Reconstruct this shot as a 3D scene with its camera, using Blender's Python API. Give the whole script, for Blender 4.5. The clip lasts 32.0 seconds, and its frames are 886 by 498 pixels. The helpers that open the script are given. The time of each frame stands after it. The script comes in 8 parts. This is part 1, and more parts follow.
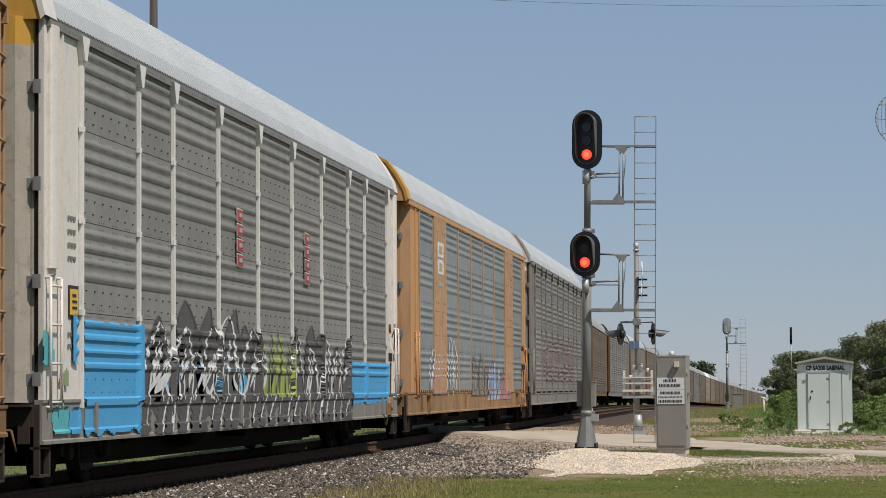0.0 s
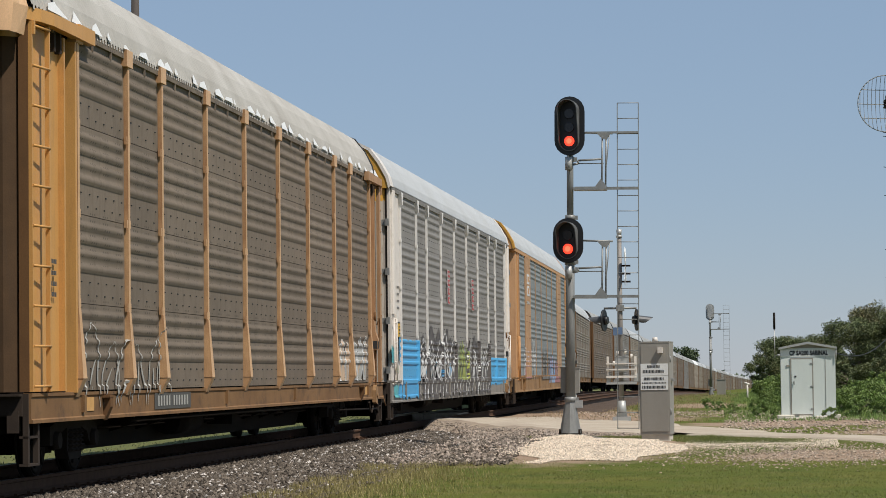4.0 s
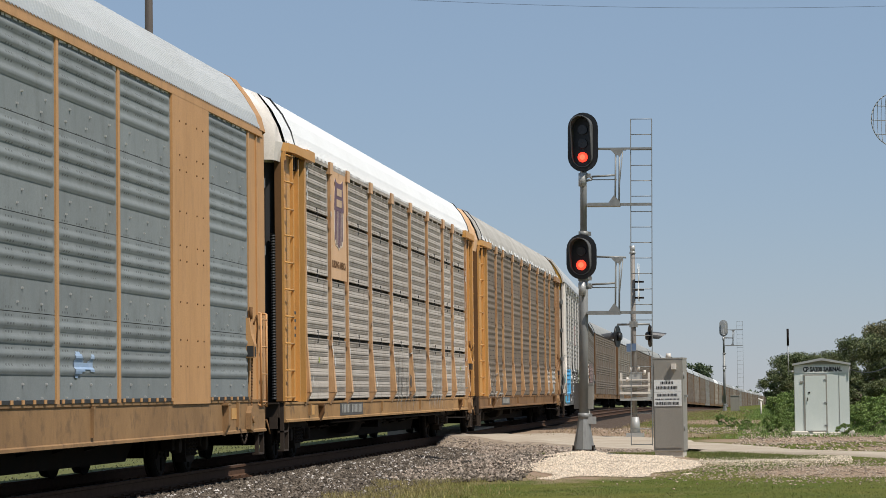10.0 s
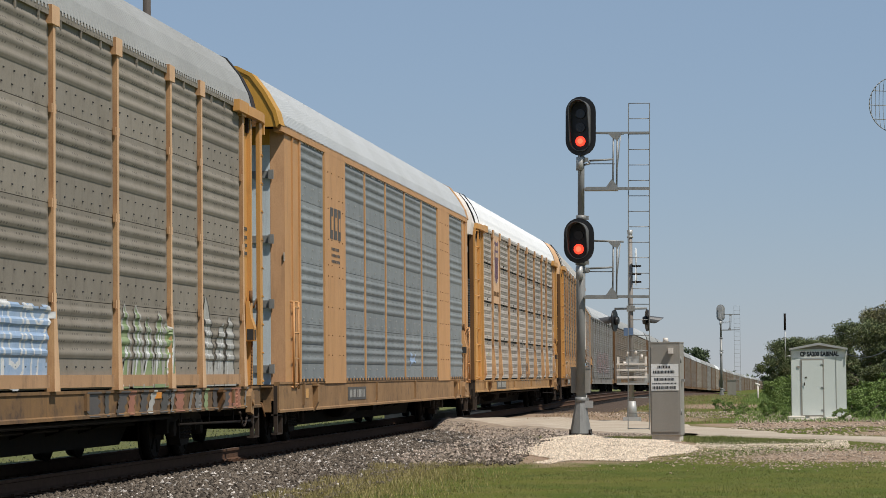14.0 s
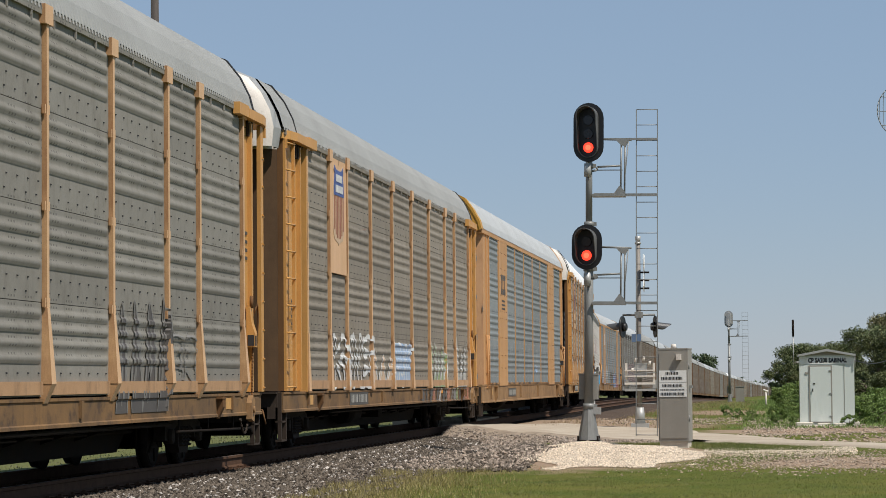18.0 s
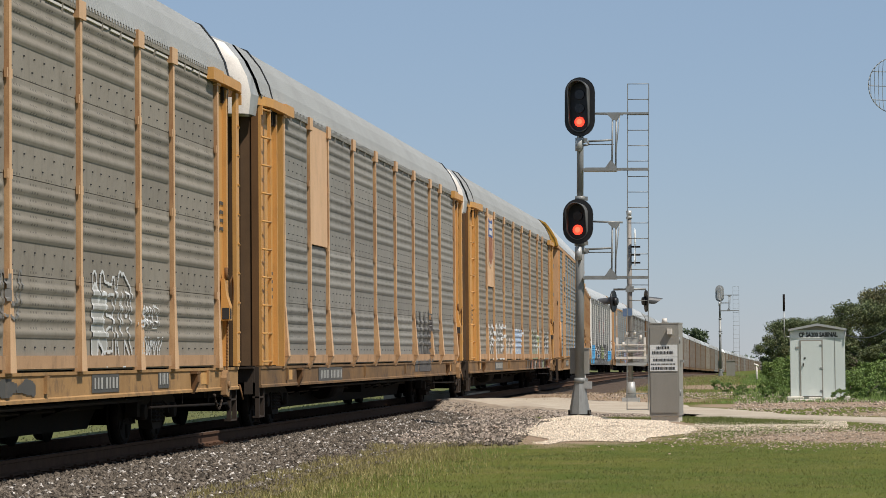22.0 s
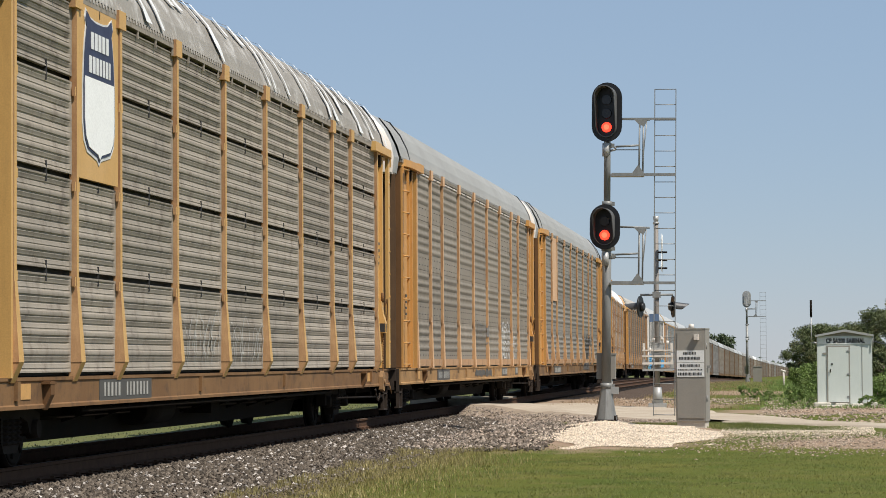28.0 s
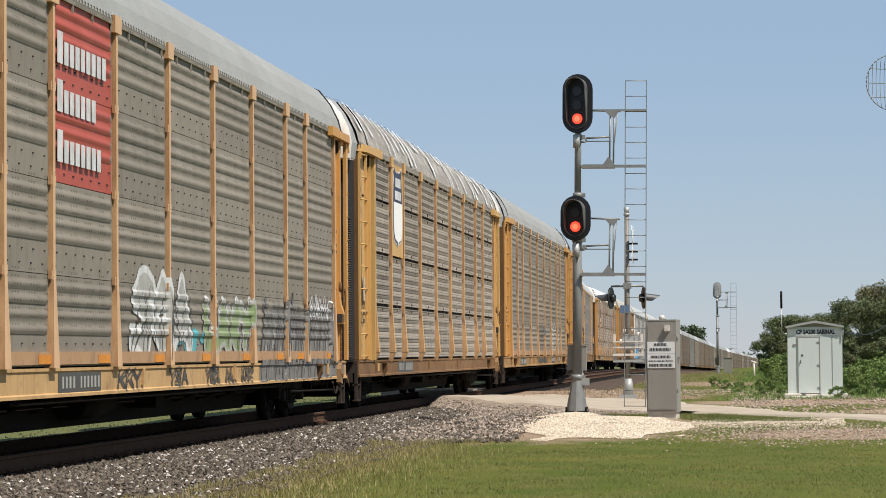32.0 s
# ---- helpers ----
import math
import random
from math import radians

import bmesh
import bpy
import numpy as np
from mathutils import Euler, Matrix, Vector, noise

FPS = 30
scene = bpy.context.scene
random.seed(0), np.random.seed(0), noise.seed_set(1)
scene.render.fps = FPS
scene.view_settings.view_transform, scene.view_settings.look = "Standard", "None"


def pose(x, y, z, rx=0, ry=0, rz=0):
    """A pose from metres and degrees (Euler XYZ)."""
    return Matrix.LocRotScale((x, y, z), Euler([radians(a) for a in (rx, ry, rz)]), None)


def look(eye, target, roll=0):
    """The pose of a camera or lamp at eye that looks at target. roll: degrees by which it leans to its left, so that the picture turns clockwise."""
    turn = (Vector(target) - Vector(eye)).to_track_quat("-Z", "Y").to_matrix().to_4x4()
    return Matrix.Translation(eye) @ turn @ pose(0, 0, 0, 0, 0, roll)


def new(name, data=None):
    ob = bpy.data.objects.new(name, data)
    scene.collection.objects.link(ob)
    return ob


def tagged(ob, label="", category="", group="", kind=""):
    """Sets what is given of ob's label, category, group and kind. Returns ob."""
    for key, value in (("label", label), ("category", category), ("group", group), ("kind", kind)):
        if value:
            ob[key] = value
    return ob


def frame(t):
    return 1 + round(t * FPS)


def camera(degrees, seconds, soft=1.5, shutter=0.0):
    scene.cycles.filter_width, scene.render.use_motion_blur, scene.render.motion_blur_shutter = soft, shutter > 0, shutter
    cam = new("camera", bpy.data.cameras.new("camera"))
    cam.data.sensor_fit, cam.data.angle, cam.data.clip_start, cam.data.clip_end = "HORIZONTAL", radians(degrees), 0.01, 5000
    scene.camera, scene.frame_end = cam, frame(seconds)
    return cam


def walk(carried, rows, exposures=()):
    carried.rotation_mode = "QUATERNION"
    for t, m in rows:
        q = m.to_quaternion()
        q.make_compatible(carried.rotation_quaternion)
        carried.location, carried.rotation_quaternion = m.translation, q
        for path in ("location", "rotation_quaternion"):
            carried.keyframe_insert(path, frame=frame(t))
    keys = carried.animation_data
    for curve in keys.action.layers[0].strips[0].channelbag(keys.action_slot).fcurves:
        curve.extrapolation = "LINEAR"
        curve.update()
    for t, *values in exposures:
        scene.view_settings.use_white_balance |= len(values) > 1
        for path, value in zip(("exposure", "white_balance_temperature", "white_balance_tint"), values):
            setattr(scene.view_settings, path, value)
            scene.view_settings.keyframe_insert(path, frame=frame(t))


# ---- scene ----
import itertools

# One straight look along a railway: z = 0 is the mown grass, the rails' tops lie at 0.40.
# x: to the right of the camera's eye, y: along the track, away from the camera.
EYE = (0.0, 0.0, 1.5)
VIEW = [
    (0, 7.082, 2.959, -0.369), (0.5, 6.932, 2.854, -0.489), (1, 6.793, 2.850, -0.605), (1.5, 6.830, 2.987, -0.591),
    (2, 6.955, 3.074, -0.556), (2.5, 6.955, 3.006, -0.568), (4.5, 6.608, 2.642, -0.637), (5, 6.544, 2.777, -0.440),
    (5.5, 6.694, 2.726, -0.717), (6, 6.653, 2.717, -0.820), (6.5, 6.517, 3.089, -0.719), (7, 6.662, 3.081, -0.726),
    (7.5, 6.826, 2.994, -0.671), (8, 6.731, 2.896, -0.647), (8.5, 6.598, 3.005, -0.716), (9, 6.516, 3.181, -0.586),
    (9.5, 6.801, 3.124, -0.656), (10, 7.005, 3.030, -0.666), (10.5, 6.846, 2.912, -0.575), (11, 6.756, 2.915, -0.530),
    (11.5, 6.775, 3.091, -0.604), (12, 6.963, 3.238, -0.590), (12.5, 7.124, 3.006, -0.528), (13, 6.969, 2.878, -0.485),
    (13.5, 6.882, 2.777, -0.405), (14, 6.954, 2.680, -0.497), (14.5, 7.089, 2.579, -0.533), (16.5, 7.174, 2.766, -0.619),
    (17, 7.089, 2.852, -0.390), (17.5, 7.146, 2.852, -0.595), (18, 7.122, 2.818, -0.514), (18.5, 7.143, 2.841, -0.423),
    (19, 7.196, 2.730, -0.570), (19.5, 7.114, 2.665, -0.401), (20, 7.088, 2.717, -0.452), (20.5, 7.196, 2.721, -0.324),
    (21, 7.300, 2.599, -0.222), (21.5, 7.209, 2.467, -0.396), (22, 6.937, 2.267, -0.490), (22.5, 6.771, 2.125, -0.440),
    (23, 6.686, 2.003, -0.362), (23.5, 6.871, 2.085, -0.444), (24, 6.763, 2.197, -0.449), (24.5, 6.630, 2.386, -0.348),
    (25, 7.205, 2.316, -0.287), (25.5, 7.211, 2.230, -0.229), (27.5, 7.346, 2.472, -0.451), (28, 7.509, 2.378, -0.342),
    (28.5, 7.728, 2.185, -0.364), (29, 7.837, 1.646, -0.244), (29.5, 7.764, 2.069, -0.384), (30, 7.631, 2.143, -0.342),
    (30.5, 7.342, 2.314, -0.304), (31, 7.163, 2.286, -0.387), (31.5, 6.991, 2.200, -0.434), (32, 6.885, 2.194, -0.413),
]
RUN = [-31.96, -24.83, -17.70, -10.55, -3.41, 3.74, 10.90, 18.08, 25.25, 32.41, 39.53, 46.61, 53.68, 60.79, 67.95, 75.09, 82.16, 89.17, 96.20, 103.20, 110.15, 117.04, 123.90, 130.74, 137.61, 144.47, 151.25, 157.94, 164.56, 171.19, 177.92, 184.74, 191.53]

cam = camera(18.78, 32.0, soft=0.78)
walk(cam, [(t, pose(*EYE, 90 + tilt, 0, turn) @ pose(0, 0, 0, 0, 0, lean)) for t, turn, tilt, lean in VIEW],
     exposures=[(0, -0.21, 6390, 12), (3, -0.14, 6420, 11), (6, -0.05, 6400, 11), (9, -0.07, 6420, 11), (11, -0.13, 6420, 11), (13, -0.16, 6430, 11), (19, -0.08, 6440, 11), (25, 0.02, 6480, 11), (29, 0.10, 6500, 11), (32, 0.15, 6500, 11)])

# ---------------------------------------------------------------- world and sun
SUN_TURN, SUN_HEIGHT = 124.0, 57.0     # degrees clockwise from +y, and above the horizon
world = bpy.data.worlds.new("sky")
scene.world = world
world.use_nodes = True
wn = world.node_tree.nodes
wn.clear()
sky = wn.new("ShaderNodeTexSky")
sky.sky_type = "NISHITA"
sky.sun_disc = False
sky.sun_elevation = radians(SUN_HEIGHT)
sky.sun_rotation = radians(SUN_TURN)
sky.air_density, sky.dust_density, sky.ozone_density = 1.0, 0.0, 5.0
wb = wn.new("ShaderNodeBackground")
wb.inputs["Strength"].default_value = 0.085
wo = wn.new("ShaderNodeOutputWorld")
tint = wn.new("ShaderNodeMix")
tint.data_type, tint.blend_type = "RGBA", "MULTIPLY"
tint.inputs["Factor"].default_value = 1.0
tint.inputs["B"].default_value = (1.05, 0.96, 1.08, 1)
world.node_tree.links.new(sky.outputs[0], tint.inputs["A"])
haze = wn.new("ShaderNodeMix")       # pale summer haze all over the sky
haze.data_type = "RGBA"
haze.inputs["Factor"].default_value = 0.6
haze.inputs["B"].default_value = (3.85, 5.32, 6.62, 1)
world.node_tree.links.new(tint.outputs["Result"], haze.inputs["A"])
world.node_tree.links.new(haze.outputs["Result"], wb.inputs["Color"])
world.node_tree.links.new(wb.outputs[0], wo.inputs["Surface"])

sun_data = bpy.data.lights.new("sun", "SUN")
sun_data.energy, sun_data.angle, sun_data.color = 4.9, radians(0.55), (1.0, 0.935, 0.84)
sun = new("sun", sun_data)
sa, se = radians(SUN_TURN), radians(SUN_HEIGHT)
SUN_AT = Vector((math.sin(sa) * math.cos(se), math.cos(sa) * math.cos(se), math.sin(se)))
sun.matrix_world = look(SUN_AT * 100, (0, 0, 0))

# ---------------------------------------------------------------- materials
MATS = {}


def mat(name, base, rough=0.6, metal=0.0, second=None, scale=3.0, amount=0.5, grain=60.0, bump=0.15, streak=1.0, dirt=None, dirt_amount=0.0,
        each=0.0, island=0.0, depth=0.01, spec=0.5, drip=0.0, perf=0.0):
    """A procedural surface: a base colour, a second one in soft patches (streak stretches them upright), fine grain, dirt patches and relief."""
    if name in MATS:
        return MATS[name]
    m = bpy.data.materials.new(name)
    m.use_nodes = True
    nt = m.node_tree
    n, l = nt.nodes, nt.links
    b = n["Principled BSDF"]
    b.inputs["Roughness"].default_value = rough
    b.inputs["Metallic"].default_value = metal
    b.inputs["Specular IOR Level"].default_value = spec
    tc = n.new("ShaderNodeTexCoord")
    mp = n.new("ShaderNodeMapping")
    mp.inputs["Scale"].default_value = (1, 1, 1 / streak)
    l.new(tc.outputs["Object"], mp.inputs["Vector"])
    t1 = n.new("ShaderNodeTexNoise")
    t1.inputs["Scale"].default_value, t1.inputs["Detail"].default_value, t1.inputs["Roughness"].default_value = scale, 6, 0.62
    l.new(mp.outputs[0], t1.inputs["Vector"])
    second = second or tuple(c * 0.7 for c in base)
    r1 = n.new("ShaderNodeMapRange")
    r1.inputs["From Min"].default_value, r1.inputs["From Max"].default_value = 0.35, 0.68
    r1.inputs["To Max"].default_value = amount
    l.new(t1.outputs["Fac"], r1.inputs["Value"])
    mx = n.new("ShaderNodeMix")
    mx.data_type = "RGBA"
    mx.inputs["A"].default_value, mx.inputs["B"].default_value = (*base, 1), (*second, 1)
    l.new(r1.outputs[0], mx.inputs["Factor"])
    colour = mx.outputs["Result"]
    t2 = n.new("ShaderNodeTexNoise")
    t2.inputs["Scale"].default_value, t2.inputs["Detail"].default_value = grain, 3
    l.new(tc.outputs["Object"], t2.inputs["Vector"])
    if dirt:
        t3 = n.new("ShaderNodeTexNoise")
        t3.inputs["Scale"].default_value, t3.inputs["Detail"].default_value, t3.inputs["Roughness"].default_value = scale * 2.7, 8, 0.7
        l.new(mp.outputs[0], t3.inputs["Vector"])
        r3 = n.new("ShaderNodeMapRange")
        r3.inputs["From Min"].default_value, r3.inputs["From Max"].default_value = 0.52, 0.66
        r3.inputs["To Max"].default_value = dirt_amount
        l.new(t3.outputs["Fac"], r3.inputs["Value"])
        m3 = n.new("ShaderNodeMix")
        m3.data_type = "RGBA"
        m3.inputs["B"].default_value = (*dirt, 1)
        l.new(colour, m3.inputs["A"])
        l.new(r3.outputs[0], m3.inputs["Factor"])
        colour = m3.outputs["Result"]
    if drip:       # narrow upright runs of grime, washed down by rain
        md = n.new("ShaderNodeMapping")
        md.inputs["Scale"].default_value = (6, 6, 0.7)
        l.new(tc.outputs["Object"], md.inputs["Vector"])
        t4 = n.new("ShaderNodeTexNoise")
        t4.inputs["Scale"].default_value, t4.inputs["Detail"].default_value, t4.inputs["Roughness"].default_value = 1.6, 5, 0.65
        l.new(md.outputs[0], t4.inputs["Vector"])
        r4 = n.new("ShaderNodeMapRange")
        r4.inputs["From Min"].default_value, r4.inputs["From Max"].default_value = 0.53, 0.74
        r4.inputs["To Max"].default_value = drip
        l.new(t4.outputs["Fac"], r4.inputs["Value"])
        m4 = n.new("ShaderNodeMix")
        m4.data_type = "RGBA"
        m4.inputs["B"].default_value = (0.055, 0.04, 0.03, 1)
        l.new(colour, m4.inputs["A"])
        l.new(r4.outputs[0], m4.inputs["Factor"])
        colour = m4.outputs["Result"]
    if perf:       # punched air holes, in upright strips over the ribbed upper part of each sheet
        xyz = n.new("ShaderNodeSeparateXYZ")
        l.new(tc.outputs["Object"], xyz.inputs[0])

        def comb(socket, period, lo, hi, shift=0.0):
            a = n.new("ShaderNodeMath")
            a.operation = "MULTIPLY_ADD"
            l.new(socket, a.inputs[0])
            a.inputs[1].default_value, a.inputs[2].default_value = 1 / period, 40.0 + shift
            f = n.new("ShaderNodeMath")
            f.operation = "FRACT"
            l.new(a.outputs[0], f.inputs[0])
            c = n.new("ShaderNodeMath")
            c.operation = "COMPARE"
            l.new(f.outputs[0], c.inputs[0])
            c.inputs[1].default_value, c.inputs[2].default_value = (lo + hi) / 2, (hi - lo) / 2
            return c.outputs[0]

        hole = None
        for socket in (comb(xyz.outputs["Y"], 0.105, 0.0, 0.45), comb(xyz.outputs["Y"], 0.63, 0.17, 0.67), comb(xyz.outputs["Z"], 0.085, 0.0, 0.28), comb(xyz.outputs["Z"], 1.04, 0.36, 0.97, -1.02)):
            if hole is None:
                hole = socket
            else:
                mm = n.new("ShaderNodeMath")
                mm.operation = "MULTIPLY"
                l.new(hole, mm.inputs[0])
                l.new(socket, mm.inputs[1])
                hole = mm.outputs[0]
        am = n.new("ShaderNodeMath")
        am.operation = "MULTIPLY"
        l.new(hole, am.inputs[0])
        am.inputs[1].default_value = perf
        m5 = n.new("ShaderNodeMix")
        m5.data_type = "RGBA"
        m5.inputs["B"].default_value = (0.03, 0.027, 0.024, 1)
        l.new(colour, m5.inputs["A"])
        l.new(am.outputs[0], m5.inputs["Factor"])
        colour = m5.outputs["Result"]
    hv = n.new("ShaderNodeHueSaturation")
    l.new(colour, hv.inputs["Color"])
    rv = n.new("ShaderNodeMapRange")
    rv.inputs["To Min"].default_value, rv.inputs["To Max"].default_value = 0.82, 1.18
    l.new(t2.outputs["Fac"], rv.inputs["Value"])
    value = rv.outputs[0]
    if each or island:
        if island:
            src = n.new("ShaderNodeNewGeometry").outputs["Random Per Island"]
        else:
            src = n.new("ShaderNodeObjectInfo").outputs["Random"]
        ri = n.new("ShaderNodeMapRange")
        ri.inputs["To Min"].default_value, ri.inputs["To Max"].default_value = 1 - (each or island), 1 + (each or island)
        l.new(src, ri.inputs["Value"])
        mu = n.new("ShaderNodeMath")
        mu.operation = "MULTIPLY"
        l.new(value, mu.inputs[0])
        l.new(ri.outputs[0], mu.inputs[1])
        value = mu.outputs[0]
    l.new(value, hv.inputs["Value"])
    l.new(hv.outputs[0], b.inputs["Base Color"])
    rr = n.new("ShaderNodeMapRange")
    rr.inputs["To Min"].default_value, rr.inputs["To Max"].default_value = max(0.05, rough - 0.12), min(1, rough + 0.12)
    l.new(t1.outputs["Fac"], rr.inputs["Value"])
    l.new(rr.outputs[0], b.inputs["Roughness"])
    if bump:
        bp = n.new("ShaderNodeBump")
        bp.inputs["Strength"].default_value, bp.inputs["Distance"].default_value = bump, depth
        l.new(t2.outputs["Fac"], bp.inputs["Height"])
        l.new(bp.outputs[0], b.inputs["Normal"])
    MATS[name] = m
    return m


def glow(name, colour, strength):
    m = bpy.data.materials.new(name)
    m.use_nodes = True
    b = m.node_tree.nodes["Principled BSDF"]
    b.inputs["Base Color"].default_value = (*colour, 1)
    b.inputs["Emission Color"].default_value = (*colour, 1)
    b.inputs["Emission Strength"].default_value = strength
    b.inputs["Roughness"].default_value = 0.3
    return m


DUSTY = mat("dusty_brown_paint", (0.225, 0.175, 0.13), 0.7, second=(0.165, 0.128, 0.095), scale=1.6, amount=0.7, streak=4, dirt=(0.15, 0.11, 0.08), dirt_amount=0.5, bump=0.05)
TAN = mat("tan_paint", (0.67, 0.425, 0.24), 0.55, spec=0.25, drip=0.14, second=(0.53, 0.33, 0.175), scale=1.6, amount=0.4, streak=2, dirt=(0.24, 0.13, 0.07), dirt_amount=0.15, bump=0.05)
AMBER = mat("amber_paint", (0.585, 0.305, 0.092), 0.5, spec=0.25, drip=0.2, second=(0.46, 0.245, 0.08), scale=1.6, amount=0.4, streak=2, dirt=(0.26, 0.14, 0.06), dirt_amount=0.15, bump=0.05)
YELLOW = mat("yellow_paint", (0.61, 0.37, 0.13), 0.5, spec=0.25, drip=0.14, second=(0.54, 0.31, 0.10), scale=1.6, amount=0.4, streak=2, dirt=(0.3, 0.16, 0.06), dirt_amount=0.15, bump=0.05)
GOLD = mat("deep_yellow_paint", (0.56, 0.30, 0.05), 0.5, spec=0.25, drip=0.2, second=(0.45, 0.24, 0.05), scale=1.6, amount=0.5, streak=2, dirt=(0.26, 0.14, 0.05), dirt_amount=0.2, bump=0.05)
RUSSET = mat("russet_paint_and_shade", (0.42, 0.248, 0.132), 0.6, spec=0.2, drip=0.3, second=(0.30, 0.16, 0.075), scale=1.6, amount=0.5, streak=2, dirt=(0.2, 0.1, 0.05), dirt_amount=0.2, bump=0.05)
ORANGE = mat("orange_paint", (0.54, 0.295, 0.125), 0.55, spec=0.25, drip=0.2, second=(0.40, 0.225, 0.10), scale=1.3, amount=0.4, streak=2, dirt=(0.2, 0.1, 0.05), dirt_amount=0.15, bump=0.05)
SILL = mat("weathered_sill_paint", (0.245, 0.140, 0.060), 0.8, drip=0.35, spec=0.2, second=(0.13, 0.085, 0.05), scale=1.1, amount=0.9, streak=1, dirt=(0.07, 0.05, 0.04), dirt_amount=0.8)
SILL_D = mat("dark_sill_paint", (0.235, 0.131, 0.058), 0.75, spec=0.2, drip=0.25, second=(0.17, 0.092, 0.043), scale=1.1, amount=0.8, streak=1, dirt=(0.075, 0.05, 0.035), dirt_amount=0.6)
SILL_T = mat("tan_sill_paint", (0.58, 0.37, 0.17), 0.7, spec=0.2, drip=0.3, second=(0.44, 0.27, 0.12), scale=1.2, amount=0.7, dirt=(0.12, 0.08, 0.05), dirt_amount=0.4)
SILL_Y = mat("weathered_yellow_sill", (0.41, 0.24, 0.10), 0.75, spec=0.2, drip=0.2, second=(0.26, 0.15, 0.065), scale=1.2, amount=0.8, streak=1, dirt=(0.1, 0.07, 0.05), dirt_amount=0.6)
SILL_G = mat("grey_sill_paint", (0.24, 0.225, 0.195), 0.65, drip=0.4, second=(0.2, 0.17, 0.14), scale=1.4, amount=0.7, streak=3, dirt=(0.1, 0.08, 0.06), dirt_amount=0.6)
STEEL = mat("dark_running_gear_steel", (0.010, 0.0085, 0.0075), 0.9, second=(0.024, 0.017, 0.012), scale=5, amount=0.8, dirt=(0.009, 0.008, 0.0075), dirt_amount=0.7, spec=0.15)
SNOW = mat("clean_white_paint", (0.74, 0.71, 0.665), 0.5, second=(0.62, 0.59, 0.54), scale=2, amount=0.5, bump=0.03)
WHITE = mat("white_paint", (0.70, 0.645, 0.575), 0.5, drip=0.03, second=(0.63, 0.575, 0.51), scale=2, amount=0.5, streak=1.3, dirt=(0.3, 0.24, 0.18), dirt_amount=0.25, bump=0.03)
CREAM = mat("dirty_cream_paint", (0.40, 0.355, 0.295), 0.6, spec=0.2, drip=0.2, second=(0.31, 0.27, 0.22), scale=2, amount=0.6, dirt=(0.16, 0.12, 0.08), dirt_amount=0.4, bump=0.03)
BLACK = mat("black_rubber_and_shade", (0.014, 0.014, 0.015), 0.7, bump=0.05)
HOLE = mat("dark_vent_hole", (0.03, 0.03, 0.03), 0.8, bump=0)
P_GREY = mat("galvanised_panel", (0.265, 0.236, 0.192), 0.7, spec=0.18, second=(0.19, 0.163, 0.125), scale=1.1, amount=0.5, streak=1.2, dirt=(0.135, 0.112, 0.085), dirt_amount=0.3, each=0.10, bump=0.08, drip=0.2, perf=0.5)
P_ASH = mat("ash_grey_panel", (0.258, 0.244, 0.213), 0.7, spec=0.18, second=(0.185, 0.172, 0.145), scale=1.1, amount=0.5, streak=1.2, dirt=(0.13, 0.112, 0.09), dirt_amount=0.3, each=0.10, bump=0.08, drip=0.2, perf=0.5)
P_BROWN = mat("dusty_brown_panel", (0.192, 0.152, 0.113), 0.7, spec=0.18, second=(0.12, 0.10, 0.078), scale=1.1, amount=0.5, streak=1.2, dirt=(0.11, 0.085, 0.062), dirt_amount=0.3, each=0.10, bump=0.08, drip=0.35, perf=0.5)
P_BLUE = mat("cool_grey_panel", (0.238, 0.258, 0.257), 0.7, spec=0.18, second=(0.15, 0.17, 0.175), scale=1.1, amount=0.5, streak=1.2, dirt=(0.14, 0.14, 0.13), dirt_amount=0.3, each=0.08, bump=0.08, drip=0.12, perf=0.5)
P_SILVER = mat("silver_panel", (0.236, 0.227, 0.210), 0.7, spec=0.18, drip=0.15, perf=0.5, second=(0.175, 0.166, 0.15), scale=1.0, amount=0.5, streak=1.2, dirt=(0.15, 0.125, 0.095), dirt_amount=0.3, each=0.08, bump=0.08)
P_ICE = mat("pale_blue_door_paint", (0.56, 0.62, 0.64), 0.5, second=(0.46, 0.52, 0.54), scale=2, amount=0.6, streak=4, drip=0.3, bump=0.04)
P_UMBER = mat("rusty_slotted_panel", (0.40, 0.367, 0.323), 0.7, spec=0.18, drip=0.1, second=(0.36, 0.315, 0.26), scale=1.2, amount=0.8, streak=1.2, dirt=(0.17, 0.13, 0.10), dirt_amount=0.5, each=0.12, bump=0.08)
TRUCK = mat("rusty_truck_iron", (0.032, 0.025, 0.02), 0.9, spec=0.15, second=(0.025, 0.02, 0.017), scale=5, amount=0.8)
SILL_O = mat("grimy_orange_sill", (0.33, 0.195, 0.09), 0.7, spec=0.2, second=(0.20, 0.12, 0.06), scale=1.2, amount=0.8, dirt=(0.09, 0.06, 0.04), dirt_amount=0.5, drip=0.15)
RUST_SHADE = mat("rust_and_shade_brown", (0.17, 0.088, 0.038), 0.8, spec=0.15, second=(0.11, 0.06, 0.03), scale=2, amount=0.7, streak=2)
POST_EDGE = mat("brown_post_edge", (0.50, 0.305, 0.155), 0.8, spec=0.15, second=(0.27, 0.135, 0.065), scale=5, amount=0.8, streak=3)
POST_T = mat("sunned_tan_paint", (0.64, 0.41, 0.235), 0.6, spec=0.2, drip=0.2, second=(0.45, 0.265, 0.14), scale=1.5, amount=0.6, dirt=(0.22, 0.12, 0.065), dirt_amount=0.25)
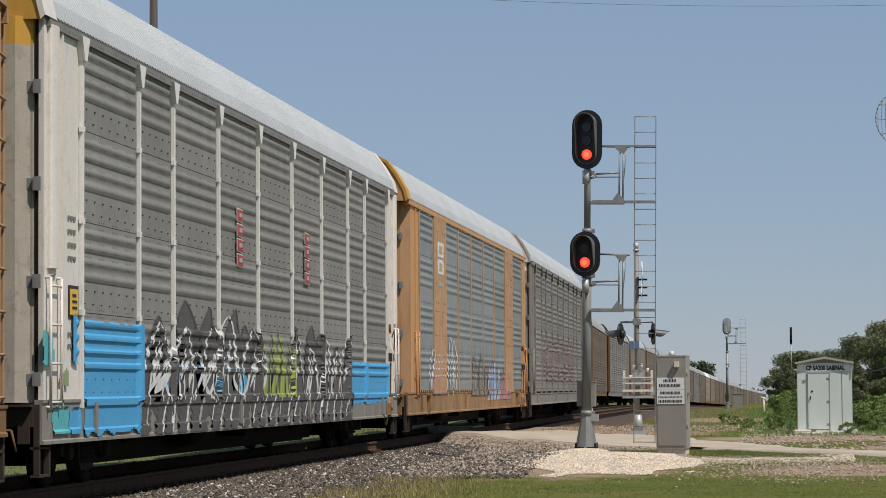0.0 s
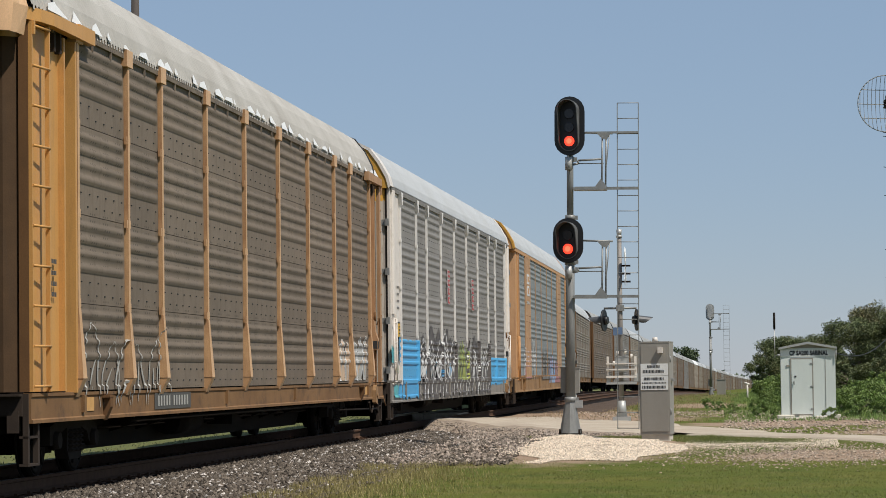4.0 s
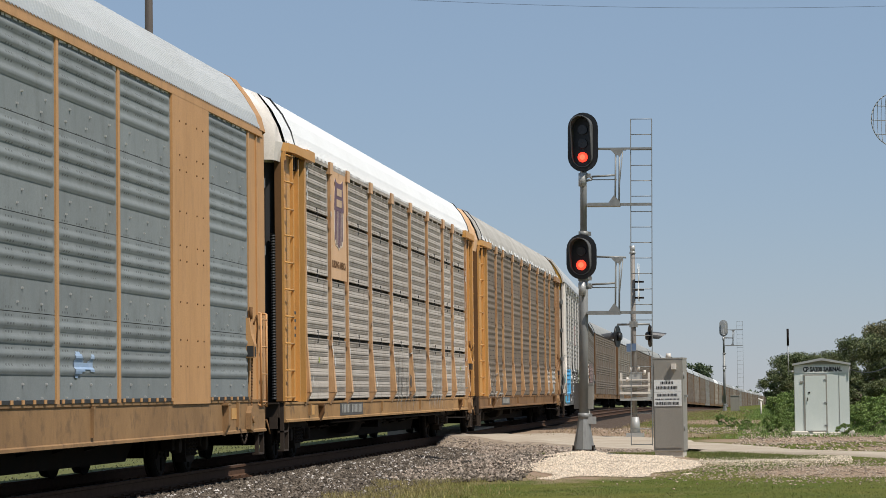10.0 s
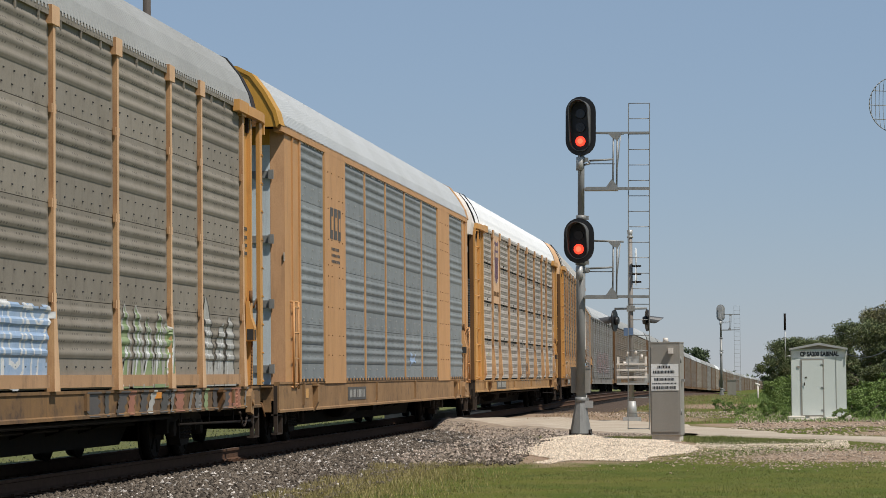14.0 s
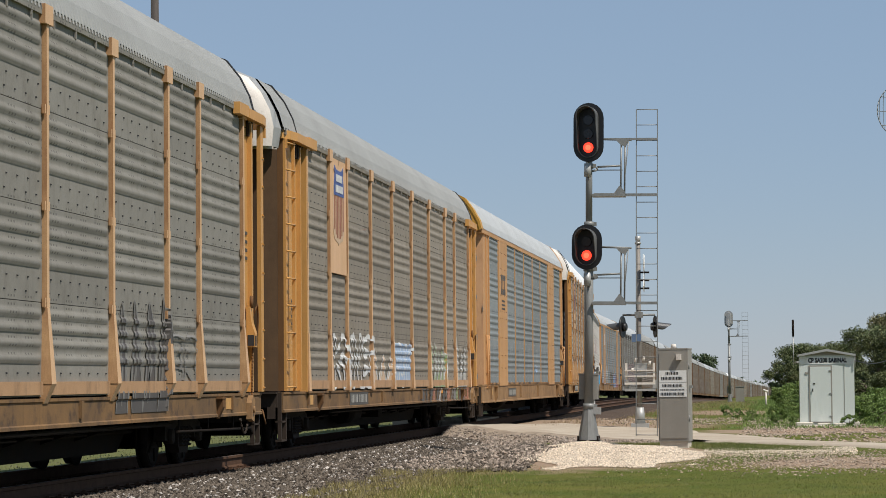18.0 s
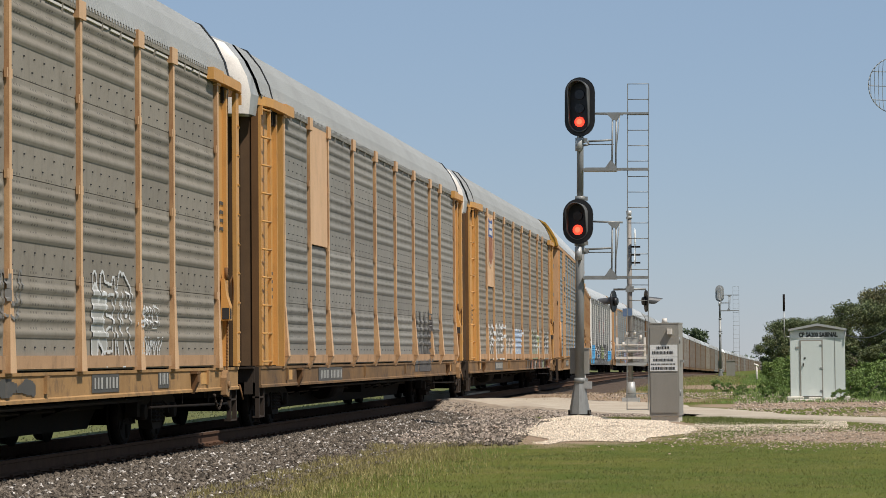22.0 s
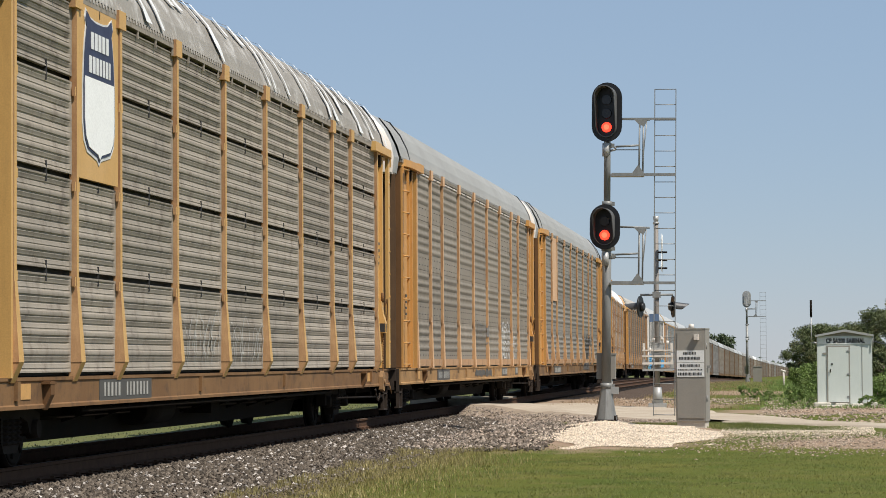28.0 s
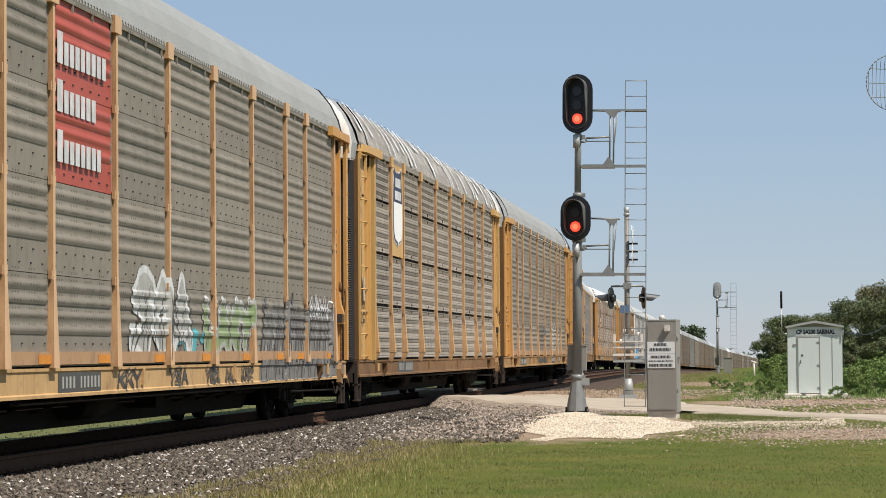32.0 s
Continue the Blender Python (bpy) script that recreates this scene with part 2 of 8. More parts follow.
KICK = mat("dusty_tan_paint", (0.47, 0.285, 0.155), 0.6, spec=0.2, drip=0.4, second=(0.36, 0.21, 0.105), scale=1.5, amount=0.7, dirt=(0.2, 0.11, 0.06), dirt_amount=0.4)
# end-door brown, made this dark for the shaded gap between wagons
DOOR_SHADE = mat("shaded_door_brown", (0.085, 0.05, 0.026), 0.8, spec=0.15, drip=0.3, second=(0.055, 0.034, 0.02), scale=2, amount=0.7)
IRON = mat("dusty_iron_and_shade", (0.048, 0.035, 0.026), 0.85, spec=0.2, second=(0.035, 0.027, 0.022), scale=4, amount=0.8)
P_SLOT = mat("weathered_slotted_panel", (0.338, 0.295, 0.238), 0.7, spec=0.18, drip=0.3, second=(0.28, 0.25, 0.21), scale=1.2, amount=0.9, streak=1.2, dirt=(0.15, 0.12, 0.10), dirt_amount=0.65, each=0.14, bump=0.08)
R_GREY = mat("grey_roof_sheet", (0.33, 0.33, 0.312), 0.6, 0.0, second=(0.24, 0.24, 0.225), scale=0.5, amount=0.7, bump=0.05)
R_DUSTY = mat("dusty_beige_roof_sheet", (0.46, 0.44, 0.40), 0.7, spec=0.2, second=(0.29, 0.27, 0.235), scale=0.7, amount=0.7, bump=0.05)
R_WHITE = mat("white_roof_sheet", (0.80, 0.80, 0.78), 0.5, second=(0.66, 0.66, 0.64), scale=0.5, amount=0.5, bump=0.05)
R_PALE = mat("pale_galvanised_roof_sheet", (0.44, 0.455, 0.455), 0.5, 0.0, second=(0.36, 0.37, 0.365), scale=0.6, amount=0.6, bump=0.05)
R_PEEL = mat("peeling_roof_sheet", (0.30, 0.275, 0.235), 0.6, 0.0, second=(0.23, 0.21, 0.18), scale=0.9, amount=0.8, dirt=(0.74, 0.73, 0.70), dirt_amount=0.45, bump=0.05)
GALV = mat("galvanised_steel", (0.265, 0.267, 0.253), 0.5, 0.15, drip=0.3, second=(0.18, 0.182, 0.172), scale=6, amount=0.7, streak=3, bump=0.06)
ALU = mat("grey_aluminium", (0.42, 0.42, 0.40), 0.5, 0.3, second=(0.33, 0.325, 0.31), scale=4, amount=0.6, bump=0.05)
MASTGREY = mat("weathered_mast_metal", (0.20, 0.178, 0.155), 0.6, 0.1, second=(0.27, 0.25, 0.225), scale=4, amount=0.7, streak=3, bump=0.06)
CABINET = mat("grey_cabinet_paint", (0.285, 0.266, 0.23), 0.6, second=(0.24, 0.222, 0.19), scale=2, amount=0.7, streak=4, bump=0.04)
HUT = mat("pale_hut_paint", (0.62, 0.66, 0.62), 0.5, second=(0.54, 0.575, 0.54), scale=1.5, amount=0.7, streak=4, bump=0.04)
SIGNBLACK = mat("matt_black_signal_paint", (0.012, 0.012, 0.013), 0.45, bump=0.03)
SIGNWHITE = mat("white_sign_face", (0.80, 0.80, 0.77), 0.4, bump=0)
WORNBLACK = mat("faded_black_metal", (0.06, 0.06, 0.062), 0.4, second=(0.10, 0.10, 0.10), scale=4, amount=0.7, bump=0.03)
INK = mat("black_ink", (0.02, 0.02, 0.022), 0.6, bump=0)
CONCRETE = mat("pale_concrete", (0.62, 0.57, 0.48), 0.85, second=(0.45, 0.41, 0.34), scale=4, amount=0.7)
WOODPOLE = mat("dark_creosoted_pole", (0.05, 0.04, 0.034), 0.8, second=(0.09, 0.075, 0.06), scale=4, amount=0.7, streak=8, bump=0.3)
RAILSTEEL = mat("rusty_rail", (0.105, 0.06, 0.038), 0.95, second=(0.075, 0.044, 0.03), scale=6, amount=0.7, spec=0.1)
RAILHEAD = mat("worn_rail_head", (0.16, 0.13, 0.11), 0.55, 0.4)
TIE = mat("weathered_wood_tie", (0.03, 0.023, 0.018), 0.95, spec=0.1, second=(0.018, 0.014, 0.011), scale=5, amount=0.7, each=0.25)
STONE = mat("grey_ballast_stone", (0.122, 0.101, 0.080), 0.9, spec=0.2, second=(0.082, 0.066, 0.050), scale=3, amount=0.6, island=0.68, grain=40)
CHALK = mat("white_gravel_stone", (0.66, 0.56, 0.435), 0.85, second=(0.56, 0.45, 0.34), scale=3, amount=0.5, island=0.32, grain=40)
RED = glow("red_signal_lens", (1.0, 0.045, 0.02), 2.4)
HOT = glow("hot_lens_centre", (1.0, 0.085, 0.04), 3.0)

# ---------------------------------------------------------------- mesh helpers


def box(bm, x0, x1, y0, y1, z0, z1):
    v = [bm.verts.new((x, y, z)) for z in (z0, z1) for x, y in ((x0, y0), (x1, y0), (x1, y1), (x0, y1))]
    for f in ((3, 2, 1, 0), (4, 5, 6, 7), (0, 1, 5, 4), (1, 2, 6, 5), (2, 3, 7, 6), (3, 0, 4, 7)):
        bm.faces.new([v[i] for i in f])
    return v


def rod(bm, p, q, r, r2=None, n=8, caps=True):
    """A round bar from p to q."""
    p, q = Vector(p), Vector(q)
    r2 = r if r2 is None else r2
    d = (q - p).normalized()
    side = d.cross((0, 0, 1) if abs(d.z) < 0.9 else (1, 0, 0)).normalized()
    up = side.cross(d)
    rings = []
    for c, rad in ((p, r), (q, r2)):
        rings.append([bm.verts.new(c + (side * math.cos(a) + up * math.sin(a)) * rad) for a in (2 * math.pi * k / n for k in range(n))])
    for k in range(n):
        f = bm.faces.new((rings[0][k], rings[0][(k + 1) % n], rings[1][(k + 1) % n], rings[1][k]))
        f.smooth = True
    if caps:
        bm.faces.new(rings[0][::-1])
        bm.faces.new(rings[1])


def tube(bm, pts, r, n=6):
    """A round bar bent along points."""
    pts = [Vector(p) for p in pts]
    rings = []
    for i, p in enumerate(pts):
        d = (pts[min(i + 1, len(pts) - 1)] - pts[max(i - 1, 0)]).normalized()
        side = d.cross((0, 0, 1) if abs(d.z) < 0.9 else (1, 0, 0)).normalized()
        up = side.cross(d)
        rings.append([bm.verts.new(p + (side * math.cos(a) + up * math.sin(a)) * r) for a in (2 * math.pi * k / n for k in range(n))])
    for lo, hi in zip(rings, rings[1:]):
        for k in range(n):
            bm.faces.new((lo[k], lo[(k + 1) % n], hi[(k + 1) % n], hi[k])).smooth = True
    bm.faces.new(rings[0][::-1])
    bm.faces.new(rings[-1])


def prism(bm, outline, axis, a, b):
    """An outline of (u, v) pushed along an axis: x -> (y, z), y -> (x, z), z -> (x, y)."""
    def at(u, v, w):
        return {"x": (w, u, v), "y": (u, w, v), "z": (u, v, w)}[axis]
    lo = [bm.verts.new(at(u, v, a)) for u, v in outline]
    hi = [bm.verts.new(at(u, v, b)) for u, v in outline]
    k = len(outline)
    for i in range(k):
        bm.faces.new((lo[i], lo[(i + 1) % k], hi[(i + 1) % k], hi[i]))
    bm.faces.new(lo[::-1])
    bm.faces.new(hi)


def finish(bm):
    bmesh.ops.recalc_face_normals(bm, faces=bm.faces)
    return bm


def mesh_of(name, bm, material):
    finish(bm)
    me = bpy.data.meshes.new(name)
    bm.to_mesh(me)
    bm.free()
    for m in (material if isinstance(material, (list, tuple)) else [material]):
        me.materials.append(m)
    return me


def part(name, bm, material, parent, label=""):
    ob = new(name, mesh_of(name, bm, material))
    ob.parent = parent
    if label:
        ob["label"] = label
    return ob


def share(name, me, parent, m=None, material=None):
    """One more part on a mesh that is there already."""
    ob = new(name, me)
    ob.parent = parent
    if m is not None:
        ob.matrix_basis = m
    if material is not None:
        ob.material_slots[0].link = "OBJECT"
        ob.material_slots[0].material = material
    return ob


def thing(name, label, category, m=None, group="", kind=""):
    ob = new(name)
    ob.empty_display_size = 0.3
    if m is not None:
        ob.matrix_basis = m
    return tagged(ob, label, category, group, kind)


def raw(name, verts, faces, material, smooth=False):
    me = bpy.data.meshes.new(name)
    me.from_pydata(verts, [], faces)
    me.materials.append(material)
    if smooth:
        me.polygons.foreach_set("use_smooth", [True] * len(me.polygons))
    return new(name, me)


def lettering(words, size, material, parent, m, name="lettering", squeeze=1.0):
    """Raised flat writing in the built-in font, its face towards the pose's own z."""
    cu = bpy.data.curves.new(name, "FONT")
    cu.body, cu.size, cu.align_x, cu.align_y = words, size, "CENTER", "CENTER"
    cu.resolution_u = 2
    cu.offset = size * 0.05
    tmp = new(name, cu)
    dg = bpy.context.evaluated_depsgraph_get()
    dg.update()
    me = bpy.data.meshes.new_from_object(tmp.evaluated_get(dg))
    bpy.data.objects.remove(tmp)
    me.materials.clear()
    me.materials.append(material)
    ob = new(name, me)
    ob.parent = parent
    ob.matrix_basis = m @ Matrix.Diagonal((squeeze, 1, 1, 1))
    return ob


rng = random.Random(7)

# ---------------------------------------------------------------- the lie of the land


def smooth(v):
    v = max(0.0, min(1.0, v))
    return v * v * (3 - 2 * v)


def drop(y):
    return 0.0046 * ((y - 190) + math.sqrt((y - 190) ** 2 + 50 ** 2))


def bend(y):
    return 1.85e-5 * max(0.0, y - 330) ** 2


def main_x(y):
    return -9.28 + bend(y)


def siding_x(y):
    return -9.28 - 4.57 * smooth((y - 96) / 100) + bend(y)


RAIL = 0.40


def ground_z(x, y):
    z = -drop(y)
    rise = 0.19 * smooth((y - 42) / 9) * smooth((x + 6.6) / 1.5) * (1 - 0.6 * smooth((y - 72) / 10))
    mound = 0.07 * math.exp(-((x + 2.9) / 1.7) ** 2 - ((y - 50.0) / 3.4) ** 2)
    ramp = 0.20 * smooth((y - 57) / 9) * (1 - smooth((y - 90) / 8)) * smooth((-4.6 - x) / 1.8) * (1 - 0.75 * smooth((-8.2 - x) / 0.35)) * (1 - smooth((-14 - x) / 3))
    rough = 0.035 * noise.noise((x * 0.35, y * 0.25, 0)) + 0.015 * noise.noise((x * 1.7, y * 1.3, 3))
    far = 0.8 * smooth((abs(x + 9) - 40) / 200) + 0.004 * max(0, y - 400)
    return z + rise + mound + ramp + rough + far


def steps(a, b, n, power=1.0):
    return [a + (b - a) * (k / n) ** power for k in range(n + 1)]


xs = sorted(set([-2500, -900, -400, -200, -120, -80, -55, -40, -30, -24, -20, -17.5] + steps(-16, 8, 60) + [9, 10.5, 12, 15, 20, 28, 40, 60, 90, 140, 220, 400, 900, 2500]))
ys = sorted(set([-900, -300, -120, -60, -30, -10, 0, 8, 14] + steps(17, 100, 150) + steps(102, 260, 50) + [270, 285, 300, 330, 360, 400, 450, 520, 600, 700, 850, 1050, 1400, 2000, 3200]))
gv = [(x, y, ground_z(x, y)) for y in ys for x in xs]
gf = [(j * len(xs) + i, j * len(xs) + i + 1, (j + 1) * len(xs) + i + 1, (j + 1) * len(xs) + i) for j in range(len(ys) - 1) for i in range(len(xs) - 1)]


def ground_material():
    """Lawn, with dry dirt in patches, and more of it in the rough between road and rails."""
    m = mat("lawn_soil", (0.072, 0.098, 0.014), 0.95, spec=0.1, second=(0.14, 0.132, 0.03), scale=0.35, amount=0.8, dirt=(0.20, 0.15, 0.07), dirt_amount=0.35, grain=45, bump=0.4, depth=0.03)
    n, l = m.node_tree.nodes, m.node_tree.links
    b = n["Principled BSDF"]
    lawn = b.inputs["Base Color"].links[0].from_socket
    tc = n.new("ShaderNodeTexCoord")
    total = None
    # bare places: centre x, y and half sizes in metres
    for cx, cy, wx, wy in ((-6.5, 92, 3.6, 20), (1.5, 46.1, 2.8, 1.9), (-4.6, 84, 3.4, 10), (-2, 118, 3.2, 12), (1.6, 69, 5.0, 4.6), (4.6, 58.5, 3.6, 7.5), (-7.0, 68, 3.4, 16), (-3.6, 50, 3.2, 8)):
        mp = n.new("ShaderNodeMapping")
        mp.vector_type = "POINT"
        mp.inputs["Location"].default_value = (-cx / wx, -cy / wy, 0)
        mp.inputs["Scale"].default_value = (1 / wx, 1 / wy, 0)
        l.new(tc.outputs["Object"], mp.inputs["Vector"])
        g = n.new("ShaderNodeTexGradient")
        g.gradient_type = "SPHERICAL"
        l.new(mp.outputs[0], g.inputs["Vector"])
        if total is None:
            total = g.outputs["Fac"]
        else:
            mm = n.new("ShaderNodeMath")
            mm.operation = "MAXIMUM"
            l.new(total, mm.inputs[0])
            l.new(g.outputs["Fac"], mm.inputs[1])
            total = mm.outputs[0]
    t = n.new("ShaderNodeTexNoise")
    t.inputs["Scale"].default_value, t.inputs["Detail"].default_value = 1.2, 6
    l.new(tc.outputs["Object"], t.inputs["Vector"])
    ad = n.new("ShaderNodeMath")
    ad.operation = "MULTIPLY_ADD"
    l.new(t.outputs["Fac"], ad.inputs[0])
    ad.inputs[1].default_value = 0.7
    l.new(total, ad.inputs[2])
    r = n.new("ShaderNodeMapRange")
    r.inputs["From Min"].default_value, r.inputs["From Max"].default_value = 0.5, 0.75
    l.new(ad.outputs[0], r.inputs["Value"])
    mx = n.new("ShaderNodeMix")
    mx.data_type = "RGBA"
    mx.inputs["B"].default_value = (0.29, 0.21, 0.145, 1)
    l.new(r.outputs[0], mx.inputs["Factor"])
    l.new(lawn, mx.inputs["A"])
    # drier, paler grass on the far side of the line
    sx = n.new("ShaderNodeSeparateXYZ")
    l.new(tc.outputs["Object"], sx.inputs[0])
    far = n.new("ShaderNodeMapRange")
    far.inputs["From Min"].default_value, far.inputs["From Max"].default_value = -10.8, -12.2
    far.inputs["To Max"].default_value = 0.7
    l.new(sx.outputs["X"], far.inputs["Value"])
    dry = n.new("ShaderNodeMix")
    dry.data_type = "RGBA"
    dry.inputs["B"].default_value = (0.125, 0.130, 0.055, 1)
    l.new(far.outputs[0], dry.inputs["Factor"])
    l.new(mx.outputs["Result"], dry.inputs["A"])
    l.new(dry.outputs["Result"], b.inputs["Base Color"])
    return m


GROUND = ground_material()
tagged(raw("ground", gv, gf, GROUND, True), "mown green grass with bare brown dirt patches", "ground", kind="structure")


def strip(name, rows, material, label, category, kind="structure"):
    """A band of ground: rows of points across it, one row after the other."""
    k = len(rows[0])
    v = [p for row in rows for p in row]
    f = [(j * k + i, j * k + i + 1, (j + 1) * k + i + 1, (j + 1) * k + i) for j in range(len(rows) - 1) for i in range(k - 1)]
    return tagged(raw(name, v, f, material, True), label, category, kind=kind)


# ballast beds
# near-black bed colour stands in for the shade under the train
BED_SHADE = mat("train_shaded_ballast", (0.013, 0.011, 0.010), 0.95, spec=0.1, second=(0.022, 0.018, 0.015), scale=2, amount=0.7, grain=26, bump=0.9, depth=0.05)
BED = mat("ballast_bed", (0.105, 0.078, 0.060), 0.95, spec=0.1, second=(0.078, 0.056, 0.042), scale=1.2, amount=0.7, grain=26, bump=0.9, depth=0.05)
BED_Y = steps(-90, 10, 10) + steps(12, 110, 98) + steps(113, 300, 62) + steps(310, 1200, 60)


def bed(name, path, y0, y1, label):
    rows = []
    for y in BED_Y:
        if not y0 <= y <= y1:
            continue
        c, d = path(y), drop(y)
        wob = 0.12 * noise.noise((0, y * 0.8, 5))
        low = -0.12
        rows.append([(c + u, y, z - d + (0.03 * noise.noise((u * 2, y * 2, 1)) if abs(u) < 3 else 0)) for u, z in
                     ((-4.3, low), (-3.2, 0.03), (-2.1, 0.22), (-1.12, 0.225), (0, 0.215), (0.95, 0.19), (1.75, 0.185), (2.15, 0.165), (2.8 + wob, 0.08), (3.5 + wob, 0.0), (4.2, low))])
    ob = strip(name, rows, BED, label, "ballast")
    ob.data.materials.append(BED_SHADE)
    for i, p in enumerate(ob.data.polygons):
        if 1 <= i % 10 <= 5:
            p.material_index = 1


bed("ballast_main", main_x, -90, 1200, "grey crushed-stone ballast bed under the rails")
bed("ballast_siding", lambda y: siding_x(y) - 0.004, 104, 1200, "grey crushed-stone ballast of the diverging track")


def rail_profile():
    return [(-0.07, 0), (0.07, 0), (0.07, 0.012), (0.012, 0.035), (0.012, 0.135), (0.036, 0.145), (0.036, 0.178), (0.028, 0.182), (-0.028, 0.182), (-0.036, 0.178), (-0.036, 0.145), (-0.012, 0.135), (-0.012, 0.035), (-0.07, 0.012)]


def rail(path, side, y0, y1, owner):
    prof = rail_profile()
    rows = [y for y in BED_Y if y0 <= y <= y1]
    v, f = [], []
    k = len(prof)
    for y in rows:
        c = path(y) + side * 0.755
        v += [(c + u, y, RAIL - drop(y) - 0.182 + w) for u, w in prof]
    for j in range(len(rows) - 1):
        for i in range(k):
            f.append((j * k + i, j * k + (i + 1) % k, (j + 1) * k + (i + 1) % k, (j + 1) * k + i))
    ob = raw("rail", v, f, RAILSTEEL)
    ob.data.materials.append(RAILHEAD)
    for i, p in enumerate(ob.data.polygons):
        if i % k in (7,):
            p.material_index = 1
    ob.parent = owner
    return ob


tie_bm = bmesh.new()
box(tie_bm, -1.3, 1.3, -0.115, 0.115, -0.16, 0.0)
TIE_MESH = mesh_of("tie", tie_bm, TIE)
plate_bm = bmesh.new()
for sx in (-0.755, 0.755):
    box(plate_bm, sx - 0.17, sx + 0.17, -0.1, 0.1, 0.0, 0.02)
    for px in (-0.11, 0.11):
        box(plate_bm, sx + px - 0.02, sx + px + 0.02, -0.05, -0.02, 0.02, 0.05)
PLATES = mesh_of("tie_plates", plate_bm, RAILSTEEL)


def track(name, path, y0, y1, label, tie0, tie1):
    t = thing(name, label, "railway track", kind="structure")
    for side in (-1, 1):
        rail(path, side, y0, y1, t)
    y = tie0
    while y < tie1:
        p = pose(path(y), y, RAIL - drop(y) - 0.205, 0, 0, -math.degrees((path(y + 1) - path(y)))
                 )
        share("tie", TIE_MESH, t, p)
        if y < 75:
            share("tie_plates", PLATES, t, p)
        y += 0.55
    return t


track("track_main", main_x, -90, 1200, "rusty steel rails on dark wooden ties", 16, 150)
track("track_siding", siding_x, 104, 1200, "rusty rails of a diverging track on wooden ties", 112, 180)

# joint bars on the near rail
# ---------------------------------------------------------------- dirt road over the crossing
ROADC = ((16, 24, 2.0), (10.6, 33, 1.8), (6.6, 41.4, 1.6), (3.8, 48.2, 1.5), (1.5, 53.4, 1.5), (-0.4, 57.2, 1.8), (-1.75, 61.4, 2.2), (-3.2, 66.6, 2.6), (-4.5, 71.0, 3.1), (-5.8, 74.8, 3.5), (-7.2, 77.6, 3.9), (-8.35, 79.4, 4.3))
ROAD = mat("pale_dirt_road", (0.46, 0.395, 0.31), 0.95, spec=0.1, second=(0.35, 0.285, 0.215), scale=0.8, amount=0.8, grain=30, bump=0.5, depth=0.03)


def road_rows():
    out = []
    pts = []
    for (a, b, w), (c, d, u) in zip(ROADC, ROADC[1:]):
        for k in range(4):
            s = k / 4
            pts.append((a + (c - a) * s, b + (d - b) * s, w + (u - w) * s))
    pts.append(ROADC[-1])
    for i, (x, y, w) in enumerate(pts):
        x2, y2, _ = pts[min(i + 1, len(pts) - 1)]
        x1, y1, _ = pts[max(i - 1, 0)]
        d = Vector((x2 - x1, y2 - y1)).normalized()
        nx, ny = d.y, -d.x
        row = []
        for s in (-0.62, -0.5, -0.25, 0, 0.25, 0.5, 0.62):
            wob = 0.12 * noise.noise((x * 0.9, y * 0.9, s * 5)) if abs(s) > 0.4 else 0
            px, py = x + nx * w * (s + wob), y + ny * w * (s + wob)
            row.append((px, py, ground_z(px, py) + (0.035 if abs(s) < 0.6 else -0.08)))
        out.append(row)
    return out


EDGE = ((-8.2, -7.1, -6.4, -5.2, -4.3, -2.6), (63.6, 62.0, 59.6, 57.0, 55.4, 56.0))


def on_apron(x, y):
    return x > -8.3 and y < 86 and y > np.interp(x, *EDGE) + 0.5 * noise.noise((x * 2, y, 1))


rows = []
for k in range(25):        # the dirt bank by which the road climbs to the rails
    s = k / 24
    ex = -2.6 - 5.6 * s
    ey = np.interp(ex, *EDGE)
    fx, fy = -0.9 - 7.3 * s, 59 + 21 * s ** 0.9
    row = []
    for u, up in ((0, -0.10), (0.05, -0.03), (0.10, 0.05), (0.16, 0.12), (0.23, 0.165), (0.30, 0.17), (0.45, 0.14), (0.7, 0.09), (1.0, 0.03)):
        x, y = ex + (fx - ex) * u, ey + (fy - ey) * u
        wob = 0.5 * noise.noise((x * 1.4, y * 1.1, 4)) if u < 0.25 else 0
        y += wob
        row.append((x, y, max(ground_z(x, y), 0.10) + up * (0.35 + 1.0 * s) + 0.035 * noise.noise((x * 3, y * 3, 2))))
    rows.append(row)
BANKROWS = rows
BANK = mat("crumbling_bank_soil", (0.37, 0.30, 0.225), 0.95, spec=0.1, second=(0.24, 0.19, 0.145), scale=2.5, amount=0.9, grain=25, bump=0.7, depth=0.05)
strip("bank_slope", [r[:5] for r in rows], BANK, "crumbling grey-brown soil face below the road", "bank")
strip("road_bank", [r[4:] for r in rows], ROAD, "pale dirt bank carrying the road up to the rails", "road")
strip("road", road_rows(), ROAD, "pale dusty dirt road leading over the rails", "road")
deck = thing("crossing_deck", "dusty timber and gravel deck of a level crossing", "level crossing", kind="structure")
for k, (u0, u1) in enumerate(((-0.66, -0.33), (-0.32, 0.01), (0.02, 0.35), (0.36, 0.66), (-1.75, -1.31), (-1.3, -0.86))):
    b = bmesh.new()
    box(b, main_x(80) + u0, main_x(80) + u1, 76.2, 82.6, 0.2, RAIL - 0.012)
    part("plank", b, ROAD, deck)


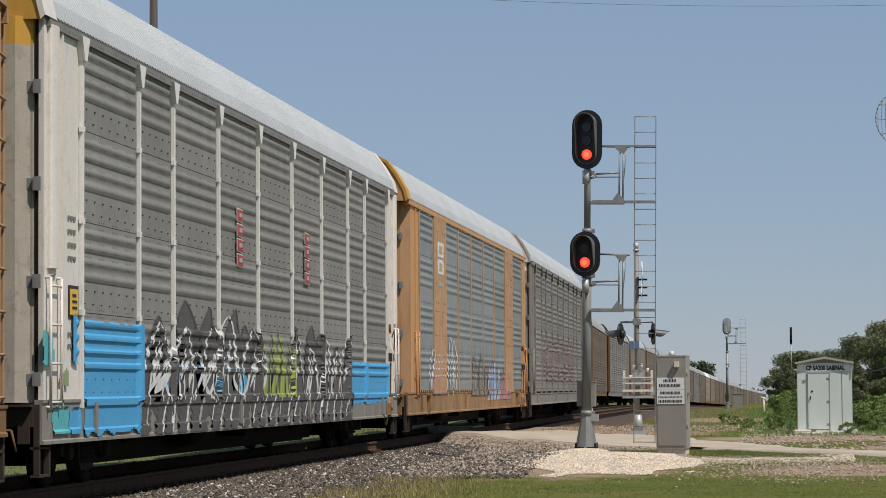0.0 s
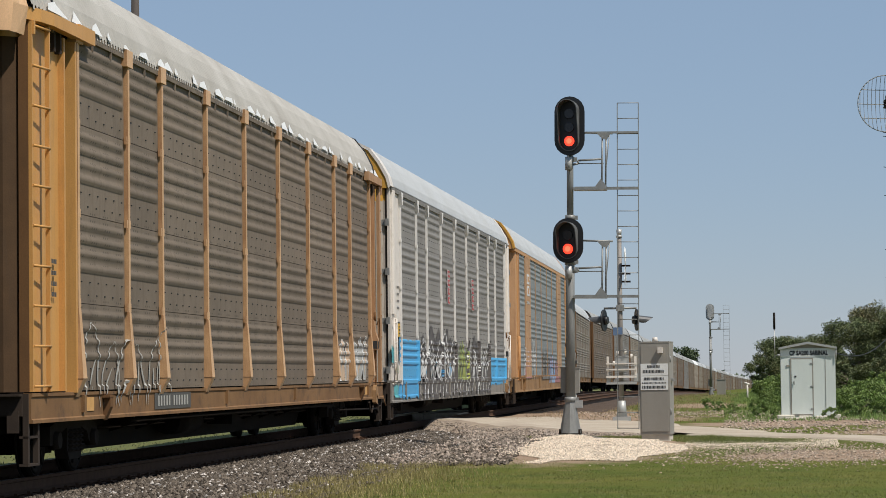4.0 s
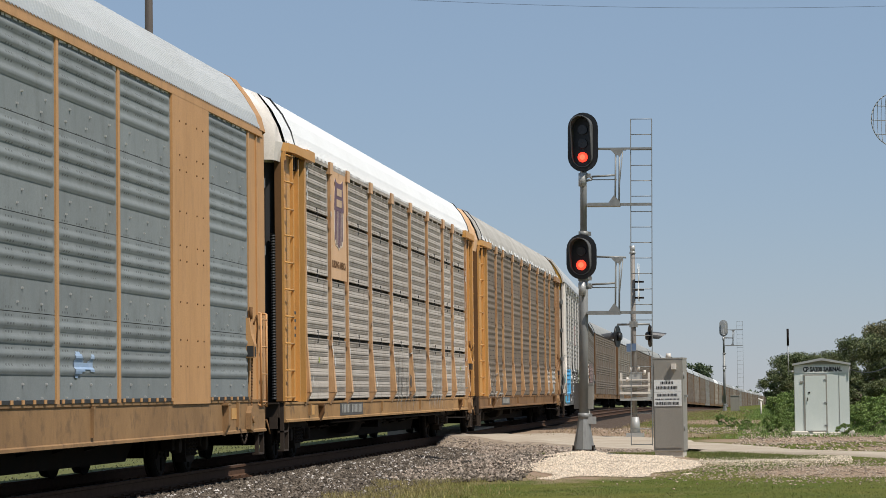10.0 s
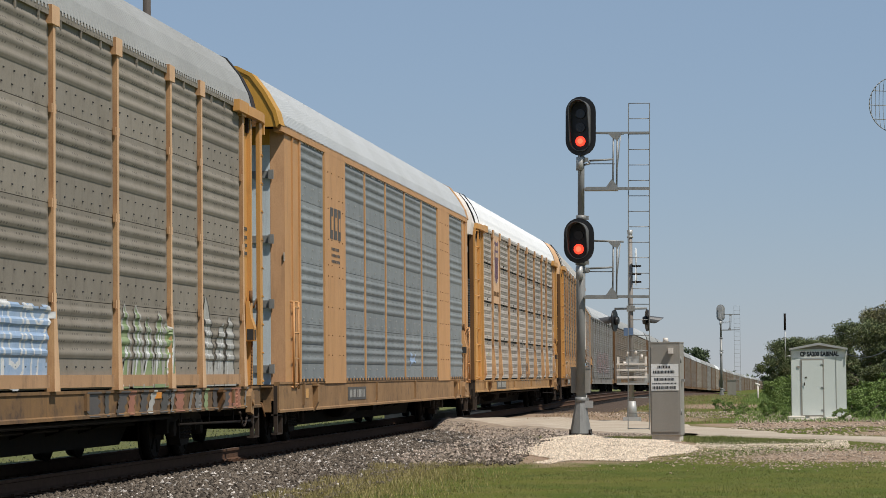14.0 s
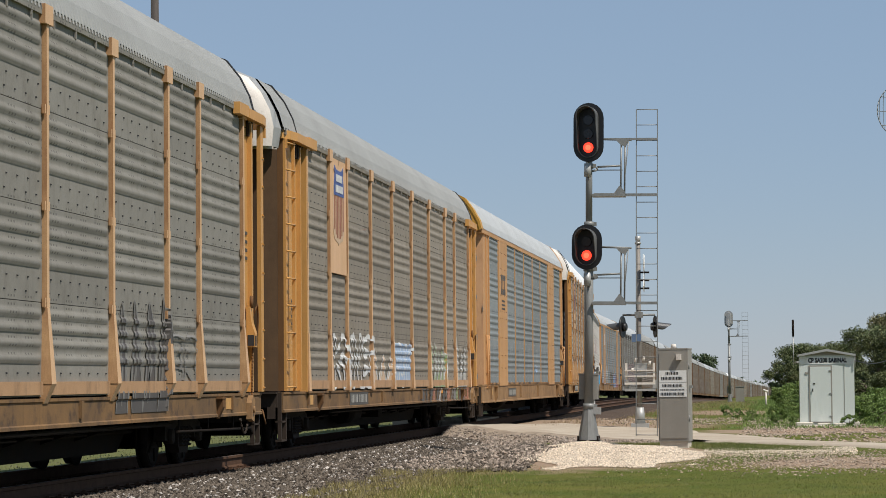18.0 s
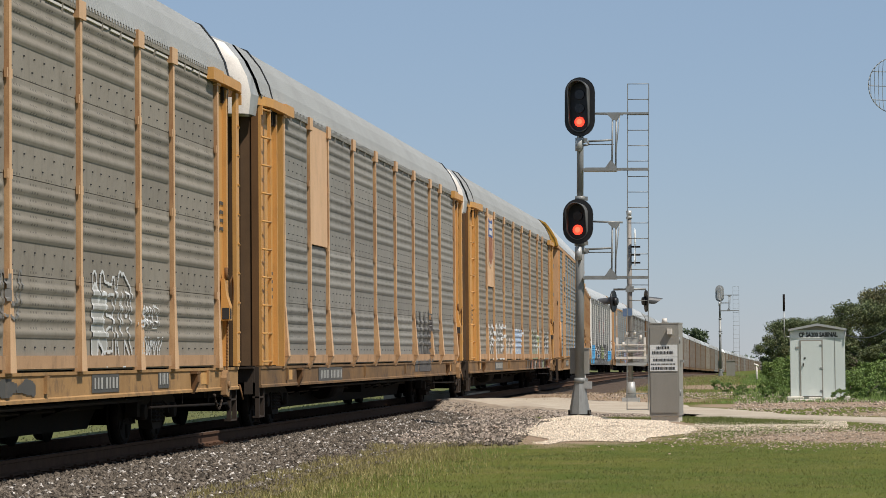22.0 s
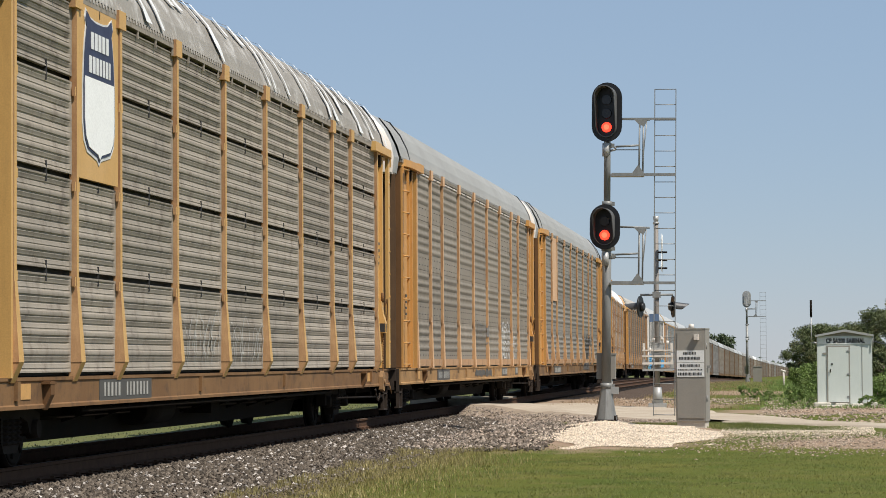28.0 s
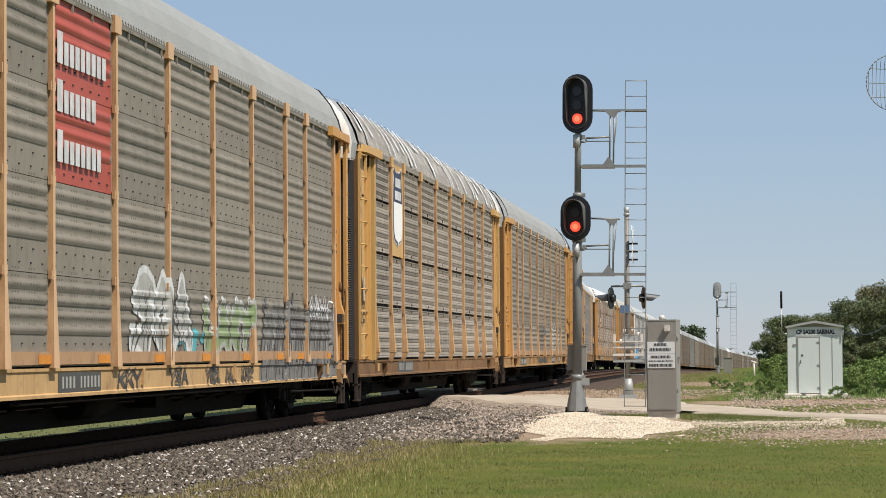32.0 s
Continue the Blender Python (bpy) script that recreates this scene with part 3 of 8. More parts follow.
# ---------------------------------------------------------------- loose stones, as one piece each kind
def pebbles(name, places, sizes, material, label, category, seed):
    """Many small broken stones: each a bent eight-sided lump."""
    r = np.random.RandomState(seed)
    n = len(places)
    base = np.array([(1, 0, 0), (-1, 0, 0), (0, 1, 0), (0, -1, 0), (0, 0, 1), (0, 0, -1)], float)
    tri = np.array([(0, 2, 4), (2, 1, 4), (1, 3, 4), (3, 0, 4), (2, 0, 5), (1, 2, 5), (3, 1, 5), (0, 3, 5)])
    v = base[None] * r.uniform(0.6, 1.25, (n, 6, 1)) + r.normal(0, 0.22, (n, 6, 3))
    v *= np.array((1.0, 1.0, 0.75))
    a = r.uniform(0, 2 * np.pi, n)
    c, s = np.cos(a)[:, None], np.sin(a)[:, None]
    x, y = v[..., 0] * c - v[..., 1] * s, v[..., 0] * s + v[..., 1] * c
    v = np.stack([x, y, v[..., 2]], -1) * np.asarray(sizes)[:, None, None] + np.asarray(places)[:, None, :]
    f = (tri[None] + 6 * np.arange(n)[:, None, None]).reshape(-1, 3)
    me = bpy.data.meshes.new(name)
    me.from_pydata(v.reshape(-1, 3).tolist(), [], f.tolist())
    me.materials.append(material)
    return tagged(new(name, me), label, category, kind="stuff")


def bed_z(x, y):
    u = x - main_x(y)
    z = np.interp(abs(u), (0, 0.95, 1.75, 2.15, 2.8, 3.5, 4.2), (0.215, 0.19, 0.185, 0.165, 0.08, 0.0, -0.12))
    return max(z - drop(y), ground_z(x, y))


pl, sz = [], []
for _ in range(46000):
    y = 18 + 62 * rng.random() ** 1.35
    u = 1.25 + 2.6 * rng.random()
    edge = 3.3 + 0.35 * noise.noise((0, y * 0.6, 9))
    if u > edge and rng.random() < 0.8:
        continue
    x = main_x(y) + u
    if on_apron(x, y):
        continue
    s = rng.uniform(0.018, 0.042)
    pl.append((x, y, bed_z(x, y) + s * 0.35))
    sz.append(s)
for _ in range(3000):
    y = 18 + 60 * rng.random()
    u = rng.uniform(1.0, 1.3)
    s = rng.uniform(0.02, 0.04)
    pl.append((main_x(y) + u, y, bed_z(main_x(y) + u, y) + s * 0.2))
    sz.append(s)
for _ in range(5200):      # rubble towards the signal
    y = rng.uniform(44.0, 62)
    x = rng.uniform(-6.3, -4.2)
    if on_apron(x, y):
        continue
    s = rng.uniform(0.018, 0.05)
    pl.append((x, y, bed_z(x, y) + s * 0.3))
    sz.append(s)
pebbles("ballast_stones", pl, sz, STONE, "loose grey broken ballast stones beside the rail", "ballast", 3)
pl, sz = [], []
for _ in range(2600):        # freshly broken pale faces among them
    y = 18 + 62 * rng.random() ** 1.35
    x = main_x(y) + 1.4 + 2.0 * rng.random()
    if on_apron(x, y):
        continue
    s = rng.uniform(0.012, 0.032)
    pl.append((x, y, bed_z(x, y) + s * 0.9))
    sz.append(s)
pebbles("pale_ballast_stones", pl, sz, mat("pale_broken_stone", (0.50, 0.46, 0.42), 0.85, second=(0.35, 0.31, 0.27), scale=3, amount=0.6, island=0.4), "pale broken stones strewn among the ballast", "ballast", 6)
pl, sz = [], []
for _ in range(3800):         # larger rubble towards the gravel heap
    y = rng.uniform(44.5, 64)
    x = rng.uniform(-6.6, -4.3)
    if on_apron(x, y):
        continue
    s = rng.uniform(0.015, 0.05)
    pl.append((x, y, bed_z(x, y) + s * 0.5))
    sz.append(s)
for _ in range(4200):        # broken lumps on the bank's face
    i, f, j, g = rng.randrange(24), rng.random(), rng.randrange(4), rng.random()
    if j == 3 and g > 0.4:
        continue
    q = [Vector(BANKROWS[i + a][j + b]) for a, b in ((0, 0), (1, 0), (0, 1), (1, 1))]
    p = (q[0] * (1 - f) + q[1] * f) * (1 - g) + (q[2] * (1 - f) + q[3] * f) * g
    s = rng.uniform(0.012, 0.05) * (1.15 - 0.2 * j)
    pl.append((p.x, p.y, p.z + s * 0.3))
    sz.append(s)
pebbles("brown_rubble", pl, sz, mat("brown_rubble_stone", (0.25, 0.195, 0.15), 0.9, second=(0.36, 0.31, 0.26), scale=2, amount=0.7, island=0.55), "brown and grey rubble beside the gravel heap", "rubble", 8)

pl, sz = [], []
while len(pl) < 30000:
    a, q = rng.uniform(0, 2 * math.pi), rng.random() ** 0.5
    x, y = -3.0 + 1.95 * q * math.cos(a), 48.6 + 4.6 * q * math.sin(a)
    if q > 0.82 + 0.45 * noise.noise((x * 1.5, y * 0.8, 2)):
        continue
    s = rng.uniform(0.007, 0.022)
    pl.append((x, y, ground_z(x, y) + s * 0.5 + 0.03 * (1 - q)))
    sz.append(s)
for _ in range(2600):       # banked round the foot of the mast
    x, y = rng.gauss(-3.735, 0.34), rng.gauss(52.35, 0.3)
    s = rng.uniform(0.009, 0.024)
    d = math.hypot(x + 3.735, (y - 52.5))
    pl.append((x, y, max(ground_z(x, y), 0.29 - 0.12 * d) + s * 0.4))
    sz.append(s)
for _ in range(5200):
    x, y = rng.uniform(-1.4, 1.4), rng.gauss(50.2, 1.0)
    s = rng.uniform(0.007, 0.018)
    pl.append((x, y, ground_z(x, y) + s * 0.4))
    sz.append(s)
pebbles("white_gravel", pl, sz, CHALK, "heap of pale white crushed gravel round the signal", "gravel", 4)
pl, sz = [], []
for _ in range(2600):
    x, y = rng.gauss(0.6, 1.5), rng.gauss(46.5, 1.6)
    s = rng.uniform(0.012, 0.03)
    pl.append((x, y, ground_z(x, y) + s * 0.3))
    sz.append(s)
for _ in range(7000):
    y = rng.uniform(56, 100)
    x = rng.uniform(-6.6, 6.0)
    if y < 66 and x < 3.2 - 0.35 * (y - 50):
        continue
    if on_apron(x, y) and x < -1:
        continue
    s = rng.uniform(0.02, 0.05)
    pl.append((x, y, ground_z(x, y) + s * 0.3))
    sz.append(s)
pebbles("scattered_stones", pl, sz, mat("brown_stone", (0.33, 0.25, 0.18), 0.9, second=(0.42, 0.36, 0.29), scale=2, amount=0.7, island=0.35), "scattered brown and grey stones on bare dirt", "stones", 5)


# ---------------------------------------------------------------- grass and weeds
def blades(name, places, heights, widths, material, label, category, seed, lean=0.5):
    r = np.random.RandomState(seed)
    p, h, w = np.asarray(places), np.asarray(heights), np.asarray(widths)
    n = len(p)
    a = r.uniform(0, 2 * np.pi, n)
    side = np.stack([np.cos(a), np.sin(a), np.zeros(n)], -1) * w[:, None] * 0.5
    b = r.uniform(0, 2 * np.pi, n)
    tip = np.stack([np.cos(b) * lean * h * r.rand(n), np.sin(b) * lean * h * r.rand(n), h], -1)
    v = np.stack([p - side, p + side, p + tip], 1).reshape(-1, 3)
    f = np.arange(3 * n).reshape(-1, 3)
    me = bpy.data.meshes.new(name)
    me.from_pydata(v.tolist(), [], f.tolist())
    me.materials.append(material)
    return tagged(new(name, me), label, category, kind="stuff")


def leafy(name, base, second, rough=0.6, island=0.45, dirt=None):
    m = mat(name, base, rough, second=second, scale=0.7, amount=0.9, island=island, bump=0, grain=20, dirt=dirt, dirt_amount=0.6 if dirt else 0)
    b = m.node_tree.nodes["Principled BSDF"]
    b.inputs["Transmission Weight"].default_value = 0.0
    b.inputs["Subsurface Weight"].default_value = 0.0
    return m


GRASS = leafy("green_grass_blades", (0.107, 0.142, 0.025), (0.195, 0.182, 0.052), dirt=(0.075, 0.104, 0.018))
DRY = leafy("dry_yellow_grass", (0.30, 0.245, 0.095), (0.22, 0.19, 0.065))


def bare(x, y):
    if ((x - 1.5) / 2.1) ** 2 + ((y - 46.1) / 1.4) ** 2 < 1 + 0.8 * noise.noise((x, y, 4)):
        return True
    if ((x + 3.0) / 1.75) ** 2 + ((y - 48.8) / 4.2) ** 2 < 1:
        return True
    if x < -4.3 and y > 44.8 + 0.8 * noise.noise((x, y, 6)):
        return True
    return False


pl, hs, ws = [], [], []
while len(pl) < 190000:
    y = 19 + 41 * rng.random() ** 1.25
    x = rng.uniform(-6.3, 0.115 * y + 0.6) if rng.random() < 0.93 else rng.uniform(-6.4, 6)
    edge = -5.95 + 0.35 * noise.noise((0, y * 0.6, 9))
    if x < edge or bare(x, y):
        continue
    if y > 53 and -4 < x:
        continue
    pl.append((x, y, ground_z(x, y) - 0.01))
    clump = 0.5 + 0.5 * noise.noise((x * 0.8, y * 0.5, 7))
    hs.append(rng.uniform(0.018, 0.04) * (0.55 + 0.8 * clump))
    ws.append(rng.uniform(0.006, 0.012))
blades("lawn_grass", pl, hs, ws, GRASS, "short mown green grass", "grass", 11, 0.9)
pl, hs, ws = [], [], []
while len(pl) < 34000:
    y = 19 + 34 * rng.random() ** 1.2
    edge = -5.95 + 0.35 * noise.noise((0, y * 0.6, 9))
    x = edge + abs(rng.gauss(0, 0.8)) - 0.25
    if y > 44.5 + 1.2 * noise.noise((x, 3, 1)):
        continue
    pl.append((x, y, ground_z(x, y) - 0.01 if x > -6.0 else bed_z(x, y)))
    hs.append(rng.uniform(0.03, 0.11))
    ws.append(rng.uniform(0.006, 0.012))
blades("dry_verge_grass", pl, hs, ws, DRY, "dry yellowish grass fringing the ballast", "grass", 12, 0.7)
pl, hs, ws = [], [], []
for _ in range(80000):     # strip between the gravel and the road
    y = rng.uniform(50, 62)
    x = rng.uniform(-4.6, 3)
    if bare(x, y):
        continue
    rx = np.interp(y, (38.6, 46, 52.4, 57.4, 61.2, 66, 70.5), (6, 3.4, 1.3, -0.4, -1.75, -3.2, -4.5))
    if x > rx - 1.05 or on_apron(x, y):
        continue
    pl.append((x, y, ground_z(x, y) - 0.01))
    hs.append(rng.uniform(0.03, 0.08))
    ws.append(rng.uniform(0.008, 0.014))
blades("strip_grass", pl, hs, ws, GRASS, "short green grass between gravel and road", "grass", 13, 0.8)

WEED = leafy("weed_leaves", (0.135, 0.225, 0.045), (0.20, 0.25, 0.07))
pl, hs, ws = [], [], []
for _ in range(150000):      # rough weeds beyond the road
    y = rng.uniform(66, 210)
    x = rng.uniform(-5.5, 9)
    rx = np.interp(y, (38.6, 46, 52.4, 57.4, 61.2, 66, 70.5, 77, 300), (6, 3.4, 1.3, -0.4, -1.75, -3.2, -4.5, -7, -7))
    if y < 76 and x < rx + 4.2:
        continue
    if x > -0.6 and y < 71.5 + 2.5 * noise.noise((x * 1.3, y * 0.2, 8)):
        continue
    green = 0.5 + 0.5 * noise.noise((x * 0.35, y * 0.07, 2)) + 0.12 * (x + 1.5)
    if rng.random() > green * 1.4:
        continue
    if x < -1.3 + 0.9 * noise.noise((x * 0.8, y * 0.15, 12)) and rng.random() < 0.9:
        continue
    if 0.0 < x < 2.6 and 76.5 < y < 82.4:
        continue
    pl.append((x, y, ground_z(x, y) - 0.02))
    hs.append(rng.uniform(0.04, 0.2) * (0.45 + green * 0.6) * (1 + 0.007 * (y - 66)) * (0.55 + 0.9 * abs(noise.noise((x * 1.1, y * 0.5, 5)))))
    ws.append(rng.uniform(0.012, 0.035))
blades("rough_weeds", pl, hs, ws, WEED, "tall rough green weeds beyond the dirt road", "weeds", 14, 0.6)
pl, hs, ws = [], [], []
for _ in range(26000):
    y = rng.uniform(70, 200)
    x = rng.uniform(-7.2, -0.5)
    rx = np.interp(y, (66, 70.5, 77, 300), (-3.2, -4.5, -7, -7))
    if y < 77 and x < rx + 2.4:
        continue
    if rng.random() < 0.85 * (x + 7) / 6 or (x > -1.2 and y > 100):
        continue
    pl.append((x, y, ground_z(x, y) - 0.02))
    hs.append(rng.uniform(0.03, 0.13))
    ws.append(rng.uniform(0.012, 0.03))
blades("dry_scrub_grass", pl, hs, ws, leafy("straw_grass", (0.30, 0.21, 0.125), (0.22, 0.175, 0.08)), "dry straw-coloured grass on bare dirt by the rails", "grass", 15, 0.7)
pl, hs, ws = [], [], []
for _ in range(30000):       # grass on the far side of the rails
    y = rng.uniform(15, 120)
    x = rng.uniform(-30, -13.4)
    pl.append((x, y, ground_z(x, y) - 0.01))
    hs.append(rng.uniform(0.02, 0.06))
    ws.append(rng.uniform(0.02, 0.05))
blades("far_side_grass", pl, hs, ws, leafy("far_side_blades", (0.085, 0.10, 0.04), (0.12, 0.115, 0.055)), "light green grass beyond the rails", "grass", 16, 0.8)

# ---------------------------------------------------------------- the train: closed car-carrying wagons
# wagon space: x to the camera's side, y forward, z = 0 at the rails' tops
POSTS = (-11.58, -9.1, -7.2, -4.32, -1.44, 1.44, 4.32, 7.2, 9.1, 11.66)
TIERS = (1.0, 2.01, 3.045, 4.085, 5.10)
SLOT_TIERS = (1.03, 2.10, 3.15, 4.22, 5.075)
FACE = 1.475
MESHES = {}


def rib_shape(kind, tier, z):
    """How far a side panel stands out at height z within its tier."""
    a, b = tier
    u = (z - a) / (b - a)
    if kind == "slot":
        fine = (u * 15.0) % 1.0
        return 0.0105 * math.cos(2 * math.pi * u * 5.0) - (0.008 if 0.38 < fine < 0.66 else 0.0)
    if u < 0.32 or u > 0.96:
        return 0.0
    s = 0.5 - 0.5 * math.cos(2 * math.pi * (u - 0.32) / 0.16)
    v = max(0.0, min(1.0, 1.9 * s - 0.65))
    return 0.024 * v * v * (3 - 2 * v)


def tiers_of(kind):
    if kind == "slot":
        return [(SLOT_TIERS[i] + (0.03 if i else 0), SLOT_TIERS[i + 1] - 0.03) for i in range(4)]
    return [(TIERS[i] + 0.004, TIERS[i + 1] - 0.004) for i in range(4)]


def panel_mesh(kind, width, tier, material):
    key = ("panel", kind, round(width, 2), tier, material.name)
    if key in MESHES:
        return MESHES[key]
    bm = bmesh.new()
    a, b = tiers_of(kind)[tier]
    n = 147 if kind == "slot" else 40
    prev = None
    for k in range(n + 1):
        z = a + (b - a) * k / n
        d = rib_shape(kind, (a, b), z)
        cur = [bm.verts.new((FACE + d * k_, y, z)) for y, k_ in ((-width / 2, 0), (-width / 2 + 0.06, 0.1), (-width / 2 + 0.15, 1), (width / 2 - 0.15, 1), (width / 2 - 0.06, 0.1), (width / 2, 0))]
        if prev:
            for i in range(5):
                f = bm.faces.new((prev[i], prev[i + 1], cur[i + 1], cur[i]))
                f.smooth = kind != "slot"
        prev = cur
    for z in (a, b):     # turned-in rims
        v = [bm.verts.new(p) for p in ((FACE, -width / 2, z), (FACE, width / 2, z), (FACE - 0.04, width / 2, z), (FACE - 0.04, -width / 2, z))]
        bm.faces.new(v)
    bm.normal_update()
    for f in bm.faces:
        if f.normal.x < 0:
            f.normal_flip()
    if kind != "slot":
        few = material.name == "cool_grey_panel"
        count = max(3, int(width / (0.75 if few else 0.36)))
        for r, zz in enumerate((a + 0.10, a + 0.25)):
            for k in range(count):
                y = -width / 2 + width * (k + 0.5 + 0.2 * (r - 0.5)) / count
                x = FACE
                s = 0.019 if few else 0.014
                h, deep = s * 0.7, s * 1.1
                v = [bm.verts.new(p) for p in ((x, y - s, zz - h), (x, y + s, zz - h), (x, y + s, zz + h), (x, y - s, zz + h),
                                               (x + deep, y - s * 0.7, zz - h * 0.6), (x + deep, y + s * 0.7, zz - h * 0.6), (x + deep, y + s * 0.7, zz + h * 0.6), (x + deep, y - s * 0.7, zz + h * 0.6))]
                for q in ((4, 5, 6, 7), (0, 1, 5, 4), (1, 2, 6, 5), (2, 3, 7, 6), (3, 0, 4, 7)):
                    g = bm.faces.new([v[c] for c in q])
                    g.material_index = 1
    me = bpy.data.meshes.new("side_panel")
    bm.to_mesh(me)
    bm.free()
    me.materials.append(material)
    me.materials.append(ALU if material.name == "cool_grey_panel" else HOLE)
    MESHES[key] = me
    return me


def post_mesh(style, material):
    key = ("post", style, material.name)
    if key in MESHES:
        return MESHES[key]
    bm = bmesh.new()
    if style == "thin":
        box(bm, FACE - 0.03, 1.517, -0.036, 0.036, 0.93, 5.06)
        prism(bm, [(-0.17, 5.13), (0.17, 5.13), (0.05, 4.86), (-0.05, 4.86)], "x", FACE - 0.02, 1.55)
        for z in TIERS[1:4]:
            box(bm, FACE + 0.005, 1.52, -0.07, 0.07, z - 0.035, z + 0.035)
    elif style == "flat":
        box(bm, FACE - 0.03, FACE + 0.022, -0.055, 0.055, 1.04, 5.16)
    else:
        box(bm, FACE - 0.03, 1.53, -0.045, 0.045, 1.9, 5.02)
        box(bm, FACE - 0.03, 1.548, -0.16, 0.16, 5.0, 5.21)
        # foot: spreads and stands out towards the sill
        z0 = 1.14 if style == "flare" else 0.985
        out = 0.065 if style == "flare" else 0.03
        half = 0.092 if style == "flare" else 0.12
        lo = [bm.verts.new(p) for p in ((FACE - 0.03, -half, z0), (1.53 + out, -half, z0), (1.53 + out, half, z0), (FACE - 0.03, half, z0))]
        hi = [bm.verts.new(p) for p in ((FACE - 0.03, -0.049, 1.95), (1.535, -0.049, 1.95), (1.535, 0.049, 1.95), (FACE - 0.03, 0.049, 1.95))]
        for k in range(4):
            bm.faces.new((lo[k], lo[(k + 1) % 4], hi[(k + 1) % 4], hi[k]))
        bm.faces.new(hi)
        bm.faces.new(lo[::-1])
        if style == "flare":
            prism(bm, [(1.45, 1.139), (1.53 + out, 1.139), (1.50, 0.93), (1.45, 0.93)], "y", -half + 0.006, half - 0.006)
        for z in TIERS[1:4]:     # bolts at the seams
            for y in (-0.078, 0.078):
                box(bm, FACE + 0.01, FACE + 0.05, y - 0.016, y + 0.016, z - 0.05, z + 0.05)
    if style in ("flare", "straight"):       # side faces, browner than the front
        bmesh.ops.recalc_face_normals(bm, faces=bm.faces)
        for f in bm.faces:
            if abs(f.normal.y) > 0.7:
                f.material_index = 1
        MESHES[key] = mesh_of("post", bm, [material, POST_EDGE])
    else:
        MESHES[key] = mesh_of("post", bm, material)
    return MESHES[key]


def roof_mesh(shape="round", y0=-13.52, y1=12.5):
    """The roof sheet; the plain-ended wagons' roofs are corrugated throughout, the others only at the eaves."""
    key = ("roof", shape, y0, y1)
    if key in MESHES:
        return MESHES[key]
    half = ([(1.515, 5.20), (1.45, 5.42), (1.31, 5.70), (1.10, 5.965), (0.84, 6.06), (0.4, 6.12), (0.0, 6.14)] if shape == "round" else
            [(1.515, 5.20), (1.455, 5.39), (1.27, 5.70), (1.06, 5.975), (0.83, 6.085), (0.4, 6.15), (0.0, 6.17)])
    prof = half + [(-x, z) for x, z in half[-2::-1]]
    period, deep = (0.14, 0.003) if shape == "round" else (0.14, 0.008)
    rows = []
    n = int((y1 - y0) / period)
    for k in range(n):
        y = y0 + k * period
        rows += [(y, 0), (y + 0.42 * period, 0), (y + 0.5 * period, 1), (y + 0.92 * period, 1)]
    rows.append((y1, 0))
    v, f = [], []
    for y, up in rows:
        for i, (x, z) in enumerate(prof):
            d = deep * up
            eave = (-0.05 if shape == "round" else -0.025) * up if i in (0, len(prof) - 1) else 0
            v.append((x + d * x / 1.6, y, z + d * 0.8 + eave))
    k = len(prof)
    for j in range(len(rows) - 1):
        for i in range(k - 1):
            f.append((j * k + i, j * k + i + 1, (j + 1) * k + i + 1, (j + 1) * k + i))
    me = bpy.data.meshes.new("roof")
    me.from_pydata(v, [], f)
    me.materials.append(R_GREY)
    bm = bmesh.new()
    bm.from_mesh(me)
    bmesh.ops.recalc_face_normals(bm, faces=bm.faces)
    if sum(g.normal.z for g in bm.faces) < 0:
        bmesh.ops.reverse_faces(bm, faces=bm.faces)
    bm.to_mesh(me)
    bm.free()
    MESHES[key] = me
    return me


def once(key, build, material):
    if key not in MESHES:
        bm = bmesh.new()
        build(bm)
        MESHES[key] = mesh_of(key if isinstance(key, str) else key[0], bm, material)
    return MESHES[key]


def ladder_shape(bm):
    """The corner ladder: its outer stile stands further in, where the wagon's corner is cut back."""
    a, b = (1.535, 13.02), (1.455, 13.50)
    for x, y, w in ((*a, 0.1), (*b, 0.03)):
        box(bm, x - 0.06, x, y - w, y + w, 1.0, 5.02)
    z = 1.06
    while z < 4.95:
        rod(bm, (a[0] + 0.01, a[1], z), (b[0] + 0.01, b[1], z), 0.016, n=6)
        z += 0.435


def back_ladder_shape(bm):
    a, b = (1.555, 12.93), (1.50, 13.44)
    for x, y in (a, b):
        box(bm, x - 0.05, x, y - 0.022, y + 0.022, 1.0, 5.02)
    z = 1.06
    while z < 5.0:
        rod(bm, (a[0], a[1], z), (b[0], b[1], z), 0.016, n=6)
        z += 0.435


def step_shape(bm):
    for y in (-0.2, 0.2):
        box(bm, 1.40, 1.46, y - 0.03, y + 0.03, 0.22, 0.98)
    box(bm, 1.36, 1.46, -0.23, 0.23, 0.2, 0.225)
    box(bm, 1.36, 1.46, -0.23, 0.23, 0.5, 0.525)


def coupler_shape(bm):
    box(bm, -0.11, 0.11, 13.2, 13.98, 0.78, 0.98)
    prism(bm, [(-0.14, 13.95), (0.16, 13.95), (0.2, 14.12), (0.06, 14.26), (-0.02, 14.16), (-0.16, 14.24)], "z", 0.74, 1.0)
    rod(bm, (0.3, 13.5, 0.86), (0.36, 13.75, 0.6), 0.022)
    rod(bm, (0.36, 13.75, 0.6), (0.3, 14.2, 0.5), 0.022)


def lever_shape(bm):
    rod(bm, (0.1, 13.75, 0.85), (0.4, 13.8, 0.72), 0.014, n=6)
    rod(bm, (0.4, 13.8, 0.72), (1.45, 13.8, 0.72), 0.014, n=6)
    rod(bm, (1.45, 13.8, 0.72), (1.5, 13.8, 0.5), 0.014, n=6)


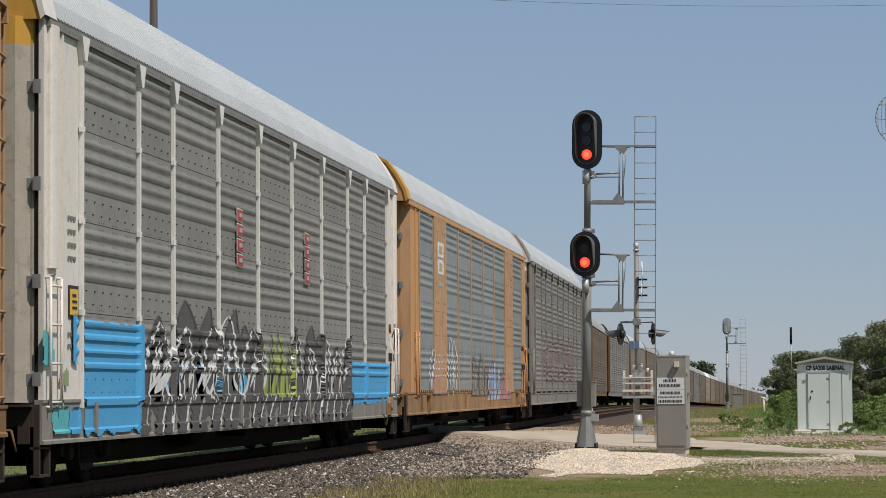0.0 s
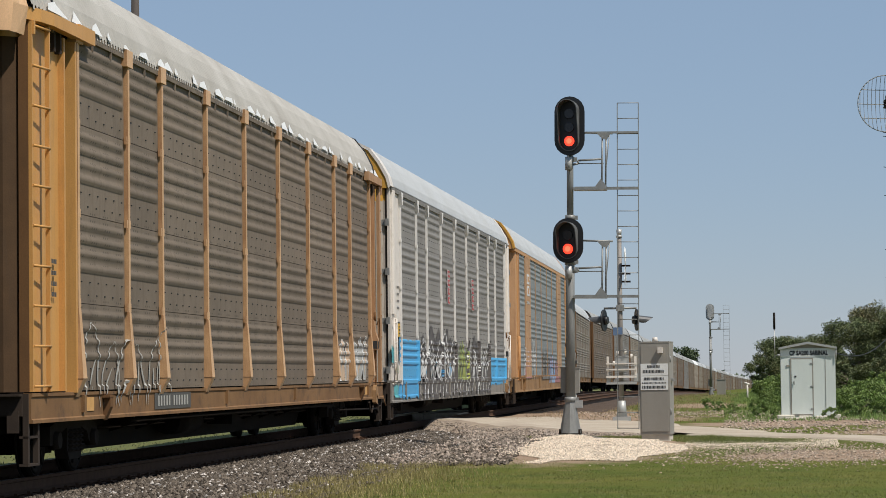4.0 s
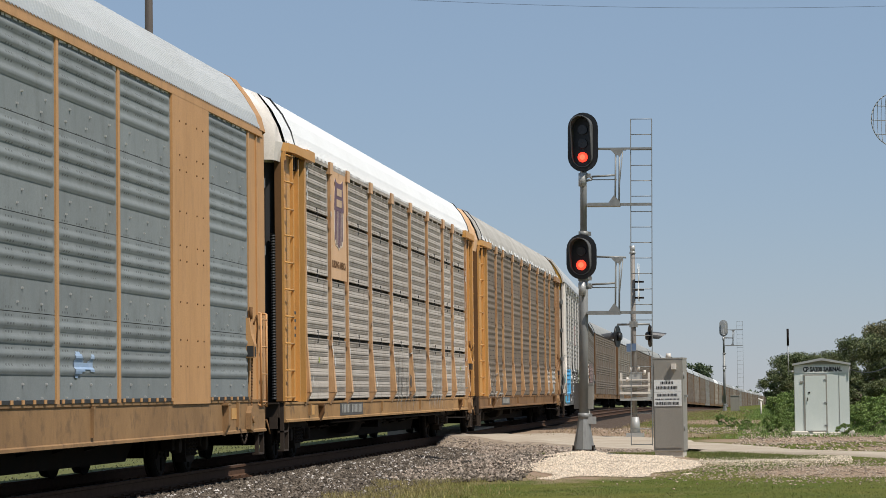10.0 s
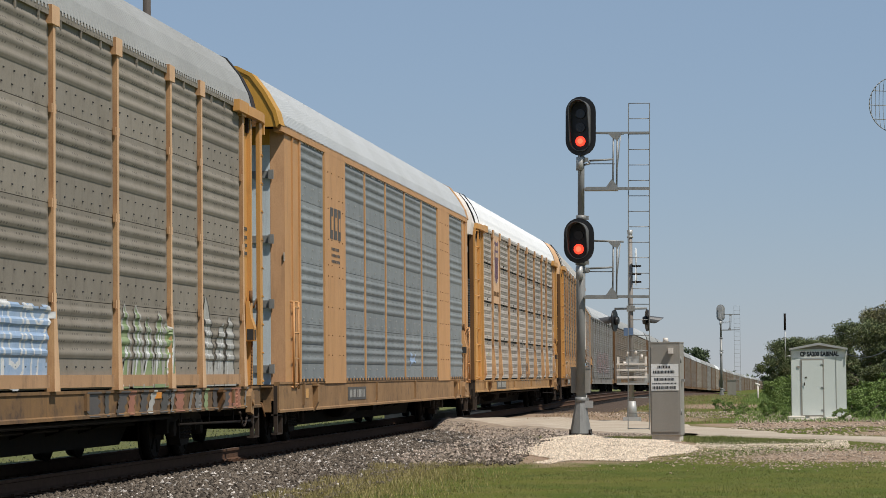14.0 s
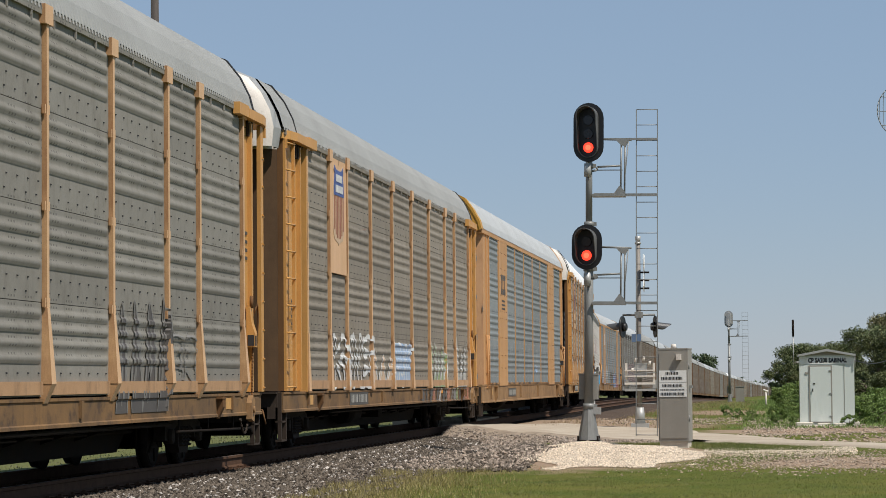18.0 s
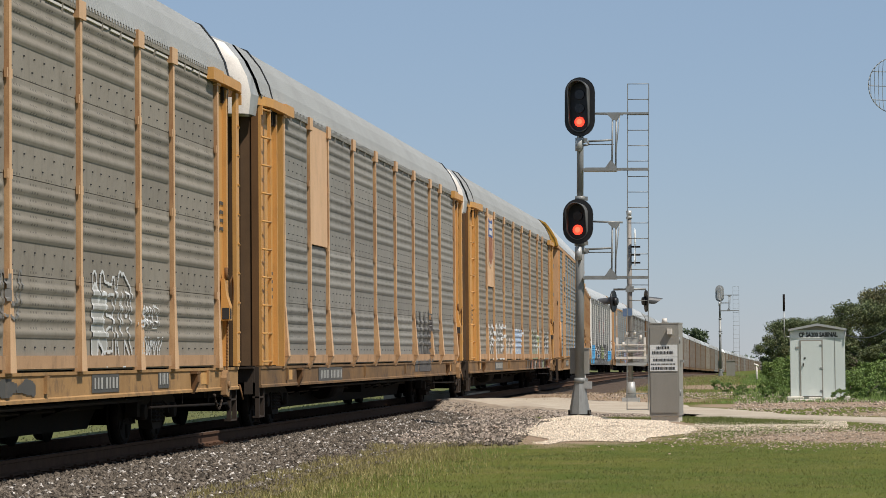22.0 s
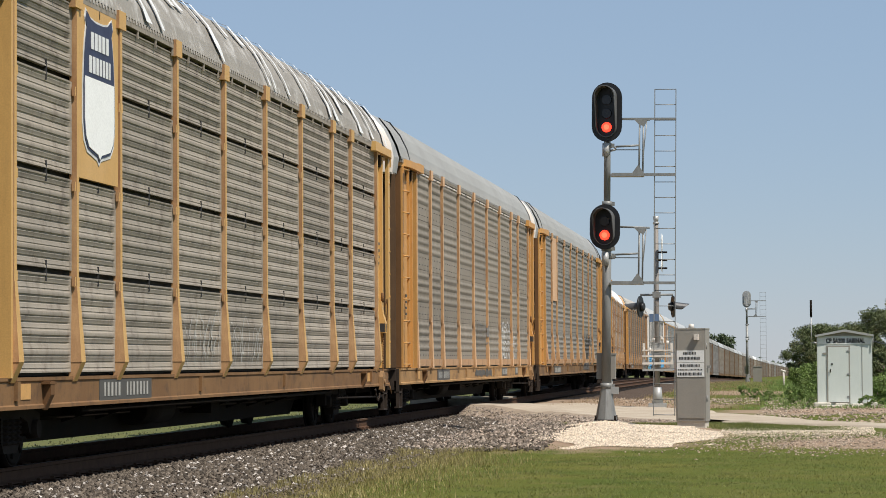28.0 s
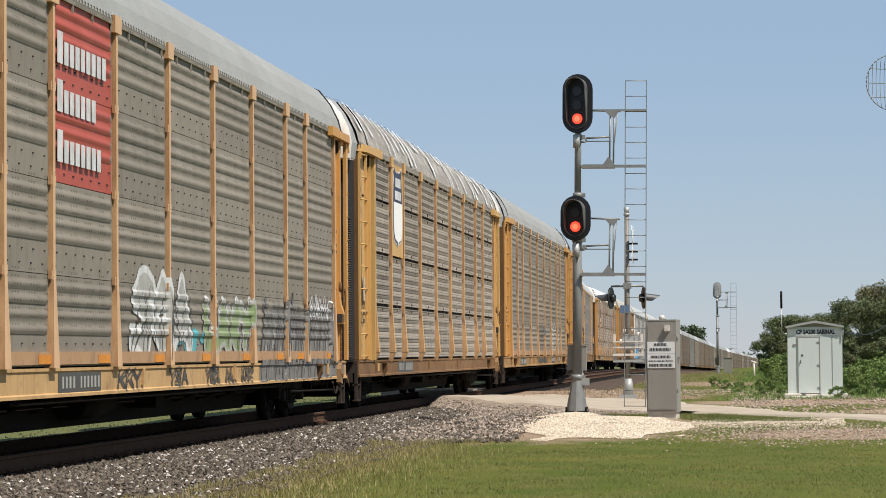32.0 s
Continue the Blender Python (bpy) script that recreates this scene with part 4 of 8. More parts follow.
def frame_shape(bm):
    """Truck side frame, both sides separate: this is one at x = 0."""
    prism(bm, [(-1.12, 0.36), (-1.1, 0.58), (-0.72, 0.66), (-0.3, 0.74), (0.3, 0.74), (0.72, 0.66), (1.1, 0.58), (1.12, 0.36), (0.72, 0.37), (0.62, 0.50), (0.34, 0.56),
               (0.34, 0.30), (0.24, 0.18), (-0.24, 0.18), (-0.34, 0.30), (-0.34, 0.56), (-0.62, 0.50), (-0.72, 0.37)], "x", -0.09, 0.07)
    for y in (-0.87, 0.87):
        rod(bm, (0.0, y, 0.42), (0.13, y, 0.42), 0.11, 0.10, n=12)


def spring_shape(bm):
    """One coil spring, as a body turned to the coils' outline."""
    rings = []
    for k in range(21):
        r = 0.088 if k % 4 in (1, 2) else 0.062
        rings.append([bm.verts.new((0.02 + r * math.cos(a), r * math.sin(a), 0.27 + 0.0135 * k)) for a in (2 * math.pi * j / 10 for j in range(10))])
    for lo, hi in zip(rings, rings[1:]):
        for j in range(10):
            bm.faces.new((lo[j], lo[(j + 1) % 10], hi[(j + 1) % 10], hi[j]))


def wheelset_shape(bm):
    rod(bm, (-0.98, 0, 0), (0.98, 0, 0), 0.08, n=10)
    for s in (-1, 1):
        for (x0, x1, r0, r1) in ((0.69, 0.715, 0.445, 0.445), (0.715, 0.83, 0.425, 0.415), (0.83, 0.835, 0.40, 0.36), (0.80, 0.81, 0.33, 0.15), (0.78, 0.86, 0.15, 0.13)):
            rod(bm, (s * x0, 0, 0), (s * x1, 0, 0), r0, r1, n=28)
        for a in range(6):      # cast ribs, so that the turning shows
            c, d = math.cos(a * math.pi / 3), math.sin(a * math.pi / 3)
            box_at = [(s * 0.84, c * 0.16, d * 0.16), (s * 0.84, c * 0.34, d * 0.34)]
            rod(bm, box_at[0], box_at[1], 0.022, n=5)


def bolster_shape(bm):
    box(bm, -1.0, 1.0, -0.16, 0.16, 0.46, 0.68)
    box(bm, -0.66, 0.66, -0.44, 0.44, 0.24, 0.56)
    rod(bm, (0, 0, 0.66), (0, 0, 0.86), 0.22, n=12)


WHEELSETS = []


def truck(owner, y, spin):
    t = new("truck")
    t.parent = owner
    t.matrix_basis = pose(0, y, 0)
    for s in (-1, 1):
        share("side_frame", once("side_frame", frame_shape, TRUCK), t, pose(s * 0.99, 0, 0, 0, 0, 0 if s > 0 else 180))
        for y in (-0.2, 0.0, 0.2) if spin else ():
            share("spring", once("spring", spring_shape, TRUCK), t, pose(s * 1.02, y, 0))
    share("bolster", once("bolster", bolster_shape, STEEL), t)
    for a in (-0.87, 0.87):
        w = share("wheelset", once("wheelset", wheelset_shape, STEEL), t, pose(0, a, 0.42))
        if spin:
            WHEELSETS.append((w, a))
    return t


def sill_shape(z0, z1):
    def build(bm):
        prism(bm, [(1.40, z1), (1.50, z1), (1.50, z1 - 0.035), (1.485, z1 - 0.05), (1.485, z0 + 0.05), (1.505, z0 + 0.035), (1.505, z0), (1.40, z0)], "y", -13.5, 13.5)
        for y in (-11.3, -2.9, 2.9, 11.3):
            box(bm, 1.48, 1.525, y - 0.05, y + 0.05, z0 + 0.09, z1 - 0.04)
    return build


def pocket_shape(z0, z1):
    """A folded bracket on the sill's face."""
    def build(bm):
        prism(bm, [(1.48, z0 - 0.02), (1.50, z0 - 0.02), (1.575, z0 + 0.14), (1.575, z1 - 0.04), (1.48, z1 - 0.04)], "y", -0.07, 0.07)
        box(bm, 1.48, 1.58, -0.13, 0.13, z1 - 0.075, z1 - 0.05)
    return build


def underframe_shape(bm):
    prism(bm, [(-13.3, 0.5), (-8.8, 0.5), (-8.3, 0.23), (8.3, 0.23), (8.8, 0.5), (13.3, 0.5), (13.3, 0.98), (-13.3, 0.98)], "x", -0.55, 0.55)
    box(bm, -1.40, 1.40, -13.5, 13.5, 0.93, 1.0)
    for k in range(-4, 5):
        y = k * 1.55
        prism(bm, [(-1.38, 0.94), (-1.38, 0.7), (-0.55, 0.42), (0.55, 0.42), (1.38, 0.7), (1.38, 0.94)], "y", y - 0.06, y + 0.06)
    for s in (-1, 1):
        box(bm, -1.3, 1.3, s * 10.05 - 0.25, s * 10.05 + 0.25, 0.74, 0.95)


def gear_shape(bm):
    """Brake gear hung under the floor."""
    rod(bm, (0.75, -3.6, 0.52), (0.75, -2.0, 0.52), 0.2, n=14)
    box(bm, 0.55, 0.95, 0.2, 0.75, 0.4, 0.72)
    rod(bm, (0.7, -8.5, 0.5), (0.7, 8.5, 0.5), 0.025, n=6)
    rod(bm, (1.3, -8.2, 0.60), (1.3, 8.2, 0.60), 0.03, n=6)
    for k in range(-4, 5):
        rod(bm, (1.3, k * 2.0, 0.60), (1.3, k * 2.0, 0.75), 0.02, n=5)


def end_door_shape(z0, z1):
    def build(bm):
        pts = [(-1.38, 13.40), (-1.2, 13.56), (-0.98, 13.58), (-0.96, 13.62), (-0.92, 13.62), (-0.9, 13.59), (-0.48, 13.61), (-0.46, 13.65), (-0.42, 13.65), (-0.4, 13.61), (-0.02, 13.62), (-0.02, 13.57),
               (0.02, 13.57), (0.02, 13.62), (0.4, 13.61), (0.42, 13.65), (0.46, 13.65), (0.48, 13.61), (0.9, 13.59), (0.92, 13.62), (0.96, 13.62), (0.98, 13.58), (1.2, 13.56), (1.38, 13.40), (1.38, 13.34), (-1.38, 13.34)]
        prism(bm, pts, "z", z0, z1)
    return build


ROUND = [(1.525, 5.17), (1.46, 5.43), (1.32, 5.715), (1.11, 5.985), (0.845, 6.085), (0.4, 6.145), (0.0, 6.165)]
STEEP = [(1.52, 5.17), (1.46, 5.40), (1.28, 5.715), (1.07, 5.995), (0.84, 6.11), (0.4, 6.175), (0.0, 6.195)]


def arch(half):
    return half + [(-x, z) for x, z in half[-2::-1]]


def arch_plate(half, y0, y1, k=0.975):
    def build(bm):
        prism(bm, [(x * k, z - 0.04) for x, z in arch(half)], "y", y0, y1)
    return build


def arch_band(half, y0, y1, thick=0.05):
    """A sheet bent over the roof's outline."""
    def build(bm):
        out = arch(half)
        inn = [(x * 0.965, z - thick) for x, z in out]
        for i in range(len(out) - 1):
            v = []
            for y in (y0, y1):
                v += [bm.verts.new((x, y, z)) for x, z in (out[i], out[i + 1], inn[i + 1], inn[i])]
            for q in ((0, 1, 5, 4), (3, 7, 6, 2), (0, 3, 2, 1), (4, 5, 6, 7)):
                bm.faces.new([v[j] for j in q])
    return build


HEAD = [(1.44, 4.85), (1.47, 5.16), (1.41, 5.43), (1.27, 5.71), (1.06, 5.96), (0.82, 6.06), (0.4, 6.12), (0.0, 6.14)]


def hood_shape(bm):
    """The head of the end doors: a slightly domed face."""
    full = arch(HEAD)
    rings = []
    for y, s in ((13.98, 0.985), (14.05, 0.93), (14.10, 0.78), (14.12, 0.5)):
        rings.append([bm.verts.new((x * s, y, 5.16 + (z - 5.16) * s if z > 5.16 else z)) for x, z in full])
    for a, b in zip(rings, rings[1:]):
        for i in range(len(full) - 1):
            bm.faces.new((a[i], a[i + 1], b[i + 1], b[i])).smooth = True
    bm.faces.new(rings[-1])


def hood_band_shape(bm):
    """The sheet round the doors' head, dented where it has been struck."""
    full = arch(HEAD)
    rings = []
    for k, (y, s) in enumerate(((13.52, 0.96), (13.56, 1.02), (13.80, 1.02), (13.98, 0.985))):
        rings.append([bm.verts.new((x * s * (1 - 0.03 * abs(math.sin(i * 2.3 + k * 1.7))), y, 5.16 + (z - 5.16) * s if z > 5.16 else z)) for i, (x, z) in enumerate(full)])
    for a, b in zip(rings, rings[1:]):
        for i in range(len(full) - 1):
            bm.faces.new((a[i], a[i + 1], b[i + 1], b[i]))


def pipe_shape(bm):
    """Air pipe on hangers in front of the truck, with its hose at the end."""
    rod(bm, (1.44, 8.0, 0.50), (1.44, 12.9, 0.46), 0.02, n=6)
    for y in (8.1, 9.9, 11.6):
        rod(bm, (1.44, y, 0.49), (1.44, y, 0.68), 0.014, n=5)
    tube(bm, [(1.44, 12.9, 0.46), (1.42, 13.15, 0.36), (1.36, 13.4, 0.34), (1.28, 13.6, 0.46)], 0.028)


def door_track_shape(bm):
    """The long beam over the corner, on which the end door slides, hooked inwards at its end."""
    box(bm, 1.50, 1.60, 11.05, 11.75, 5.03, 5.20)
    pts = [(1.55, 11.75), (1.545, 12.9), (1.50, 13.25), (1.42, 13.5), (1.28, 13.66)]
    for (x0, y0), (x1, y1) in zip(pts, pts[1:]):
        d = Vector((x1 - x0, y1 - y0)).normalized() * 0.012
        nx, ny = d.y * 4.5, -d.x * 4.5
        x0, y0, x1, y1 = x0 - d.x, y0 - d.y, x1 + d.x, y1 + d.y
        prism(bm, [(x0 + nx, y0 + ny), (x1 + nx, y1 + ny), (x1 - nx, y1 - ny), (x0 - nx, y0 - ny)], "z", 5.03, 5.17)
    box(bm, 1.42, 1.52, 13.38, 13.44, 4.88, 5.03)


def roller_shape(bm):
    """Door rollers hung under the beam."""
    rod(bm, (1.40, 12.1, 4.93), (1.40, 12.6, 4.93), 0.055, n=10)
    box(bm, 1.38, 1.50, 12.2, 12.26, 4.8, 5.03)
    box(bm, 1.38, 1.50, 12.46, 12.52, 4.8, 5.03)


# plates and channels between the last post and the end: at the front, and at the back
FRONT_CORNER = (("corner_plate", (1.40, 1.452, 11.72, 12.30, 1.0, 5.05)), ("corner_strip", (1.44, 1.515, 12.30, 12.40, 1.0, 5.0)), ("corner_plate", (1.38, 1.435, 12.41, 12.62, 1.0, 5.0)),
                ("corner_edge", (1.44, 1.50, 11.72, 11.80, 1.0, 5.05)), ("end_sheet", (1.14, 1.18, 13.15, 13.62, 1.0, 4.95)))
BACK_CORNER = (("channel", (1.30, 1.35, 11.74, 12.08, 1.0, 5.05)), ("corner_strip", (1.34, 1.50, 12.06, 12.12, 1.0, 5.0)), ("ladder_plate", (1.38, 1.43, 12.121, 13.40, 1.0, 5.0)),
               ("end_post", (1.35, 1.46, 13.405, 13.47, 1.0, 5.03)), ("corner_edge", (1.36, 1.53, 11.66, 11.735, 0.98, 5.03)))
PLAIN_FRONT = (("corner_plate", (1.40, 1.47, 12.33, 12.95, 0.96, 5.14)), ("corner_plate", (1.40, 1.465, 12.97, 13.66, 0.96, 5.14)), ("corner_strip", (1.47, 1.495, 12.9, 12.96, 0.96, 5.1)))
PLAIN_BACK = (("corner_plate", (1.40, 1.47, 11.95, 12.70, 0.96, 5.14)), ("corner_plate", (1.40, 1.472, 12.72, 13.40, 0.96, 5.14)), ("corner_strip", (1.47, 1.50, 12.68, 12.74, 0.96, 5.1)),
              ("door_gap", (1.385, 1.415, 13.40, 13.425, 0.96, 5.14)))
CUT_BACK = (("corner_plate", (1.40, 1.47, 11.55, 12.18, 0.96, 5.14)), ("corner_plate", (1.40, 1.472, 12.2, 12.84, 0.96, 5.14)), ("corner_strip", (1.47, 1.50, 12.16, 12.22, 0.96, 5.1)))


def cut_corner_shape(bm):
    """The end's corner, cut back at a slant to the door's hinges."""
    prism(bm, [(1.47, 12.845), (1.43, 12.845), (1.24, 12.93), (1.26, 12.96)], "z", 0.96, 5.14)


def platform_shape(bm):
    """The end sill, with its folded corner brackets and a row of bolts."""
    prism(bm, [(13.46, 0.98), (13.66, 0.98), (13.66, 0.955), (13.56, 0.955), (13.56, 0.74), (13.46, 0.74)], "x", -1.40, 1.42)
    for x in (-1.34, 1.30):
        box(bm, x, x + 0.07, 13.40, 13.58, 0.58, 0.75)
        box(bm, x - 0.03, x + 0.10, 13.56, 13.585, 0.56, 0.80)
    for x in (0.95, 1.08, 1.21, 1.34):
        rod(bm, (x, 13.56, 0.86), (x, 13.585, 0.86), 0.02, n=6)


def brake_shapes():
    """The hand brake's pieces: name, material and shape."""
    def housing(bm):
        prism(bm, [(1.47, 1.66), (1.60, 1.66), (1.60, 1.86), (1.55, 2.02), (1.52, 2.26), (1.47, 2.26)], "y", 12.50, 12.68)

    def opening(bm):
        box(bm, 1.601, 1.606, 12.515, 12.60, 1.68, 1.83)
        box(bm, 1.49, 1.59, 12.494, 12.499, 1.68, 1.84)

    def lever(bm):
        tube(bm, [(1.56, 12.66, 2.16), (1.60, 12.70, 2.30), (1.60, 12.76, 2.1), (1.58, 12.80, 1.9), (1.57, 12.82, 1.72)], 0.014)
        rod(bm, (1.53, 12.60, 2.24), (1.53, 12.61, 2.42), 0.028, n=8)

    def chain(bm):
        z, k = 1.66, 0
        while z > 0.90:
            y = 12.60 - 0.10 * (1.66 - z)
            rod(bm, (1.545, y + 0.012 * (k % 2), z), (1.545, y - 0.004 + 0.012 * ((k + 1) % 2), z - 0.05), 0.015, n=5)
            z -= 0.045
            k += 1

    def slack(bm):
        for k in range(16):      # its end, hanging under the sill
            a, b = k / 16, (k + 1) / 16
            p, q = [(1.50, 12.42 - 0.55 * u, 0.56 - 0.62 * u * (1 - u) * 1.2 + 0.05 * u) for u in (a, b)]
            rod(bm, p, q, 0.02 if k % 2 else 0.013, n=5)

    def sheave(bm):
        prism(bm, [(12.36, 0.60), (12.58, 0.56), (12.66, 0.86), (12.50, 0.95), (12.38, 0.84)], "x", 1.49, 1.57)
        rod(bm, (1.57, 12.5, 0.74), (1.60, 12.5, 0.74), 0.05, n=10)
    return (("brake_housing", None, housing), ("housing_opening", HOLE, opening), ("brake_lever", RUST_SHADE, lever), ("brake_chain", RUST_SHADE, chain), ("slack_chain", IRON, slack), ("chain_sheave", SILL_O, sheave))


def top_chord_shape(bm):
    prism(bm, [(1.38, 5.095), (1.512, 5.095), (1.512, 5.18), (1.47, 5.26), (1.38, 5.26)], "y", -13.3, 13.3)
    k = -12.6
    while k < 12.7:      # hangers
        box(bm, 1.49, 1.51, k - 0.016, k + 0.016, 5.0, 5.1)
        k += 0.9


def top_band_shape(bm):
    prism(bm, [(1.38, 5.073), (1.512, 5.073), (1.512, 5.18), (1.47, 5.26), (1.38, 5.26)], "y", -13.3, 13.3)


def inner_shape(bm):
    """Added black sheets: no view through the slots, their inner shade put into colour."""
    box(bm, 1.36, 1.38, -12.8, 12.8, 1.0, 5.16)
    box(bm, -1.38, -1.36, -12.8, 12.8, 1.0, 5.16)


def far_wall_shape(bm):
    prev = None
    for t in range(4):
        a, b = tiers_of("rib")[t]
        for k in range(21):
            z = a + (b - a) * k / 20
            x = -FACE - rib_shape("rib", (a, b), z)
            cur = [bm.verts.new((x, y, z)) for y in (-12.0, 12.0)]
            if prev:
                bm.faces.new((prev[1], prev[0], cur[0], cur[1]))
            prev = cur
    for y in (-13.3, 12.0):
        box(bm, -1.5, -1.42, y, y + 1.3, 1.0, 5.12)


def plain_post_shape(bm):
    box(bm, 1.45, 1.505, -0.05, 0.05, 0.98, 5.2)


def short_ladder_shape(bm):
    for y in (-0.22, 0.22):
        rod(bm, (1.53, y, 0.92), (1.53, y, 2.35), 0.018, n=6)
        rod(bm, (1.46, y, 2.35), (1.53, y, 2.35), 0.018, n=6)
        rod(bm, (1.46, y, 0.95), (1.53, y, 0.95), 0.018, n=6)
    z = 1.0
    while z < 2.3:
        rod(bm, (1.53, -0.22, z), (1.53, 0.22, z), 0.014, n=6)
        z += 0.42


def ladder_cover_shape(bm):
    """A rounded channel over the upper rungs."""
    outline = [(12.94, 1.45), (12.94, 1.50), (12.97, 1.53), (13.05, 1.545), (13.15, 1.545), (13.23, 1.53), (13.26, 1.50), (13.26, 1.45)]
    prism(bm, [(x, y) for y, x in outline], "z", 2.45, 5.1)
    prism(bm, [(1.45 + (x - 1.45) * 0.6, 13.1 + (y - 13.1) * 0.8) for y, x in outline], "z", 2.38, 2.45)


def seal_shape(bm):
    """A black ribbed rubber guard on the door's edge."""
    rings = []
    for k in range(120):
        r = 0.045 if k % 2 else 0.03
        rings.append([bm.verts.new((1.325 + r * math.cos(a), 13.60 + r * math.sin(a), 1.02 + 0.0225 * k)) for a in (math.pi * j / 4 for j in range(8))])
    for lo, hi in zip(rings, rings[1:]):
        for j in range(8):
            bm.faces.new((lo[j], lo[(j + 1) % 8], hi[(j + 1) % 8], hi[j]))


def hinge_shape(bm):
    box(bm, 1.12, 1.475, 13.76, 13.79, -0.06, 0.06)
    box(bm, 1.40, 1.485, 13.79, 13.83, -0.075, 0.075)


def flip_of(s):
    return Matrix.Identity(4) if s > 0 else Matrix.Diagonal((1, -1, 1, 1))


def ends(car, s, frame_mat, upper, lower, brake, roof_mat, plain=False, front_hoop=None, shift_front=0.0, shift_back=0.0):
    """All that belongs to one end; s = 1 at the front, -1 at the back."""
    m = pose(0, 0, 0) if s > 0 else pose(0, 0, 0, 0, 0, 180)
    flip = flip_of(s)
    cut_back = plain and frame_mat is ORANGE and s < 0
    slid = pose(0, shift_front if s > 0 else shift_back, 0)
    # doors near black: the gap's shade is put into their colour
    door = share("end_door", once(("end_door_low", 1), end_door_shape(1.0, 4.85), lower), car, m @ pose(0, -0.62, 0) @ Matrix.Diagonal((0.88, 1, 1, 1)) if cut_back else m, lower if plain or lower is BLACK else DOOR_SHADE)
    share("upper_door", once(("end_door_high", 1), end_door_shape(4.85, 5.16), upper), door, None, upper)
    if plain:
        half = STEEP
        rim = WHITE if frame_mat is WHITE else roof_mat if frame_mat is SILL_G else GOLD if s < 0 else ORANGE
        share("roof_end", once("plain_roof_end", arch_plate(half, 13.44, 13.50), upper), car, m, upper)
        share("roof_rim", once("plain_rim", arch_band(half, 13.02, 13.52), rim), car, m, rim)
    elif s > 0:
        share("roof_end", once("front_roof_end", arch_plate(ROUND, 12.38, 12.44), IRON), car, slid @ m, front_hoop or IRON)
        share("roof_rim", once("front_rim", arch_band(ROUND, 12.46, 12.58, 0.09), BLACK), car, slid @ m, BLACK)
        share("end_deck", once("end_deck", lambda bm: box(bm, -1.40, 1.36, 12.45, 13.36, 5.06, 5.12), IRON), car, m)
        if front_hoop:
            share("end_hoop", once("front_hoop", arch_band([(x * 0.985, z - 0.02) for x, z in ROUND], 12.58, 12.92, 0.06), front_hoop), car, slid @ m, front_hoop)
    else:
        share("roof_end", once("back_roof_end", arch_plate(ROUND, 13.40, 13.46), IRON), car, m, BLACK)
        share("roof_joint", once("roof_joint", arch_band([(x + 0.004, z + 0.006) for x, z in ROUND], 12.50, 12.545, 0.03), BLACK), car, slid @ m, BLACK)
        share("end_hood", once("end_hood", hood_shape, upper), car, m, upper)
        band = ALU if upper is WHITE and roof_mat is not R_WHITE else upper
        share("hood_band", once("hood_band", hood_band_shape, band), car, m, band)
    if not plain:
        share("brake_pipe", once("brake_pipe", pipe_shape, STEEL), car, m)
    share("end_platform", once("end_platform", platform_shape, IRON), car, m, SILL_O if frame_mat is ORANGE else IRON)
    share("coupler", once("coupler", coupler_shape, STEEL), car, m)
    share("uncoupling_lever", once("uncoupling_lever", lever_shape, RUST_SHADE), car, m)
    # the camera's side
    if plain:
        for nm, dims in PLAIN_FRONT if s > 0 else CUT_BACK if cut_back else PLAIN_BACK:
            # dark strip drawn for the shadow along the hinges
            pm = {"door_gap": STEEL}.get(nm, frame_mat)
            share(nm, once((nm, dims), lambda bm, d=dims: box(bm, *d), frame_mat), car, flip, pm)
        if cut_back:
            # russet instead of the frame's orange: the corner's shade as a colour
            share("cut_corner", once("cut_corner", cut_corner_shape, frame_mat), car, flip, RUSSET)
        hinge_y = 13.68 if s > 0 else 12.97 if cut_back else 13.44
        for nm, dims in (("end_plate", (0.9, 1.36 if not cut_back else 1.255, hinge_y - 0.04, hinge_y, 0.96, 4.88)), ("upper_end_plate", (0.9, 1.36 if not cut_back else 1.255, hinge_y - 0.04, hinge_y, 4.885, 5.14))):
            pm = lower if nm == "end_plate" else upper
            share(nm, once((nm, dims), lambda bm, d=dims: box(bm, *d), frame_mat), car, flip, pm)
        share("ladder", once("short_ladder", short_ladder_shape, frame_mat), car, pose(0, s * (12.15 if frame_mat is ORANGE else 13.1) if s < 0 else 13.2, 0), frame_mat)
        shift = pose(-0.16 if cut_back else -0.02, hinge_y - 13.76, 0)
        for z in (1.5, 1.95, 2.6, 3.05, 3.7, 4.15, 4.75):
            share("door_bolt", once("door_bolt", lambda bm: rod(bm, (1.24, 13.76, 0), (1.24, 13.785, 0), 0.028, n=8), ALU), car, flip @ shift @ pose(0, 0, z))
        for z in (1.25, 2.3, 3.35, 4.4):
            share("door_hinge", once("door_hinge", hinge_shape, GALV), car, flip @ shift @ pose(0, 0, z))
    else:
        for nm, dims in FRONT_CORNER if s > 0 else BACK_CORNER:
            # end post browner than the frame: shade cast on it, put into its colour
            share(nm, once((nm, dims), lambda bm, d=dims: box(bm, *d), frame_mat), car, slid @ flip, RUST_SHADE if nm == "end_post" else frame_mat)
        share("door_track", once("door_track", door_track_shape, frame_mat), car, slid @ flip, frame_mat)
        share("door_roller", once("door_roller", roller_shape, IRON), car, slid @ flip)
        ladder = once("ladder", ladder_shape, frame_mat) if s > 0 else once("back_ladder", back_ladder_shape, frame_mat)
        share("ladder", ladder, car, slid @ flip, frame_mat)
